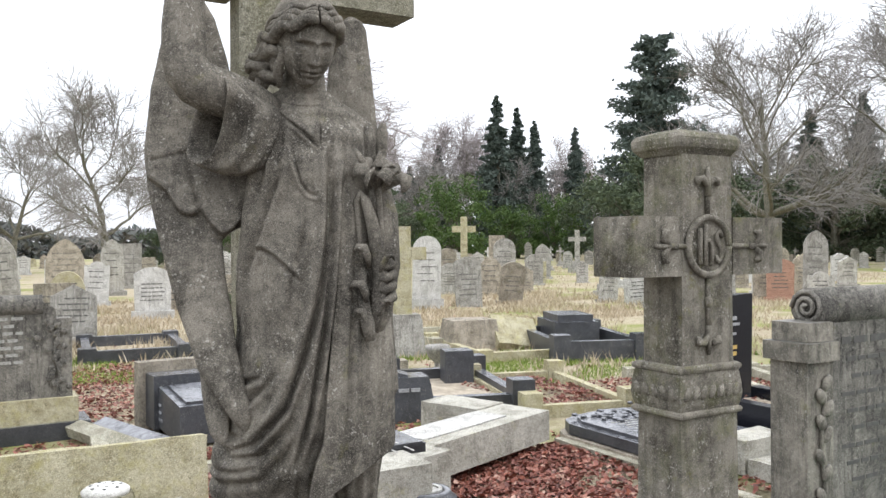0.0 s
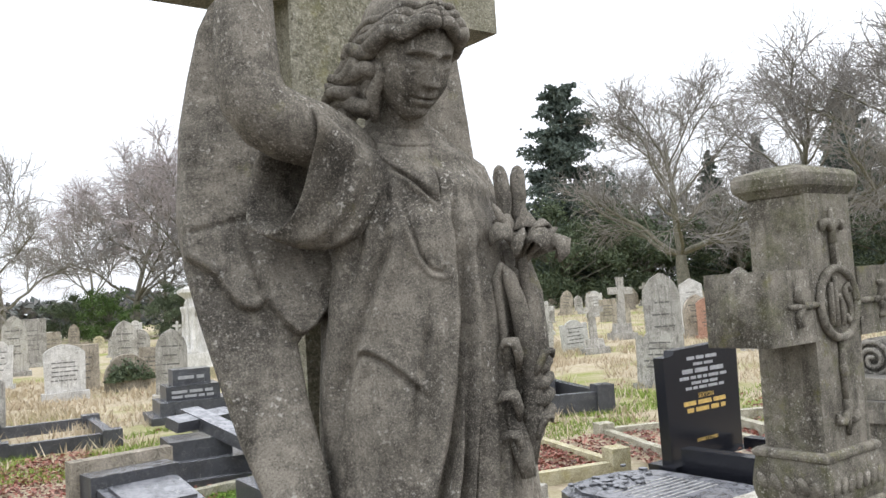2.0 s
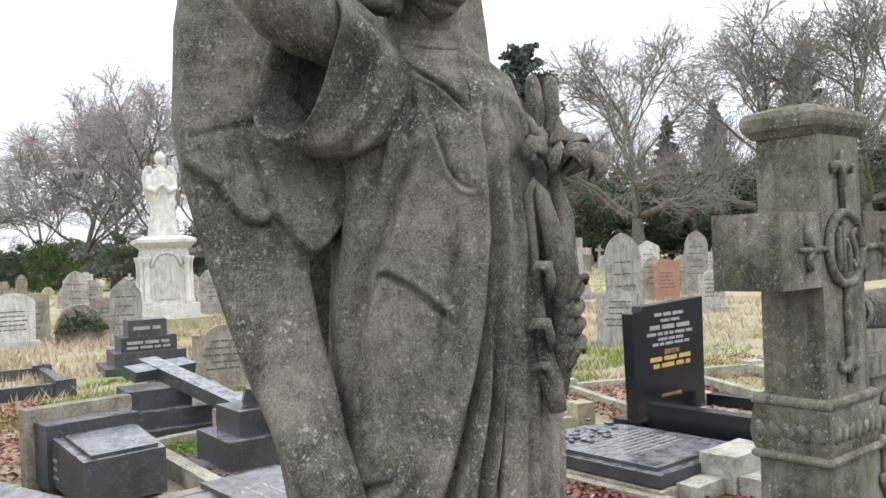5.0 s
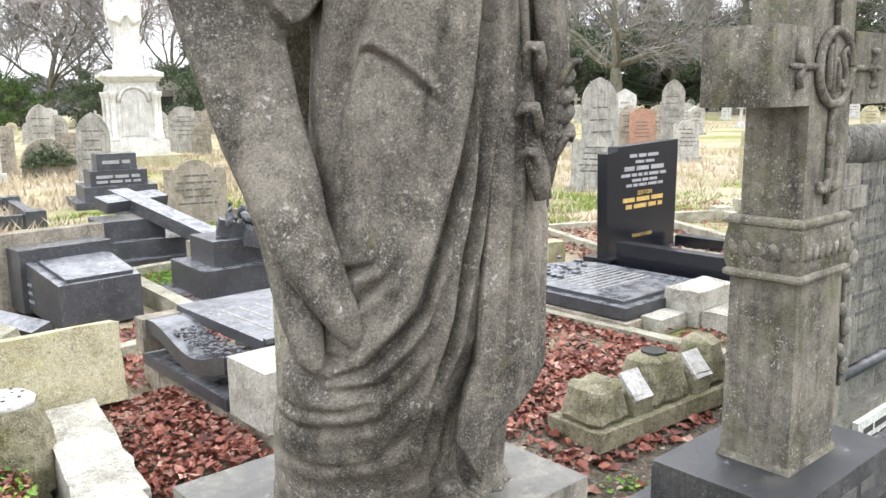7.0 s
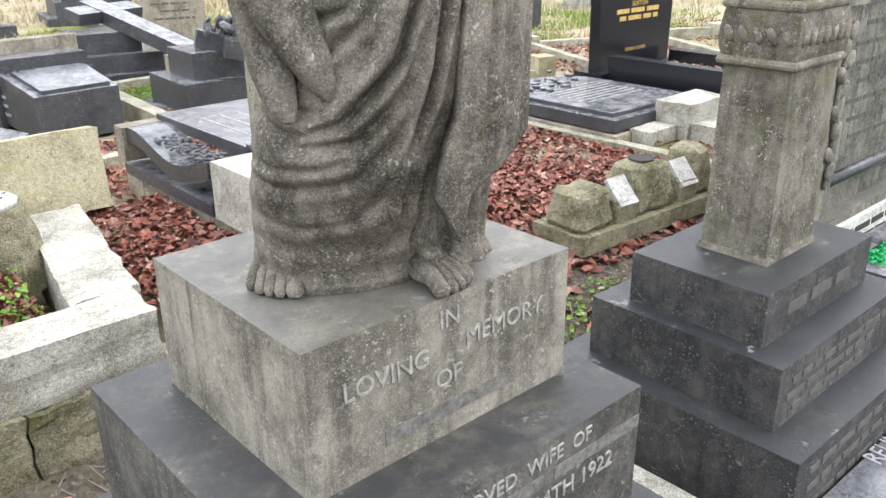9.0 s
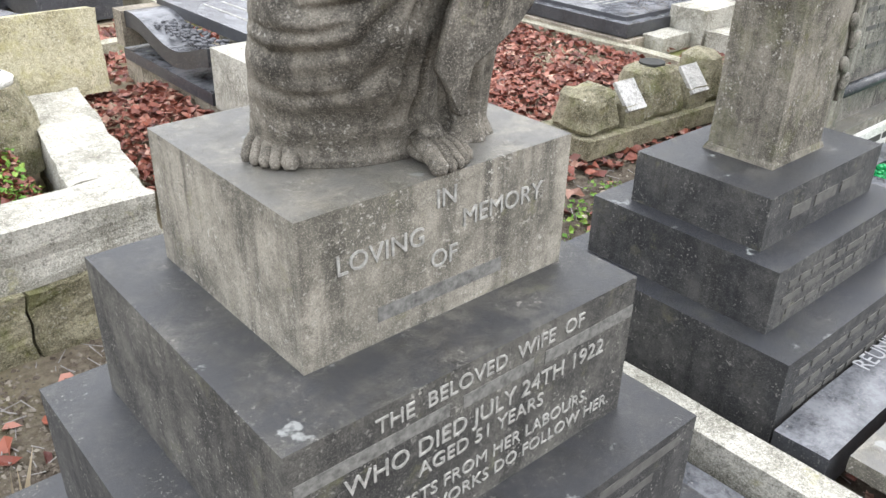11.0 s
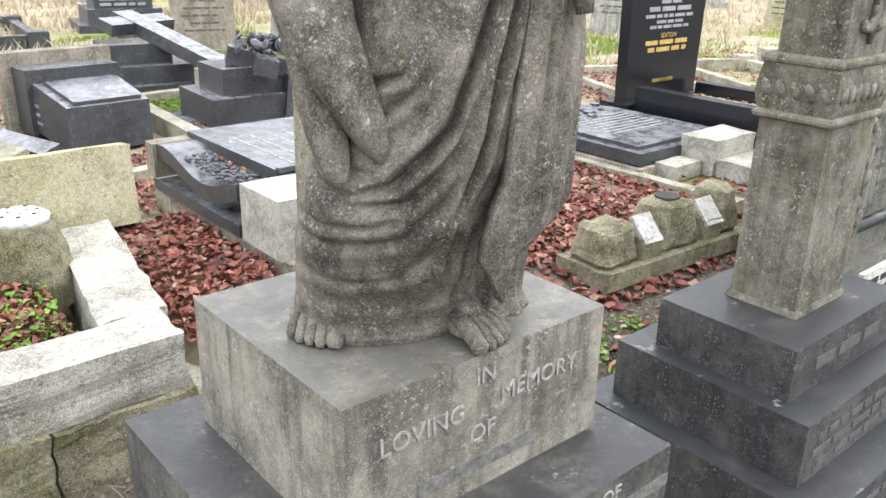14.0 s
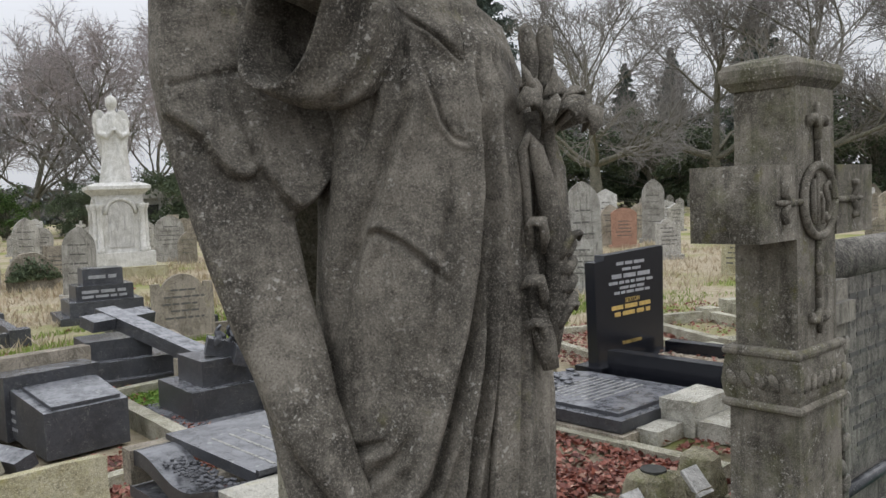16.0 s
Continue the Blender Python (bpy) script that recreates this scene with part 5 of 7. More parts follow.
kerb(2.44, 2.36, 4.4, 2.36, SLATE, 0.15, 0.05, z=-0.12, label="dark lettered kerb before the stone cross")
lettering("REUNITED", 0.075, SILVER, bpy.data.objects["grave_kerb.008"], pose(0.62, 0.03, 0.131, -90, 0, 0), depth=0.001)
part_slab = part("broken_slab", hewn(2.47, 3.5, 1.4, 2.25, 0, 0.05, amount=0.008), PLINTH)
part_slab.matrix_world = pose(0, 0, -0.24, 1.5, -2, 0)
tagged(part_slab, "cracked pale stone slab lying on leaf-strewn earth", "stone slab")


def fallen_pedestal():
    top = at_ground("fallen_pedestal", 2.45, 7.9, "overturned dark granite pedestal lying against its base slab", "monument", 4)
    part("base_slab", block(-0.36, 0.42, 0.36, 0.50, 0, 0.62), BROWN, top, bevel=0.01)
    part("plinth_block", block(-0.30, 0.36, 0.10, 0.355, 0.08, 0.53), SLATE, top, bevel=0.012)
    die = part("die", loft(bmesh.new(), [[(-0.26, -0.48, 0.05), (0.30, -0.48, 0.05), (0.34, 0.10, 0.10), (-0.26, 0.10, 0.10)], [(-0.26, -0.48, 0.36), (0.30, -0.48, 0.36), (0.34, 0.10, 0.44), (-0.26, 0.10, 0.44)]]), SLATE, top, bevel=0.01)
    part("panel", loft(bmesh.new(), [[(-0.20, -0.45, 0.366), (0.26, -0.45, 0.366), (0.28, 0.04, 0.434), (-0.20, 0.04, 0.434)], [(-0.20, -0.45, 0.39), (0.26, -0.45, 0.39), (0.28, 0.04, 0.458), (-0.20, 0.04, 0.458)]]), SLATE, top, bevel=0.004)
    bars(die, SILVER, [(-0.35, 0.0, 0.16 + 0.06 * i, 0.022) for i in range(3)], pose(-0.262, 0, 0, 0, 0, -90), 0.002)
    for i, x in enumerate((-0.52, -0.72)):
        ob = part("plank_kerb", block(-0.07, 0.07, -0.55, 0.55, 0, 0.09), SLATE if i == 0 else KERB, top, bevel=0.006)
        ob.matrix_basis = pose(x, -0.05, 0.06, 0, -18, 12)


fallen_pedestal()


def stepped_base(x, y, turn, steps, mat, label, name="granite_monument"):
    top = at_ground(name, x, y, label, "monument", turn)
    z = 0.0
    for w, d, h in steps:
        part("step", block(-w / 2, w / 2, -d / 2, d / 2, z, z + h), mat, top, bevel=0.01)
        z += h
    return top


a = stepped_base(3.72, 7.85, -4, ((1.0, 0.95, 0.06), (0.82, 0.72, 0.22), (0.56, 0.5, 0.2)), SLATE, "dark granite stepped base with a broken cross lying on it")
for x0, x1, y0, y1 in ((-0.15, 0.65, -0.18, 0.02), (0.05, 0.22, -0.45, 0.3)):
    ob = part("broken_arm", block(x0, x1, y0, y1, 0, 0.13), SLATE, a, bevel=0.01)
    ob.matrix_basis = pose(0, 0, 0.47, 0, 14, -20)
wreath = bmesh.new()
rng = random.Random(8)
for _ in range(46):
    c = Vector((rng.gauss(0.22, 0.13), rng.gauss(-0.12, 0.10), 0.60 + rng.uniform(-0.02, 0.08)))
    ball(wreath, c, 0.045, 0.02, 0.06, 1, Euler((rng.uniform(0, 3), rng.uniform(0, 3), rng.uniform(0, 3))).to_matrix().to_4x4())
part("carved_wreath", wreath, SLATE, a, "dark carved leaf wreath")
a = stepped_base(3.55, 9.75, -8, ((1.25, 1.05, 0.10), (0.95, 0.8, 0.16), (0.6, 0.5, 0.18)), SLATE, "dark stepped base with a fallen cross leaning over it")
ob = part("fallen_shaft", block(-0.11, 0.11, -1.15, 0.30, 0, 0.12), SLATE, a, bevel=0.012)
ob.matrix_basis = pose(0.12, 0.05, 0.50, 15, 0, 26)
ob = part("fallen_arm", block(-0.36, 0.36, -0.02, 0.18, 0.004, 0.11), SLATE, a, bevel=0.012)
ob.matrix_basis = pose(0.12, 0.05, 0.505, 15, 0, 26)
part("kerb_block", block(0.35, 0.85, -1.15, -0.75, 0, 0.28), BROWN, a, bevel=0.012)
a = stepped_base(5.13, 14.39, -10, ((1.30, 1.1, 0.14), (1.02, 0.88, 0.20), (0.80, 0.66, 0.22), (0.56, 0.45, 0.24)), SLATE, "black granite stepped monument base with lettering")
bars(a, SILVER, [(-0.22, 0.2, 0.66, 0.05), (-0.32, 0.3, 0.45, 0.045), (-0.32, 0.3, 0.38, 0.04)], pose(0, -0.34, 0), 0.006)
kerb_set(5.25, 13.0, 1.1, 1.9, SLATE, -10, 0.16)
kerb_set(3.0, 13.9, 1.3, 2.0, SLATE, -6, 0.2, 0.12)
kerb_set(5.15, 10.75, 0.9, 1.7, BROWN, -14, 0.16)
kerb_set(7.8, 12.6, 1.0, 2.0, KERB, -14, 0.14)


def leafed_headstone():
    """The large headstone with a vine carved down its edge."""
    top = at_ground("vine_carved_headstone", 0.75, 8.55, "dark streaked wide headstone with carved vine edge on stone base", "headstone")
    part("base", block(-0.75, 0.95, -0.22, 0.22, 0, 0.16), SLATE, top, bevel=0.012)
    part("sub_base", block(-0.70, 0.86, -0.17, 0.17, 0.16, 0.36), LIME, top, bevel=0.012)
    part("slab", slab_of([(-0.66, 0.36), (0.70, 0.36), (0.70, 1.10), (0.56, 1.20), (-0.56, 1.20), (-0.66, 1.10)], -0.1, 0.1), SOOTY, top, bevel=0.015)
    part("top_roll", tube(bmesh.new(), [(-0.6, -0.06, 1.14), (0.6, -0.06, 1.14)], 0.085, 16), SOOTY, top, smooth=True)
    part("side_pillar", block(0.70, 0.82, -0.11, 0.1, 0.36, 1.02), SOOTY, top, bevel=0.012)
    rng = random.Random(2)
    vine = bmesh.new()
    tube(vine, [(0.70 + 0.02 * math.sin(i), -0.12, 0.45 + 0.06 * i) for i in range(10)], 0.012, 6)
    for i in range(22):
        ball(vine, (0.70 + rng.gauss(0, 0.04), -0.125, 0.45 + 0.026 * i), 0.028, 0.012, 0.034, 1, Matrix.Rotation(rng.uniform(0, 3), 4, "Y"))
    part("carved_vine", vine, SOOTY, top)
    bars(top, PALE_LETTER, [(-0.35 + 0.03 * (i % 3), 0.45 - 0.04 * (i % 2), 1.02 - 0.06 * i, 0.026) for i in range(7)], pose(0, -0.1, 0))
    kerb(1.62, 7.1, 1.72, 8.2, KERB, 0.12, 0.1)


PALE_LETTER = LEAD
leafed_headstone()


# ---- graves to the other side ----
def rock_vases():
    top = at_ground("rock_flower_holder", 3.95, 4.03, "three rough mossy stones with pale plaques on one base", "flower holder", -3, z=-0.035)
    part("base", roughen(block(-0.54, 0.54, -0.17, 0.15, 0, 0.085), 0.005, 9, 5), ROUGH, top, "green mossy base")
    for x, w, d, h, tp in ((-0.40, 0.25, 0.25, 0.27, 0.030), (0.03, 0.30, 0.27, 0.315, 0.045), (0.42, 0.21, 0.24, 0.325, 0.035)):
        bm = block(x - w / 2, x + w / 2, -d / 2 - 0.01, d / 2 - 0.01, 0.083, h, taper=tp)
        bmesh.ops.bevel(bm, geom=bm.edges[:], offset=0.028, segments=1, affect="EDGES")
        part("stone", roughen(bm, 0.014, 17, 3), ROUGH, top)
    for x in (-0.205, 0.265):
        blk = part("plaque_block", roughen(block(x - 0.066, x + 0.066, -0.135, 0.10, 0.083, 0.19), 0.006, 11, 4), ROUGH, top)
        ob = part("plaque", block(-0.064, 0.064, -0.075, 0.075, 0, 0.018), PALE, blk, "pale sloping plaque", bevel=0.003)
        ob.matrix_basis = pose(x, -0.085, 0.215, 48, 0, 0)
    # a dark disc on the stone, painted as the shade of a hollow
    part("flower_hole", turned(bmesh.new(), [(0.062, 0.310), (0.062, 0.324)], 20, (0.03, -0.01)), DARK_LETTER_HOLE, top)


rock_vases()


def fallen_cross_beam():
    top = at_ground("fallen_stone_cross", 3.3, 5.42, "large pale stone cross lying fallen over a leaf-filled grave", "cross", 21, z=0.02)
    part("beam", roughen(block(0.0, 1.45, -0.05, 0.38, 0.06, 0.29), 0.004, 6, 5), WHITE_KERB, top)
    part("head", roughen(block(1.10, 1.46, 0.384, 0.95, 0.08, 0.30), 0.004, 6, 4), WHITE_KERB, top)
    part("arm", roughen(block(-0.30, -0.003, -0.22, 0.75, 0.0, 0.30), 0.006, 6, 4), WHITE_KERB, top)
    part("panel", block(0.10, 1.05, 0.08, 0.36, 0.291, 0.30), PALE, top, bevel=0.003)


fallen_cross_beam()
a = at_ground("round_vase", 2.96, 4.78, "dark turned stone flower vase with a pale inner ring", "vase")
part("body", turned(bmesh.new(), [(0.11, 0), (0.12, 0.05), (0.155, 0.12), (0.17, 0.20), (0.165, 0.225), (0.14, 0.235), (0.135, 0.255), (0.125, 0.265), (0.09, 0.265), (0.085, 0.23)], 32), SLATE, a, smooth=True)
part("inner_ring", turned(bmesh.new(), [(0.086, 0.262), (0.086, 0.272), (0.065, 0.272), (0.06, 0.24)], 28), PALE, a, "pale ring")


def black_headstone():
    top = at_ground("black_headstone", 6.53, 5.95, "polished black granite headstone with gold lettering and black kerbs", "headstone", z=0.0)
    part("base", block(-0.55, 0.55, -0.14, 0.14, 0, 0.20), BLACK, top, bevel=0.006)
    s = part("slab", slab_of([(-0.48, 0.20), (0.48, 0.20), (0.50, 1.13), (-0.36, 1.10), (-0.37, 1.06), (-0.50, 1.05)], -0.05, 0.05), BLACK, top, bevel=0.004)
    bars(s, SILVER, [(-0.22, 0.22, 1.005, 0.028), (-0.14, 0.16, 0.955, 0.024), (-0.29, 0.30, 0.895, 0.036), (-0.33, 0.33, 0.845, 0.026), (-0.18, 0.2, 0.80, 0.024), (-0.26, 0.26, 0.76, 0.024)], pose(0.02, -0.05, 0), 0.002)
    lettering("SEXTON", 0.055, GOLD, s, pose(0.02, -0.052, 0.685), depth=0.001)
    bars(s, GOLD, [(-0.30, 0.30, 0.632, 0.036), (-0.26, 0.26, 0.575, 0.036)], pose(0.02, -0.05, 0), 0.002)
    lettering("DEARLY LOVED", 0.04, GOLD, s, pose(0.0, -0.052, 0.33), depth=0.001)
    for x in (-0.42, 0.42):
        part("kerb_rail", block(x - 0.06, x + 0.06, -1.75, -0.142, 0, 0.34 if x < 0 else 0.30), BLACK, top, bevel=0.006)
    part("kerb_rail", block(-0.36, 0.36, -1.75, -1.63, 0, 0.3), BLACK, top, bevel=0.006)
    part("gravel_bed", block(-0.358, 0.358, -1.628, -0.142, 0, 0.2), PEBBLE, top)
    rng = random.Random(4)
    bm = bmesh.new()
    for _ in range(160):
        ball(bm, (rng.uniform(-0.33, 0.33), rng.uniform(-1.6, -0.2), 0.205), rng.uniform(0.012, 0.035), None, 0.018, 1)
    part("pebbles", bm, PEBBLE, top)["kind"] = "stuff"


black_headstone()


def ledger_with_flowers():
    top = at_ground("dark_ledger", 5.42, 5.52, "dark polished grave ledger with carved flower spray and moulded edge", "grave", z=0.0)
    def plate(z0, z1, inset):
        w, l = 0.52 - inset, 0.66 - inset
        out = [(-w, -l), (w, -l), (w, l - 0.25), (w - 0.08, l - 0.10), (w - 0.25, l - 0.01), (0, l + 0.02), (-w + 0.25, l - 0.01), (-w + 0.08, l - 0.10), (-w, l - 0.25)]
        bm = loft(bmesh.new(), [[(x, y, z) for x, y in out] for z in (z0, z1)])
        return bm
    part("foundation", plate(0.0, 0.08, -0.03), BROWN, top)
    led = part("ledger", plate(0.09, 0.17, 0.0), SLATE, top, bevel=0.012)
    part("raised_field", plate(0.17, 0.195, 0.07), SLATE, top, bevel=0.006)
    rng = random.Random(6)
    for _ in range(48):
        bm = bmesh.new()
        ball(bm, (rng.gauss(-0.05, 0.14), 0.36 + rng.gauss(0, 0.10), 0.205), rng.uniform(0.025, 0.05), rng.uniform(0.02, 0.035), 0.016, 1, Matrix.Rotation(rng.uniform(0, 3), 4, "Z"))
        part("carved_leaf", bm, SLATE, led)
    bars(led, LEAD, [(-0.3 + 0.02 * (i % 3), 0.32, 0.16 - 0.06 * i, 0.012) for i in range(8)], pose(0, 0, 0.197, -90, 0, 0), 0.001)
    for x0, x1, y0, y1, h in ((5.28, 5.75, 4.44, 4.70, 0.24), (5.30, 5.75, 4.18, 4.43, 0.12), (4.98, 5.27, 4.52, 4.68, 0.1)):
        ob = part("kerb_block", roughen(block(x0 - 5.35, x1 - 5.35, y0 - 5.35, y1 - 5.35, 0, h), 0.008, 9, 4), WHITE_KERB, top)


ledger_with_flowers()


def scroll_headstone():
    top = at_ground("scroll_headstone", 4.76, 3.36, "grey headstone with rolled scroll top and lily-carved side pillar", "headstone", z=-0.16)
    part("plinth", block(-0.72, 0.75, -0.16, 0.18, 0, 0.26), PLINTH, top, bevel=0.01)
    part("slab", block(-0.46, 0.55, -0.08, 0.06, 0.26, 1.44), SOOTY, top, bevel=0.006)
    roll = bmesh.new()
    tube(roll, [(-0.50, -0.02, 1.44), (0.55, -0.02, 1.44)], 0.095, 24)
    part("scroll_roll", roll, SOOTY, top, smooth=True)
    curl = bmesh.new()
    tube(curl, [(-0.505 - 0.0006 * i, -0.02 + (0.088 - 0.0033 * i) * math.cos(i * 0.62), 1.44 + (0.088 - 0.0033 * i) * math.sin(i * 0.62)) for i in range(25)], 0.011, 8)
    part("scroll_curl", curl, SOOTY, top, smooth=True)
    part("lower_roll", tube(bmesh.new(), [(-0.45, -0.10, 0.42), (0.55, -0.10, 0.42)], 0.028, 12), SLATE, top, smooth=True)
    pil = part("side_pillar", block(-0.66, -0.47, -0.13, 0.07, 0.26, 1.20), PLINTH, top, bevel=0.006)
    part("pillar_cap", block(-0.69, -0.462, -0.16, 0.09, 1.202, 1.29), PLINTH, top, bevel=0.01)
    part("pillar_block", block(-0.65, -0.468, -0.13, 0.07, 1.292, 1.38), PLINTH, top, bevel=0.006)
    lily = bmesh.new()
    tube(lily, [(-0.56 + 0.015 * math.sin(i * 0.9), -0.14, 0.42 + 0.075 * i) for i in range(10)], 0.010, 6)
    for i, (dx, z) in enumerate(((0.02, 1.10), (-0.02, 1.04), (0.035, 0.98), (-0.02, 0.92), (0.025, 0.86), (-0.025, 0.76), (0.02, 0.68), (-0.02, 0.58), (0.02, 0.50))):
        ball(lily, (-0.56 + dx, -0.145, z), 0.028, 0.018, 0.045, 2, Matrix.Rotation(radians(35 if dx > 0 else -35), 4, "Y"))
    part("carved_lily", lily, PLINTH, pil, smooth=True)
    bars(top, FAINT_LETTER, [(-0.33 + 0.04 * (i % 3), 0.45 - 0.03 * (i % 2), 1.26 - 0.085 * i, 0.034 if i == 0 else 0.02) for i in range(9)], pose(0, -0.08, 0))
    panel = part("foot_panel", block(-0.44, 0.6, -0.19, -0.162, 0.03, 0.22), WHITE, top, "white marble panel with dark lettering", bevel=0.004)
    bars(panel, DARK_LETTER_HOLE, [(-0.38, 0.5, 0.15, 0.03), (-0.36, 0.4, 0.09, 0.03)], pose(0, -0.19, 0))
    part("kerb_rail", block(-0.68, -0.58, -1.3, -0.165, 0, 0.16), SLATE, top, bevel=0.006)
    part("kerb_rail", block(-0.57, 0.7, -0.30, -0.20, 0, 0.12), SLATE, top, bevel=0.006)
    bm = bmesh.new()
    rng = random.Random(9)
    for _ in range(1500):
        ball(bm, (rng.uniform(-0.56, 0.6), rng.uniform(-1.25, -0.31), 0.10 + rng.uniform(0, 0.02)), rng.uniform(0.010, 0.018), None, None, 1)
    part("glass_chippings", bm, GLASS_CHIPS, top, "bright green glass chippings")["kind"] = "stuff"
    part("bed", block(-0.578, 0.7, -1.3, -0.302, 0, 0.095), GLASS_CHIPS, top)


scroll_headstone()

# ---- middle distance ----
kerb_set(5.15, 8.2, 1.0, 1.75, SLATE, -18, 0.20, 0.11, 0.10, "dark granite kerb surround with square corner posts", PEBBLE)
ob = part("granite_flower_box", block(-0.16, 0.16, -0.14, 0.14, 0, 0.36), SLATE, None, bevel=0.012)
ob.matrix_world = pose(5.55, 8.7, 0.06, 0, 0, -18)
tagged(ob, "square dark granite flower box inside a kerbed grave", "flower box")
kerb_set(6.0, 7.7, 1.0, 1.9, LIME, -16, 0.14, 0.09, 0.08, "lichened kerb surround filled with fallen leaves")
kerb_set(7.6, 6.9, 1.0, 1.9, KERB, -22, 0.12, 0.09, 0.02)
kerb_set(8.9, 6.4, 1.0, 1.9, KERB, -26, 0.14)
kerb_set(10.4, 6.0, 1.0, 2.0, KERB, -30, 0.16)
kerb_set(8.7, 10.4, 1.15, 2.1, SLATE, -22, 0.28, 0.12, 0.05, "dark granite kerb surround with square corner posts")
a = at_ground("dark_pedestal", 4.2, 7.55, "dark tapering granite pedestal with worn lettering", "monument", -14)
part("body", block(-0.34, 0.34, -0.22, 0.22, 0, 0.42, taper=0.07), SLATE, a, bevel=0.012)
bars(a, SILVER, [(-0.2, 0.2, 0.3, 0.03)], pose(0, -0.2, 0), 0.02)
a = at_ground("broken_tomb_block", 7.6, 11.4, "broken limestone tomb blocks tumbled inside a kerb", "tomb", -12)
part("block", roughen(block(-0.55, 0.25, -0.3, 0.35, 0, 0.48, taper=0.06), 0.02, 5, 4), BROWN, a)
ob = part("slab", roughen(block(-0.4, 0.4, -0.06, 0.06, 0, 0.55), 0.02, 5, 4), LIME, a)
ob.matrix_basis = pose(0.55, -0.3, 0.05, -42, 8, 10)
kerb_set(7.7, 11.1, 1.3, 2.3, LIME, -12, 0.16, 0.11)
a = at_ground("dark_stepped_box", 9.0, 11.0, "dark granite box tomb with stepped lid", "tomb", -22)
part("body", block(-0.35, 0.35, -0.5, 0.5, 0, 0.42), SLATE, a, bevel=0.012)
part("lid", block(-0.28, 0.28, -0.42, 0.42, 0.42, 0.52), SLATE, a, bevel=0.012)
a = at_ground("small_urn", 6.0, 9.9, "small stone urn on a foot beside the graves", "urn")
part("bowl", turned(bmesh.new(), [(0.08, 0), (0.085, 0.03), (0.04, 0.06), (0.045, 0.11), (0.12, 0.18), (0.155, 0.26), (0.165, 0.30), (0.15, 0.33), (0.10, 0.33)], 24), GREY, a, smooth=True)


def celtic_pillar():
    top = at_ground("lichened_cross_pillar", 6.25, 11.33, "tall yellow-lichened stone cross on a tapering grey pedestal", "cross", -16)
    part("pedestal", block(-0.29, 0.29, -0.24, 0.24, 0, 0.56, taper=0.045), GREY, top, bevel=0.015)
    part("pedestal_cap", block(-0.23, 0.23, -0.18, 0.18, 0.56, 0.62), GREY, top, bevel=0.01)
    part("shaft", block(-0.12, 0.12, -0.09, 0.09, 0.62, 1.88, taper=0.01), LIME, top, bevel=0.008)
    part("arm", block(-0.34, -0.118, -0.08, 0.08, 1.40, 1.58), LIME, top, bevel=0.008)
    part("arm", block(0.118, 0.34, -0.08, 0.08, 1.40, 1.58), LIME, top, bevel=0.008)


celtic_pillar()
stone_cross(23.0, 36.5, -26, 3.0, LIME, "tall pale lichened cross on a stepped pedestal")
stone_cross(30.0, 36.0, -34, 2.4, GREY, "tall grey stone cross on a dark stepped base")


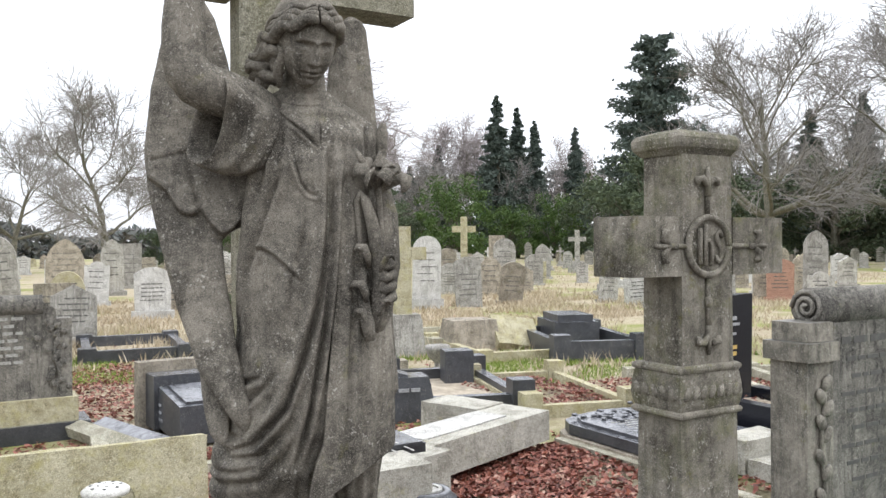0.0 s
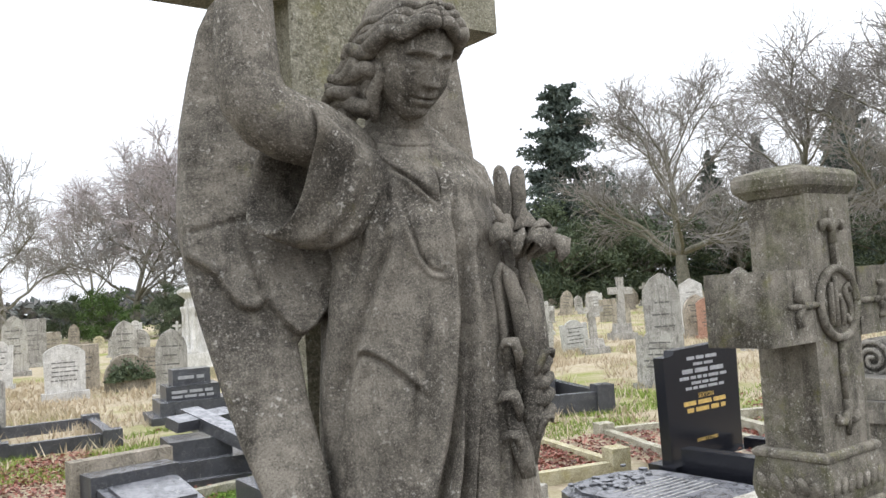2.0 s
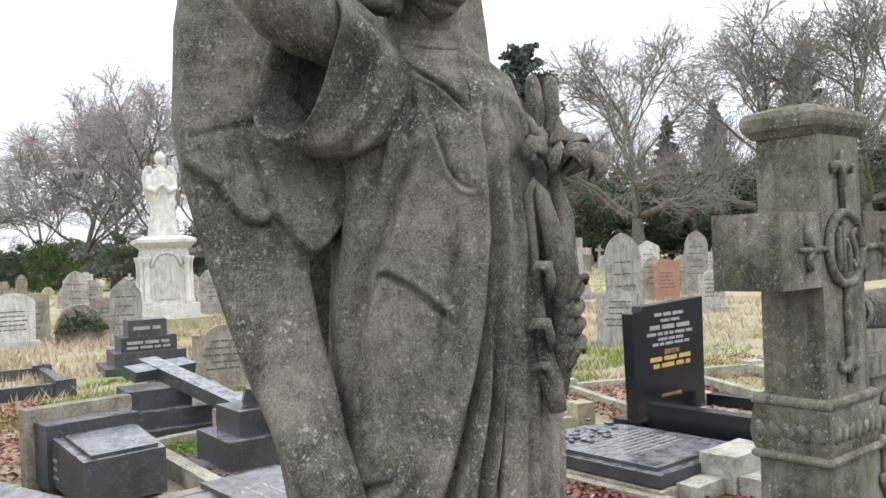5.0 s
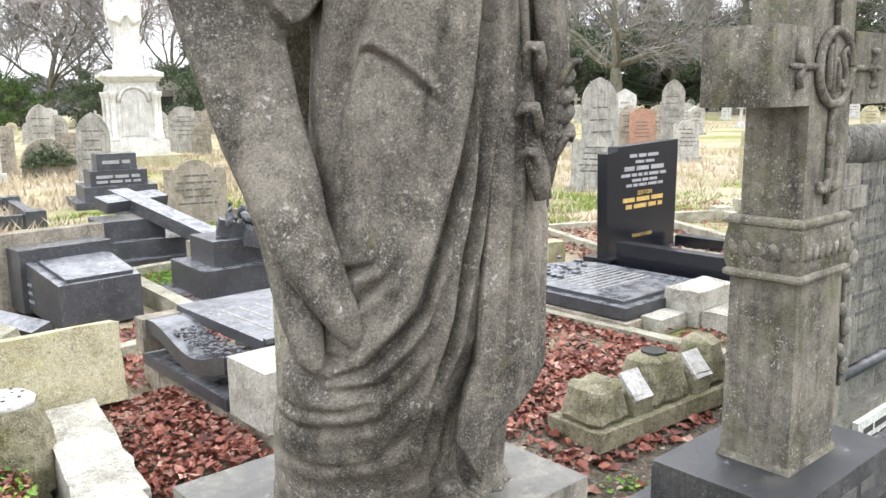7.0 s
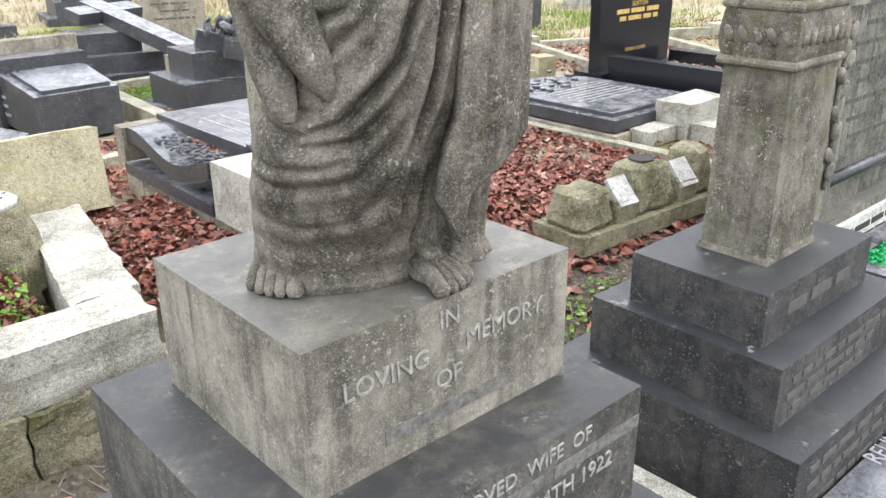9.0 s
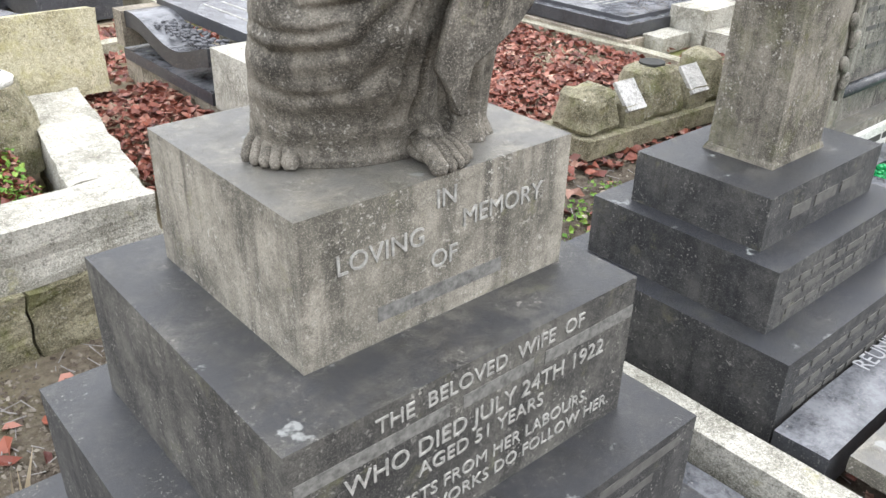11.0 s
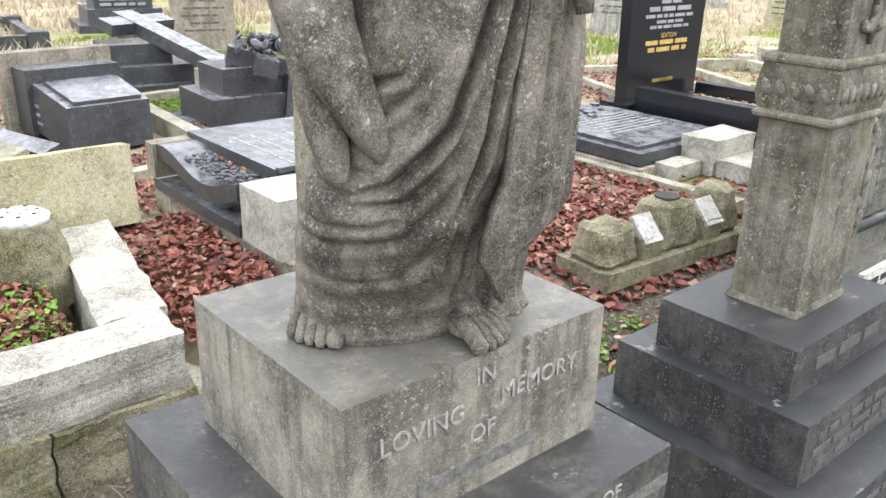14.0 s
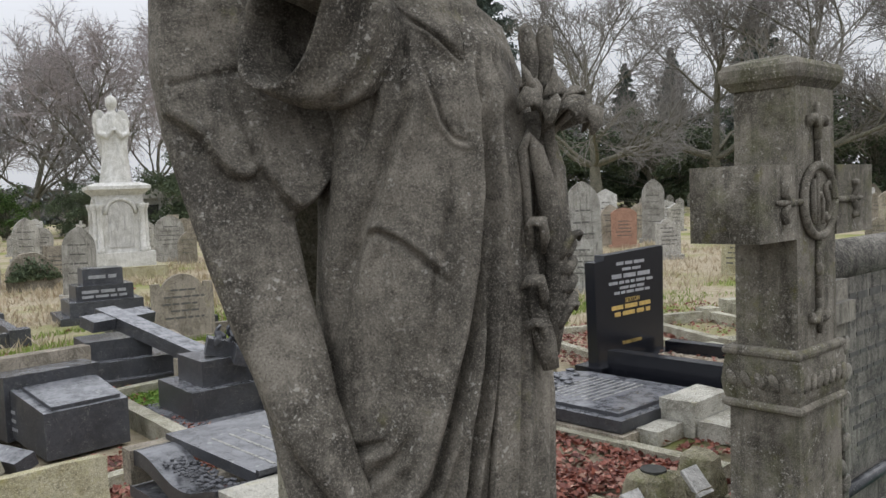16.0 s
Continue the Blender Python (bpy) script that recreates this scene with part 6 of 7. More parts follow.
def white_angel_monument():
    top = at_ground("white_angel_pedestal", 8.33, 21.92, "white marble pedestal with arched niches under a statue", "monument", -14)
    part("step", block(-0.95, 0.95, -0.95, 0.95, 0, 0.28), LIME, top, bevel=0.02)
    part("step", block(-0.72, 0.72, -0.72, 0.72, 0.28, 0.62), WHITE, top, bevel=0.02)
    part("die", block(-0.52, 0.52, -0.52, 0.52, 0.62, 1.98), WHITE, top, bevel=0.015)
    part("cornice", loft(bmesh.new(), [[(s * w, t * w, z) for s, t in ((-1, -1), (1, -1), (1, 1), (-1, 1))] for w, z in ((0.53, 1.98), (0.62, 2.06), (0.70, 2.12), (0.70, 2.2), (0.5, 2.28))]), WHITE, top)
    for turn in (0, 90, 180, 270):
        for x in (-0.47, 0.47):
            ob = part("column", turned(bmesh.new(), [(0.09, 0.62), (0.09, 0.70), (0.065, 0.74), (0.062, 1.62), (0.08, 1.66), (0.10, 1.74), (0.10, 1.78)], 16), WHITE, top, smooth=True)
            ob.matrix_basis = pose(0, 0, 0, 0, 0, turn) @ pose(x, -0.56, 0)
        arch = bmesh.new()
        tube(arch, [(0.34 * math.cos(radians(q)), -0.53, 1.55 + 0.34 * math.sin(radians(q))) for q in range(0, 181, 15)], 0.05, 8)
        ob = part("arch", arch, WHITE, top, smooth=True)
        ob.matrix_basis = pose(0, 0, 0, 0, 0, turn)
        part("panel", slab_of([(x, z + 0.75) for x, z in outline("round", 0.56, 1.08)], -0.545, -0.51), PALE, top).matrix_basis = pose(0, 0, 0, 0, 0, turn)
    bm = bmesh.new()
    loft(bm, [[(cx + rx * math.cos(t) * (1 + 0.07 * math.sin(6 * t + z * 3)), ry * math.sin(t) * (1 + 0.07 * math.sin(6 * t + z * 3)), z) for t in (2 * math.pi * q / 40 for q in range(40))] for rx, ry, cx, z in ((0.36, 0.33, 0, 0), (0.35, 0.32, 0, 0.1), (0.30, 0.27, 0.02, 0.5), (0.27, 0.24, 0.03, 0.9), (0.27, 0.22, 0.0, 1.25), (0.26, 0.18, 0, 1.5), (0.20, 0.15, 0, 1.66), (0.08, 0.08, 0, 1.74), (0.08, 0.08, 0, 1.80))])
    tube(bm, [(0, 0, 1.6), (0, -0.02, 1.85)], [0.11, 0.085], 12)
    ball(bm, (0, -0.03, 1.95), 0.14, 0.15, 0.18, 3)
    for s in (-1, 1):
        tube(bm, [(s * 0.25, 0, 1.55), (s * 0.31, -0.08, 1.2), (s * 0.16, -0.25, 1.12), (s * 0.02, -0.28, 1.3)], [0.09, 0.09, 0.07, 0.04], 12)
        loft(bm, [[(s * (xi + (xo - xi) * (0.5 + 0.5 * math.cos(t))), 0.2 + 0.05 * math.sin(t), z) for t in (2 * math.pi * q / 14 for q in range(14))] for xi, xo, z in ((0.10, 0.14, 0.45), (0.10, 0.30, 0.7), (0.06, 0.40, 1.2), (0.05, 0.44, 1.5), (0.12, 0.40, 1.68), (0.2, 0.32, 1.8))])
    ob = part("marble_statue", bm, WHITE, smooth=True)
    ob.matrix_world = pose(8.33, 21.92, 2.25, 0, 0, -14)
    mod = ob.modifiers.new("carved", "REMESH")
    mod.mode, mod.voxel_size, mod.use_smooth_shade = "VOXEL", 0.025, True
    tagged(ob, "white marble winged statue on a tall pedestal", "statue")


white_angel_monument()


def mausoleum():
    top = at_ground("small_mausoleum", 24.0, 57.0, "small pale stone mausoleum with pediment and columns", "mausoleum", -20)
    part("walls", block(-1.4, 1.4, -1.2, 1.2, 0, 2.3), PALE, top, bevel=0.02)
    part("roof", slab_of([(-1.7, 2.3), (1.7, 2.3), (1.7, 2.45), (0, 3.1), (-1.7, 2.45)], -1.6, 1.4), PALE, top)
    # a solid dark block painted as the shade inside the entrance
    part("doorway", block(-0.45, 0.45, -1.22, -1.1, 0.1, 1.9), DARK_LETTER_HOLE, top)
    for x in (-1.2, -0.6, 0.6, 1.2):
        part("column", turned(bmesh.new(), [(0.16, 0), (0.13, 0.1), (0.12, 2.15), (0.17, 2.3)], 16, (x, -1.45)), PALE, top, smooth=True)


mausoleum()
ob = part("ivy_clad_stone", roughen(slab_of([(x, z) for x, z in outline("round", 0.95, 0.85)], -0.15, 0.15), 0.04, 4, 2), BROWN)
ob.matrix_world = pose(5.83, 20.29, -0.05, 0, 0, -10)
tagged(ob, "weathered leaning stone half grown over with ivy", "headstone")


# ---- trees ----
class Bag:
    """Collects triangles and quads quickly for one mesh."""

    def __init__(self):
        self.v, self.f = [], []

    def limb(self, a, b, ra, rb, n=5):
        d = (b - a)
        side = d.orthogonal().normalized()
        up = d.normalized().cross(side)
        k = len(self.v)
        for p, r in ((a, ra), (b, rb)):
            for i in range(n):
                t = 2 * math.pi * i / n
                self.v.append(p + side * (math.cos(t) * r) + up * (math.sin(t) * r))
        for i in range(n):
            self.f.append((k + i, k + (i + 1) % n, k + n + (i + 1) % n, k + n + i))

    def leaf(self, c, size, rng, flat=0.0, bend=0.25):
        u = Vector((rng.gauss(0, 1), rng.gauss(0, 1), rng.gauss(0, 1) * (1 - flat))).normalized()
        w = Vector((rng.gauss(0, 1), rng.gauss(0, 1), rng.gauss(0, 1) * (1 - flat)))
        w = (w - u * w.dot(u)).normalized()
        n = u.cross(w) * size * bend
        k = len(self.v)
        self.v += [c - u * size, c - w * size * 0.55 + n, c + u * size, c + w * size * 0.55 + n]
        self.f += [(k, k + 1, k + 2), (k, k + 2, k + 3)]

    def curled_leaf(self, c, size, rng, flat):
        """A crumpled dead leaf: lobed sides turned up along a bent midrib."""
        a = rng.uniform(0, 6.283)
        u = Vector((math.cos(a), math.sin(a), rng.gauss(0, 0.35) * (1.4 - flat))).normalized()
        w = Vector((-math.sin(a), math.cos(a), rng.gauss(0, 0.35) * (1.4 - flat))).normalized()
        n = u.cross(w) * size
        curl, k = rng.uniform(-0.5, 0.9), len(self.v)
        self.v += [c - u * size + n * curl * 0.5, c - u * size * 0.35 + w * size * rng.uniform(0.3, 0.6) + n * rng.uniform(0, 0.6), c + u * size * 0.3 + w * size * rng.uniform(0.4, 0.75) + n * rng.uniform(0, 0.7),
                   c + u * size + n * curl, c + u * size * 0.35 - w * size * rng.uniform(0.4, 0.75) + n * rng.uniform(0, 0.7), c - u * size * 0.3 - w * size * rng.uniform(0.3, 0.6) + n * rng.uniform(0, 0.6), c]
        self.f += [(k + i, k + (i + 1) % 6, k + 6) for i in range(6)]

    def mesh(self, name, mat, parent=None, label="", smooth=False):
        return from_lists(name, [tuple(p) for p in self.v], self.f, mat, parent, label, smooth)


def bare_tree(seed, height, wide, label, twig_mat, droop=0.0, fork=0.26, r0=0.36, lean=0.0, limbs=11):
    """A leafless tree: tapered trunk, curving limbs that reach a rounded crown, branches and fine twigs."""
    rng = random.Random(seed)
    top = empty("bare_tree", pose(0, 0, 0), label, "tree", "bare trees")
    wood, twig = Bag(), Bag()

    def bough(bag, p, d, length, r, steps, sides, rise, wander, n):
        """One curving shoot; returns its places, directions and girths."""
        got = []
        for s in range(steps):
            q = p + d * (length / steps)
            r2 = r * (1 - 0.62 / steps)
            bag.limb(p, q, r, r2, n)
            p, r = q, r2
            d = (d + Vector((rng.gauss(0, wander), rng.gauss(0, wander), rng.gauss(0, wander) + rise))).normalized()
            got.append((p, d, r, (s + 1) / steps))
        return got

    def off(d, spread):
        side = Vector((rng.gauss(0, 1), rng.gauss(0, 1), rng.gauss(0, 1)))
        side = (side - d * side.dot(d)).normalized()
        return (d + side * spread).normalized()

    stem = bough(wood, Vector((0, 0, -0.3)), Vector((lean, 0, 1)).normalized(), height * fork + 0.3, r0 * 1.25, 4, 0, 0.0, 0.05, 9)
    p0, d0, rt, _ = stem[-1]
    leader = bough(wood, p0, d0, height * 0.42, rt * 0.8, 6, 0, 0.06, 0.16, 7)
    turn = rng.uniform(0, 6.28)
    for i in range(limbs):
        k = i / (limbs - 1)
        p, _, r, _ = leader[int(k * 4.99)] if k > 0.35 else (p0, d0, rt, 0)
        a = turn + 2.4 * i + rng.gauss(0, 0.25)
        up = 0.35 + 1.5 * k ** 1.3 + rng.gauss(0, 0.12)
        d = Vector((math.cos(a) * wide, math.sin(a) * wide, up)).normalized()
        reach = height * (0.46 - 0.12 * k) * rng.uniform(0.85, 1.12)
        for q, dq, rq, f in bough(wood, p, d, reach, r * rng.uniform(0.42, 0.6), 8, 0, 0.05, 0.17, 6):
            if f < 0.3:
                continue
            for _ in range(2):
                for w, dw, rw, g in bough(wood, q, off(dq, rng.uniform(0.55, 1.1)), reach * rng.uniform(0.26, 0.46) * (1.15 - 0.5 * f), max(0.028, rq * 0.5), 5, 0, 0.03 - 0.6 * droop, 0.19, 4):
                    if g < 0.3:
                        continue
                    for _ in range(2):
                        ln = height * rng.uniform(0.055, 0.105)
                        for v, dv, rv, e in bough(twig, w, off(dw, rng.uniform(0.5, 1.1)), ln, 0.022, 2, 0, 0.03 - droop, 0.22, 3):
                            for _ in range(2):
                                dd = (off(dv, rng.uniform(0.5, 1.0)) - Vector((0, 0, droop))).normalized()
                                twig.limb(v, v + dd * ln * rng.uniform(0.35, 0.7), 0.013, 0.006, 3)
    wood.mesh("trunk", BARK, top, smooth=True)
    twig.mesh("crown", twig_mat, top, "bare grey twigs")
    return top


def conifer(seed, height, width, mat, label, cedar=False, n=20000, name="conifer_tree"):
    rng = random.Random(seed)
    top = empty(name, pose(0, 0, 0), label, "tree", "evergreen trees")
    wood, crown = Bag(), Bag()
    p = Vector((0, 0, -0.3))
    for i in range(8):
        q = p + Vector((rng.gauss(0, 0.05), rng.gauss(0, 0.05), height / 8))
        wood.limb(p, q, 0.38 * (1 - i / 8.5), 0.38 * (1 - (i + 1) / 8.5), 7)
        p = q
    whorls = 30 if cedar else 40
    per = n // (whorls * 7)
    for i in range(whorls):
        k = (i + rng.uniform(-0.3, 0.3)) / whorls
        z = height * (0.10 + 0.90 * k)
        reach = width * ((1 - k) ** 0.75 if not cedar else (0.55 + 0.55 * math.sin(k * 2.9 + 0.3)) * rng.uniform(0.55, 1.15) * (1.0 if k < 0.85 else 0.6))
        for b in range(7):
            a = rng.uniform(0, 6.283)
            ln = reach * rng.uniform(0.55, 1.1)
            rise = 0.10 if cedar else -0.25
            d = Vector((math.cos(a), math.sin(a), rise))
            c0 = Vector((0, 0, z + rng.gauss(0, 0.35)))
            wood.limb(c0, c0 + d * ln * 0.8, 0.06, 0.015, 3)
            for _ in range(per):
                u = rng.uniform(0.2, 1.0)
                c = c0 + d * ln * u + Vector((rng.gauss(0, 0.10), rng.gauss(0, 0.10), rng.gauss(0, 0.07))) * ln * (0.9 if cedar else 1.0)
                crown.leaf(c, rng.uniform(0.12, 0.30), rng, 0.25, 0.4)
    wood.mesh("trunk", BARK, top)
    crown.mesh("crown", mat, top)
    return top


def evergreen_bush(seed, height, width, mat, label, n=9000, name="evergreen_tree", low=0.06):
    """A broad evergreen: a trunk, limbs and a crown of many leaf clumps with gaps."""
    rng = random.Random(seed)
    top = empty(name, pose(0, 0, 0), label, "tree", "evergreen trees")
    wood, crown = Bag(), Bag()
    wood.limb(Vector((0, 0, -0.3)), Vector((0, 0, height * 0.5)), 0.35, 0.2, 7)
    for _ in range(46):
        a, k = rng.uniform(0, 6.283), rng.random()
        rr = width * math.sqrt(rng.random()) * (0.55 + 0.6 * math.sin(math.pi * (0.2 + 0.75 * k)))
        c = Vector((math.cos(a) * rr, math.sin(a) * rr, height * (low + (0.92 - low) * k)))
        wood.limb(Vector((0, 0, c.z * 0.5)), c, 0.07, 0.02, 3)
        s = width * rng.uniform(0.16, 0.34)
        for _ in range(n // 46):
            crown.leaf(c + Vector((rng.gauss(0, 0.5), rng.gauss(0, 0.5), rng.gauss(0, 0.36))) * s, rng.uniform(0.08, 0.20), rng, 0.1, 0.4)
    wood.mesh("trunk", BARK, top)
    crown.mesh("crown", mat, top)
    return top


def put_tree(proto, first, heading, dist, turn, s=1.0, sz=None):
    """Set a tree by its bearing (degrees east of the row's y axis) and distance from the monument."""
    x, y = 0.7 + dist * math.sin(radians(heading)), 1.7 + dist * math.cos(radians(heading))
    m = pose(x, y, ground_height(x, y) - 0.1, 0, 0, turn) @ Matrix.Diagonal((s, s, sz or s, 1))
    if first:
        proto.matrix_basis = m
        return proto
    return copy_thing(proto, m)


def plant_trees():
    plane = bare_tree(21, 13.5, 1.25, "large bare spreading tree with mossy grey-green trunk", TWIG, 0.0, 0.20, 0.42, 0.05, 13)
    limes = bare_tree(33, 11.5, 1.0, "bare rounded tree with many fine branches", TWIG, 0.0, 0.18, 0.30)
    birch = bare_tree(47, 12.5, 0.55, "tall bare birch with drooping reddish twigs", TWIG_RED, 0.16, 0.24, 0.20)
    put_tree(plane, True, 53.0, 56, 40, 1.25), put_tree(plane, False, 60.5, 62, 200, 1.1), put_tree(plane, False, 67, 58, 110, 1.1), put_tree(plane, False, 50, 84, 290, 0.9), put_tree(plane, False, 74, 60, 10, 1.0)
    put_tree(limes, True, 8.5, 56, 0, 1.15), put_tree(limes, False, 3.0, 78, 90, 1.0), put_tree(limes, False, 16, 62, 160, 1.1), put_tree(limes, False, -2, 85, 220, 0.9), put_tree(limes, False, 35, 96, 20, 0.95), put_tree(limes, False, 47.5, 92, 70, 1.0), put_tree(limes, False, -10, 70, 60, 1.0), put_tree(limes, False, 29, 92, 130, 0.95), put_tree(limes, False, 57, 78, 60, 1.1)
    put_tree(birch, True, 20.5, 58, 0, 1.15), put_tree(birch, False, 23.5, 64, 130, 1.1), put_tree(birch, False, 26.5, 90, 60, 1.0), put_tree(birch, False, 31, 100, 200, 1.2), put_tree(birch, False, 13.5, 80, 300, 1.0), put_tree(birch, False, 40, 104, 20, 1.0), put_tree(birch, False, 33.2, 100, 240, 1.1), put_tree(birch, False, 18, 66, 20, 1.0)
    fir = conifer(5, 17, 3.4, CONIFER, "dark pointed conifer in the far wood")
    for i, (hd, d, s, sz) in enumerate(((34.6, 92, 1.0, 1.08), (36.0, 95, 0.85, 0.95), (37.2, 97, 0.8, 0.88), (40.0, 100, 0.75, 0.85), (30.5, 100, 0.8, 0.75), (55, 88, 1.0, 0.8), (58, 92, 1.0, 0.9), (63, 84, 1.0, 1.0), (46.5, 96, 1.0, 0.85), (28.5, 98, 0.8, 0.6))):
        put_tree(fir, i == 0, hd, d, i * 67, s, sz)
    cedar = conifer(9, 19, 4.6, CONIFER, "tall dark cedar with layered uneven crown", True, 26000)
    put_tree(cedar, True, 45.5, 76, 0, 1.0, 1.06), put_tree(cedar, False, 63.5, 98, 140, 1.0, 0.95), put_tree(cedar, False, 74, 90, 40, 1.0, 0.9)
    yew = evergreen_bush(3, 8.5, 4.2, YEW, "dark broad yew tree with drooping foliage")
    for i, (hd, d, s, sz) in enumerate(((45.0, 68, 1.15, 1.15), (48.0, 74, 1.1, 1.0), (42.5, 84, 1.0, 0.9), (26.5, 84, 0.9, 0.7), (56.5, 76, 1.1, 0.95), (60.0, 78, 1.1, 0.9), (19.0, 56, 0.40, 0.42), (25.5, 58, 0.6, 0.62), (12.5, 66, 0.45, 0.40), (66, 70, 1.1, 1.0), (70, 72, 1.1, 1.0), (50.5, 80, 1.2, 0.9))):
        put_tree(yew, i == 0, hd, d, i * 51, s, sz)
    holly = evergreen_bush(7, 8.0, 3.6, HOLLY, "bright green rounded evergreen tree", 9000)
    for i, (hd, d, s, sz) in enumerate(((31.8, 80, 1.0, 1.05), (14.5, 58, 0.5, 0.42), (35.5, 88, 0.8, 0.7), (38.5, 90, 0.8, 0.85))):
        put_tree(holly, i == 0, hd, d, i * 77, s, sz)
    # the far edge of the wood, its haze painted into the leaf colour
    rng = random.Random(12)
    wood = Bag()
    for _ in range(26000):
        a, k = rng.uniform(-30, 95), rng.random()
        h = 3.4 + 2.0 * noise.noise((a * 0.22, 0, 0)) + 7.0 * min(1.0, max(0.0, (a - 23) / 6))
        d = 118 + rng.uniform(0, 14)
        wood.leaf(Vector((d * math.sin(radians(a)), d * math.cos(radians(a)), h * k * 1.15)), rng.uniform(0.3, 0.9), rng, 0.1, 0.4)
    tagged(wood.mesh("far_wood", HAZE_WOOD), "far edge of the wood behind the cemetery, leaves painted haze-grey", "woodland", kind="stuff")
    ivy = Bag()
    for _ in range(900):
        a = rng.uniform(0, 3.14)
        r = rng.uniform(0.25, 0.52)
        ivy.leaf(Vector((5.83 + r * math.cos(a), 20.1 + rng.uniform(-0.12, 0.1), 0.25 + 0.62 * r * math.sin(a) * 1.6 * rng.random())), rng.uniform(0.03, 0.06), rng)
    tagged(ivy.mesh("ivy", YEW), "dark ivy over a weathered stone", "ivy", kind="stuff")


plant_trees()


# ---- leaf litter, grass, weeds ----
def litter(name, spots, seed, mat, size, label, category, lift=0.02, flat=0.72):
    """spots: x0, x1, y0, y1, how many, height above the ground."""
    rng = random.Random(seed)
    bag = Bag()
    for x0, x1, y0, y1, n, up in spots:
        for _ in range(int(n * 1.5)):
            x, y = rng.uniform(x0, x1), rng.uniform(y0, y1)
            if noise.noise((x * 2.3, y * 2.3, seed)) < -0.28 and rng.random() < 0.7:
                continue
            bag.curled_leaf(Vector((x, y, ground_height(x, y) + up + rng.uniform(0, lift))), rng.uniform(*size), rng, flat)
    return tagged(bag.mesh(name, mat), label, category, kind="stuff")


litter("fallen_leaves", [(2.5, 4.8, 4.25, 5.95, 6000, 0.015), (1.78, 2.22, 4.0, 5.65, 1300, 0.10), (0.2, 1.36, 4.5, 5.1, 900, 0.30), (2.0, 3.0, 6.0, 7.2, 700, 0.01), (3.0, 3.4, 6.0, 9.0, 500, 0.01), (2.3, 4.4, 6.0, 7.3, 900, 0.01),
                         (1.7, 3.2, 8.6, 12.6, 2200, 0.01), (5.45, 6.5, 6.8, 8.6, 1100, 0.05), (6.6, 8.6, 5.6, 8.0, 1500, 0.02), (4.9, 6.3, 3.5, 4.6, 500, 0.01), (2.2, 2.6, 3.2, 4.3, 60, 0.01), (4.95, 6.0, 4.55, 6.3, 120, 0.01),
                         (2.5, 3.4, 1.4, 2.3, 130, 0.02), (6.1, 6.9, 4.3, 5.8, 60, 0.2), (8.0, 11.0, 5.0, 8.0, 700, 0.02), (0.6, 1.7, 6.2, 8.2, 500, 0.01), (3.2, 4.2, 8.9, 9.6, 200, 0.01)], 1, FALLEN, (0.014, 0.036), "damp red-brown fallen leaves over graves and earth", "leaves")
litter("scattered_leaves", [(2.0, 4.8, 2.8, 4.3, 260, 0.0), (0.2, 1.2, 2.4, 4.1, 110, 0.0), (2.6, 4.9, 3.8, 4.3, 350, 0.0), (2, 12, 8, 20, 260, 0.0)], 2, FALLEN, (0.02, 0.045), "a few fallen leaves on bare earth", "leaves")


def blades(name, spots, seed, mat, height, label, category, width=0.006):
    rng = random.Random(seed)
    bag = Bag()
    for x0, x1, y0, y1, n in spots:
        for _ in range(n):
            x, y = rng.uniform(x0, x1), rng.uniform(y0, y1)
            if noise.noise((x * 0.9, y * 0.9, seed)) < -0.15:
                continue
            z = ground_height(x, y)
            h, a = rng.uniform(*height), rng.uniform(0, 6.283)
            lean = Vector((rng.gauss(0, 0.45), rng.gauss(0, 0.45), 1)) * h
            w = Vector((math.cos(a), math.sin(a), 0)) * width * (1 + 0.04 * y)
            k = len(bag.v)
            p = Vector((x, y, z - 0.01))
            bag.v += [p - w, p + w, p + lean]
            bag.f.append((k, k + 1, k + 2))
    return tagged(bag.mesh(name, mat), label, category, kind="stuff")


blades("dry_grass", [(2, 18, 14, 26, 22000), (6, 22, 8, 20, 16000), (-2, 4, 12, 24, 9000), (0.35, 0.95, 2.6, 3.6, 350), (10, 40, 20, 45, 14000)], 5, STRAW, (0.05, 0.20), "pale dry winter grass between the graves", "grass", 0.010)
blades("green_grass", [(1.5, 6.5, 10.5, 13.5, 16000), (6.5, 10.5, 8.2, 10.6, 9000), (3.0, 5.0, 8.2, 9.2, 4000), (4, 9, 9, 12, 7000), (9, 16, 6, 9, 6000), (0, 2.0, 12, 14, 3000)], 6, GRASS, (0.03, 0.09), "short green grass along the rows of graves", "grass", 0.006)
litter("weeds", [(2.25, 2.6, 2.95, 3.7, 330, 0.005), (2.6, 3.4, 3.3, 3.75, 260, 0.005), (0.6, 1.1, 3.0, 3.5, 160, 0.005), (0.7, 1.36, 4.5, 5.0, 300, 0.31), (3.05, 3.8, 8.35, 8.85, 1500, 0.01)], 8, WEED, (0.008, 0.02), "small green weeds on bare earth", "weeds", 0.03, 0.3)


def pebbles_and_crumbs():
    rng = random.Random(14)
    bag = bmesh.new()
    for _ in range(420):
        x, y = rng.choice(((rng.uniform(0.3, 1.2), rng.uniform(2.6, 3.58)), (rng.uniform(2.1, 4.6), rng.uniform(2.7, 4.2))))
        s = rng.uniform(0.006, 0.022)
        ball(bag, (x, y, ground_height(x, y) + s * 0.3), s, s * rng.uniform(0.6, 1), s * 0.6, 1)
    tagged(part("loose_pebbles", bag, PEBBLE), "loose pebbles and stone crumbs on bare earth", "pebbles", kind="stuff")


pebbles_and_crumbs()


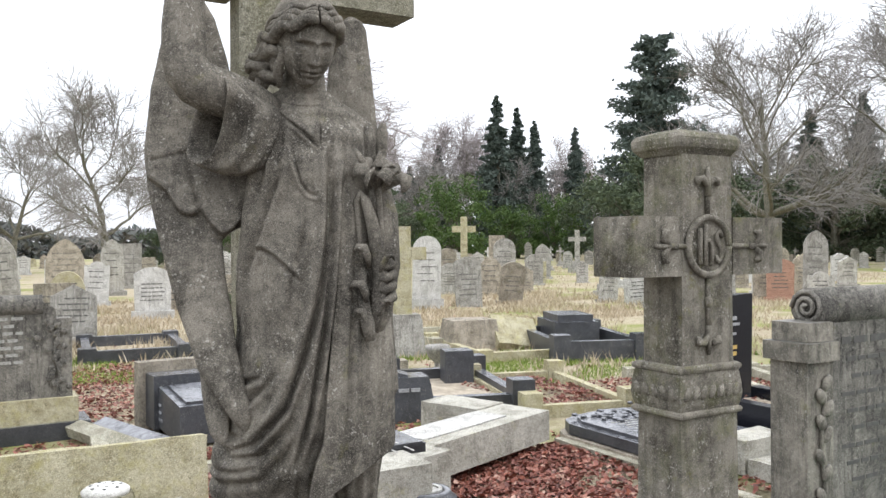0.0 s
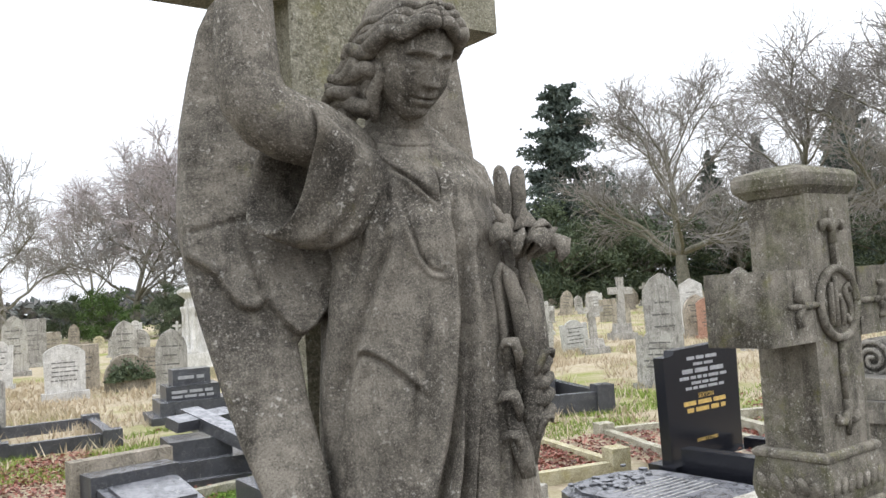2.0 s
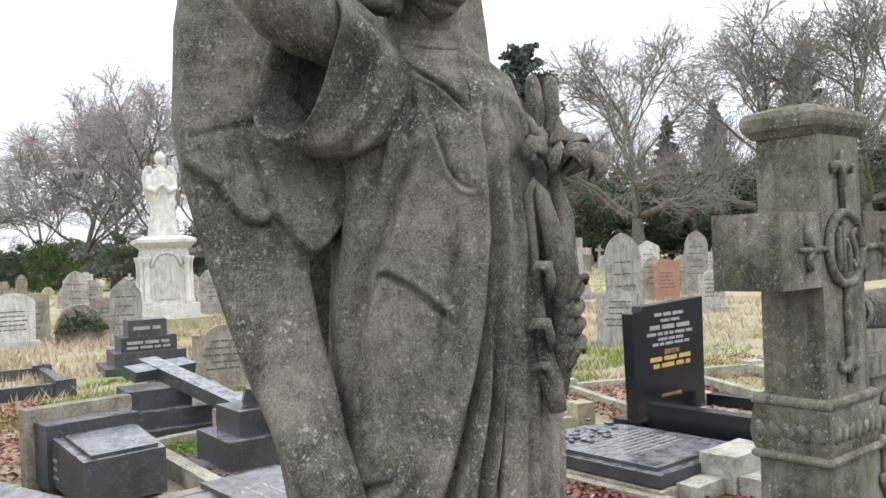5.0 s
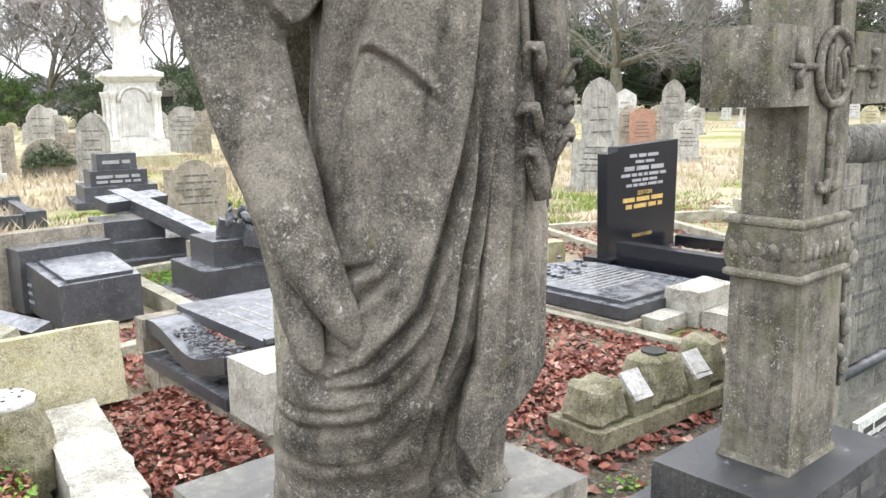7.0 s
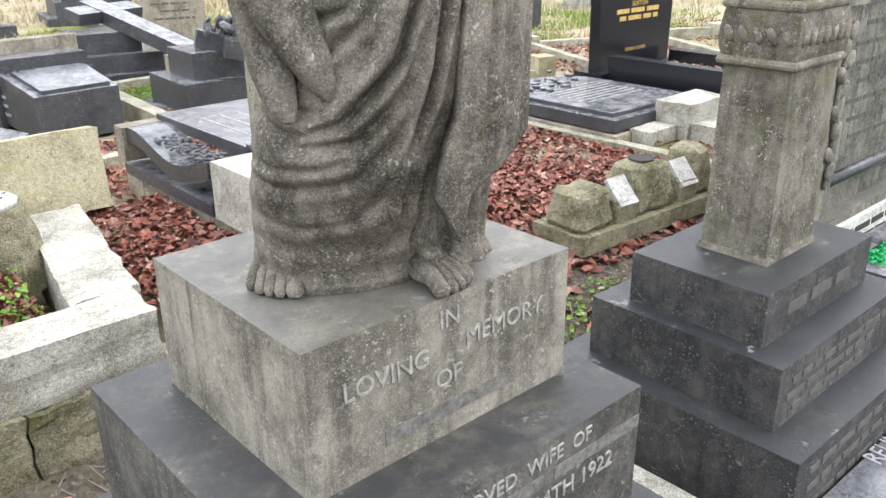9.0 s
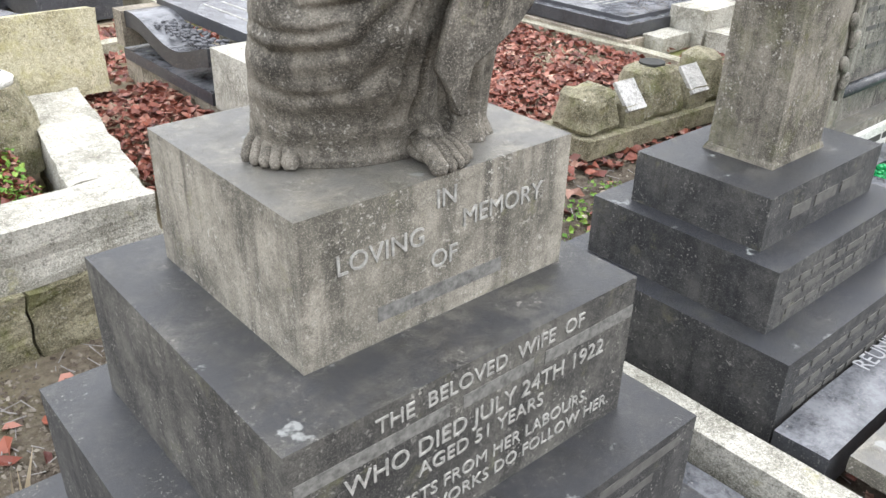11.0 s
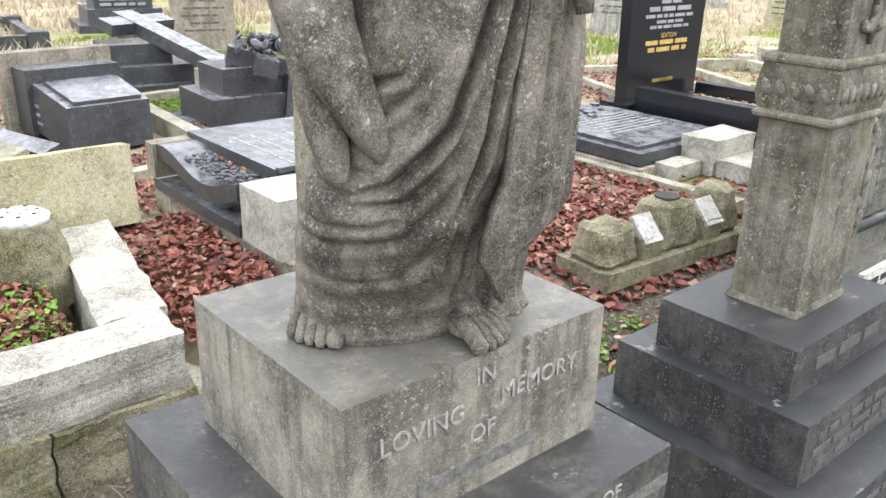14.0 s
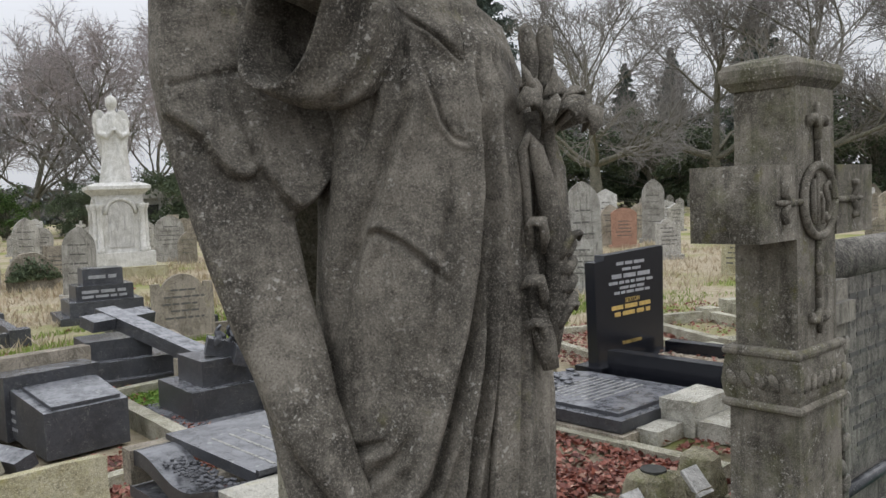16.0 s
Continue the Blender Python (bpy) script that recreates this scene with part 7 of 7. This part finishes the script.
def earth_crumbs():
    """Crumbled earth, grit and twig ends that lie all over the bare ground."""
    rng = random.Random(19)
    bag, ends = Bag(), Bag()
    spots = ((0.1, 1.05, 2.3, 4.2, 5200), (2.0, 4.9, 2.95, 4.35, 7000), (0.9, 2.2, 3.45, 4.2, 1800), (2.45, 3.6, 1.3, 2.3, 900))
    for x0, x1, y0, y1, n in spots:
        for _ in range(n):
            x, y, r = rng.uniform(x0, x1), rng.uniform(y0, y1), rng.uniform(0.003, 0.010) * rng.uniform(0.7, 1.5)
            c = Vector((x, y, ground_height(x, y) + 0.2 * r))
            k, a = len(bag.v), rng.uniform(0, 6.28)
            ring = [c + Vector((math.cos(a + 1.57 * i), math.sin(a + 1.57 * i), 0)) * r * rng.uniform(0.6, 1.2) for i in range(4)]
            bag.v += ring + [c + Vector((rng.gauss(0, 0.3) * r, rng.gauss(0, 0.3) * r, r * rng.uniform(0.5, 1.0)))]
            bag.f += [(k + i, k + (i + 1) % 4, k + 4) for i in range(4)]
        for _ in range(n // 12):
            x, y, a = rng.uniform(x0, x1), rng.uniform(y0, y1), rng.uniform(0, 6.28)
            p = Vector((x, y, ground_height(x, y) + 0.006))
            ends.limb(p, p + Vector((math.cos(a), math.sin(a), rng.uniform(-0.05, 0.12))) * rng.uniform(0.02, 0.09), 0.0022, 0.0012, 4)
    tagged(bag.mesh("earth_crumbs", CRUMB), "crumbled dark earth and grit on bare ground", "earth", kind="stuff")
    tagged(ends.mesh("twig_ends", TWIG), "small broken twigs scattered on bare earth", "twigs", kind="stuff")


earth_crumbs()


def spring_shoots():
    rng = random.Random(15)
    bag = Bag()
    for _ in range(140):
        x, y = rng.gauss(1.17, 0.10), rng.gauss(4.72, 0.12)
        p, d = Vector((x, y, 0.04)), Vector((rng.gauss(0, 0.25), rng.gauss(0, 0.25), 1)).normalized()
        bag.limb(p, p + d * rng.uniform(0.05, 0.12), 0.005, 0.0015, 4)
    tagged(bag.mesh("bulb_shoots", WEED), "green bulb shoots among dead leaves in a walled grave", "plants", kind="stuff")


spring_shoots()
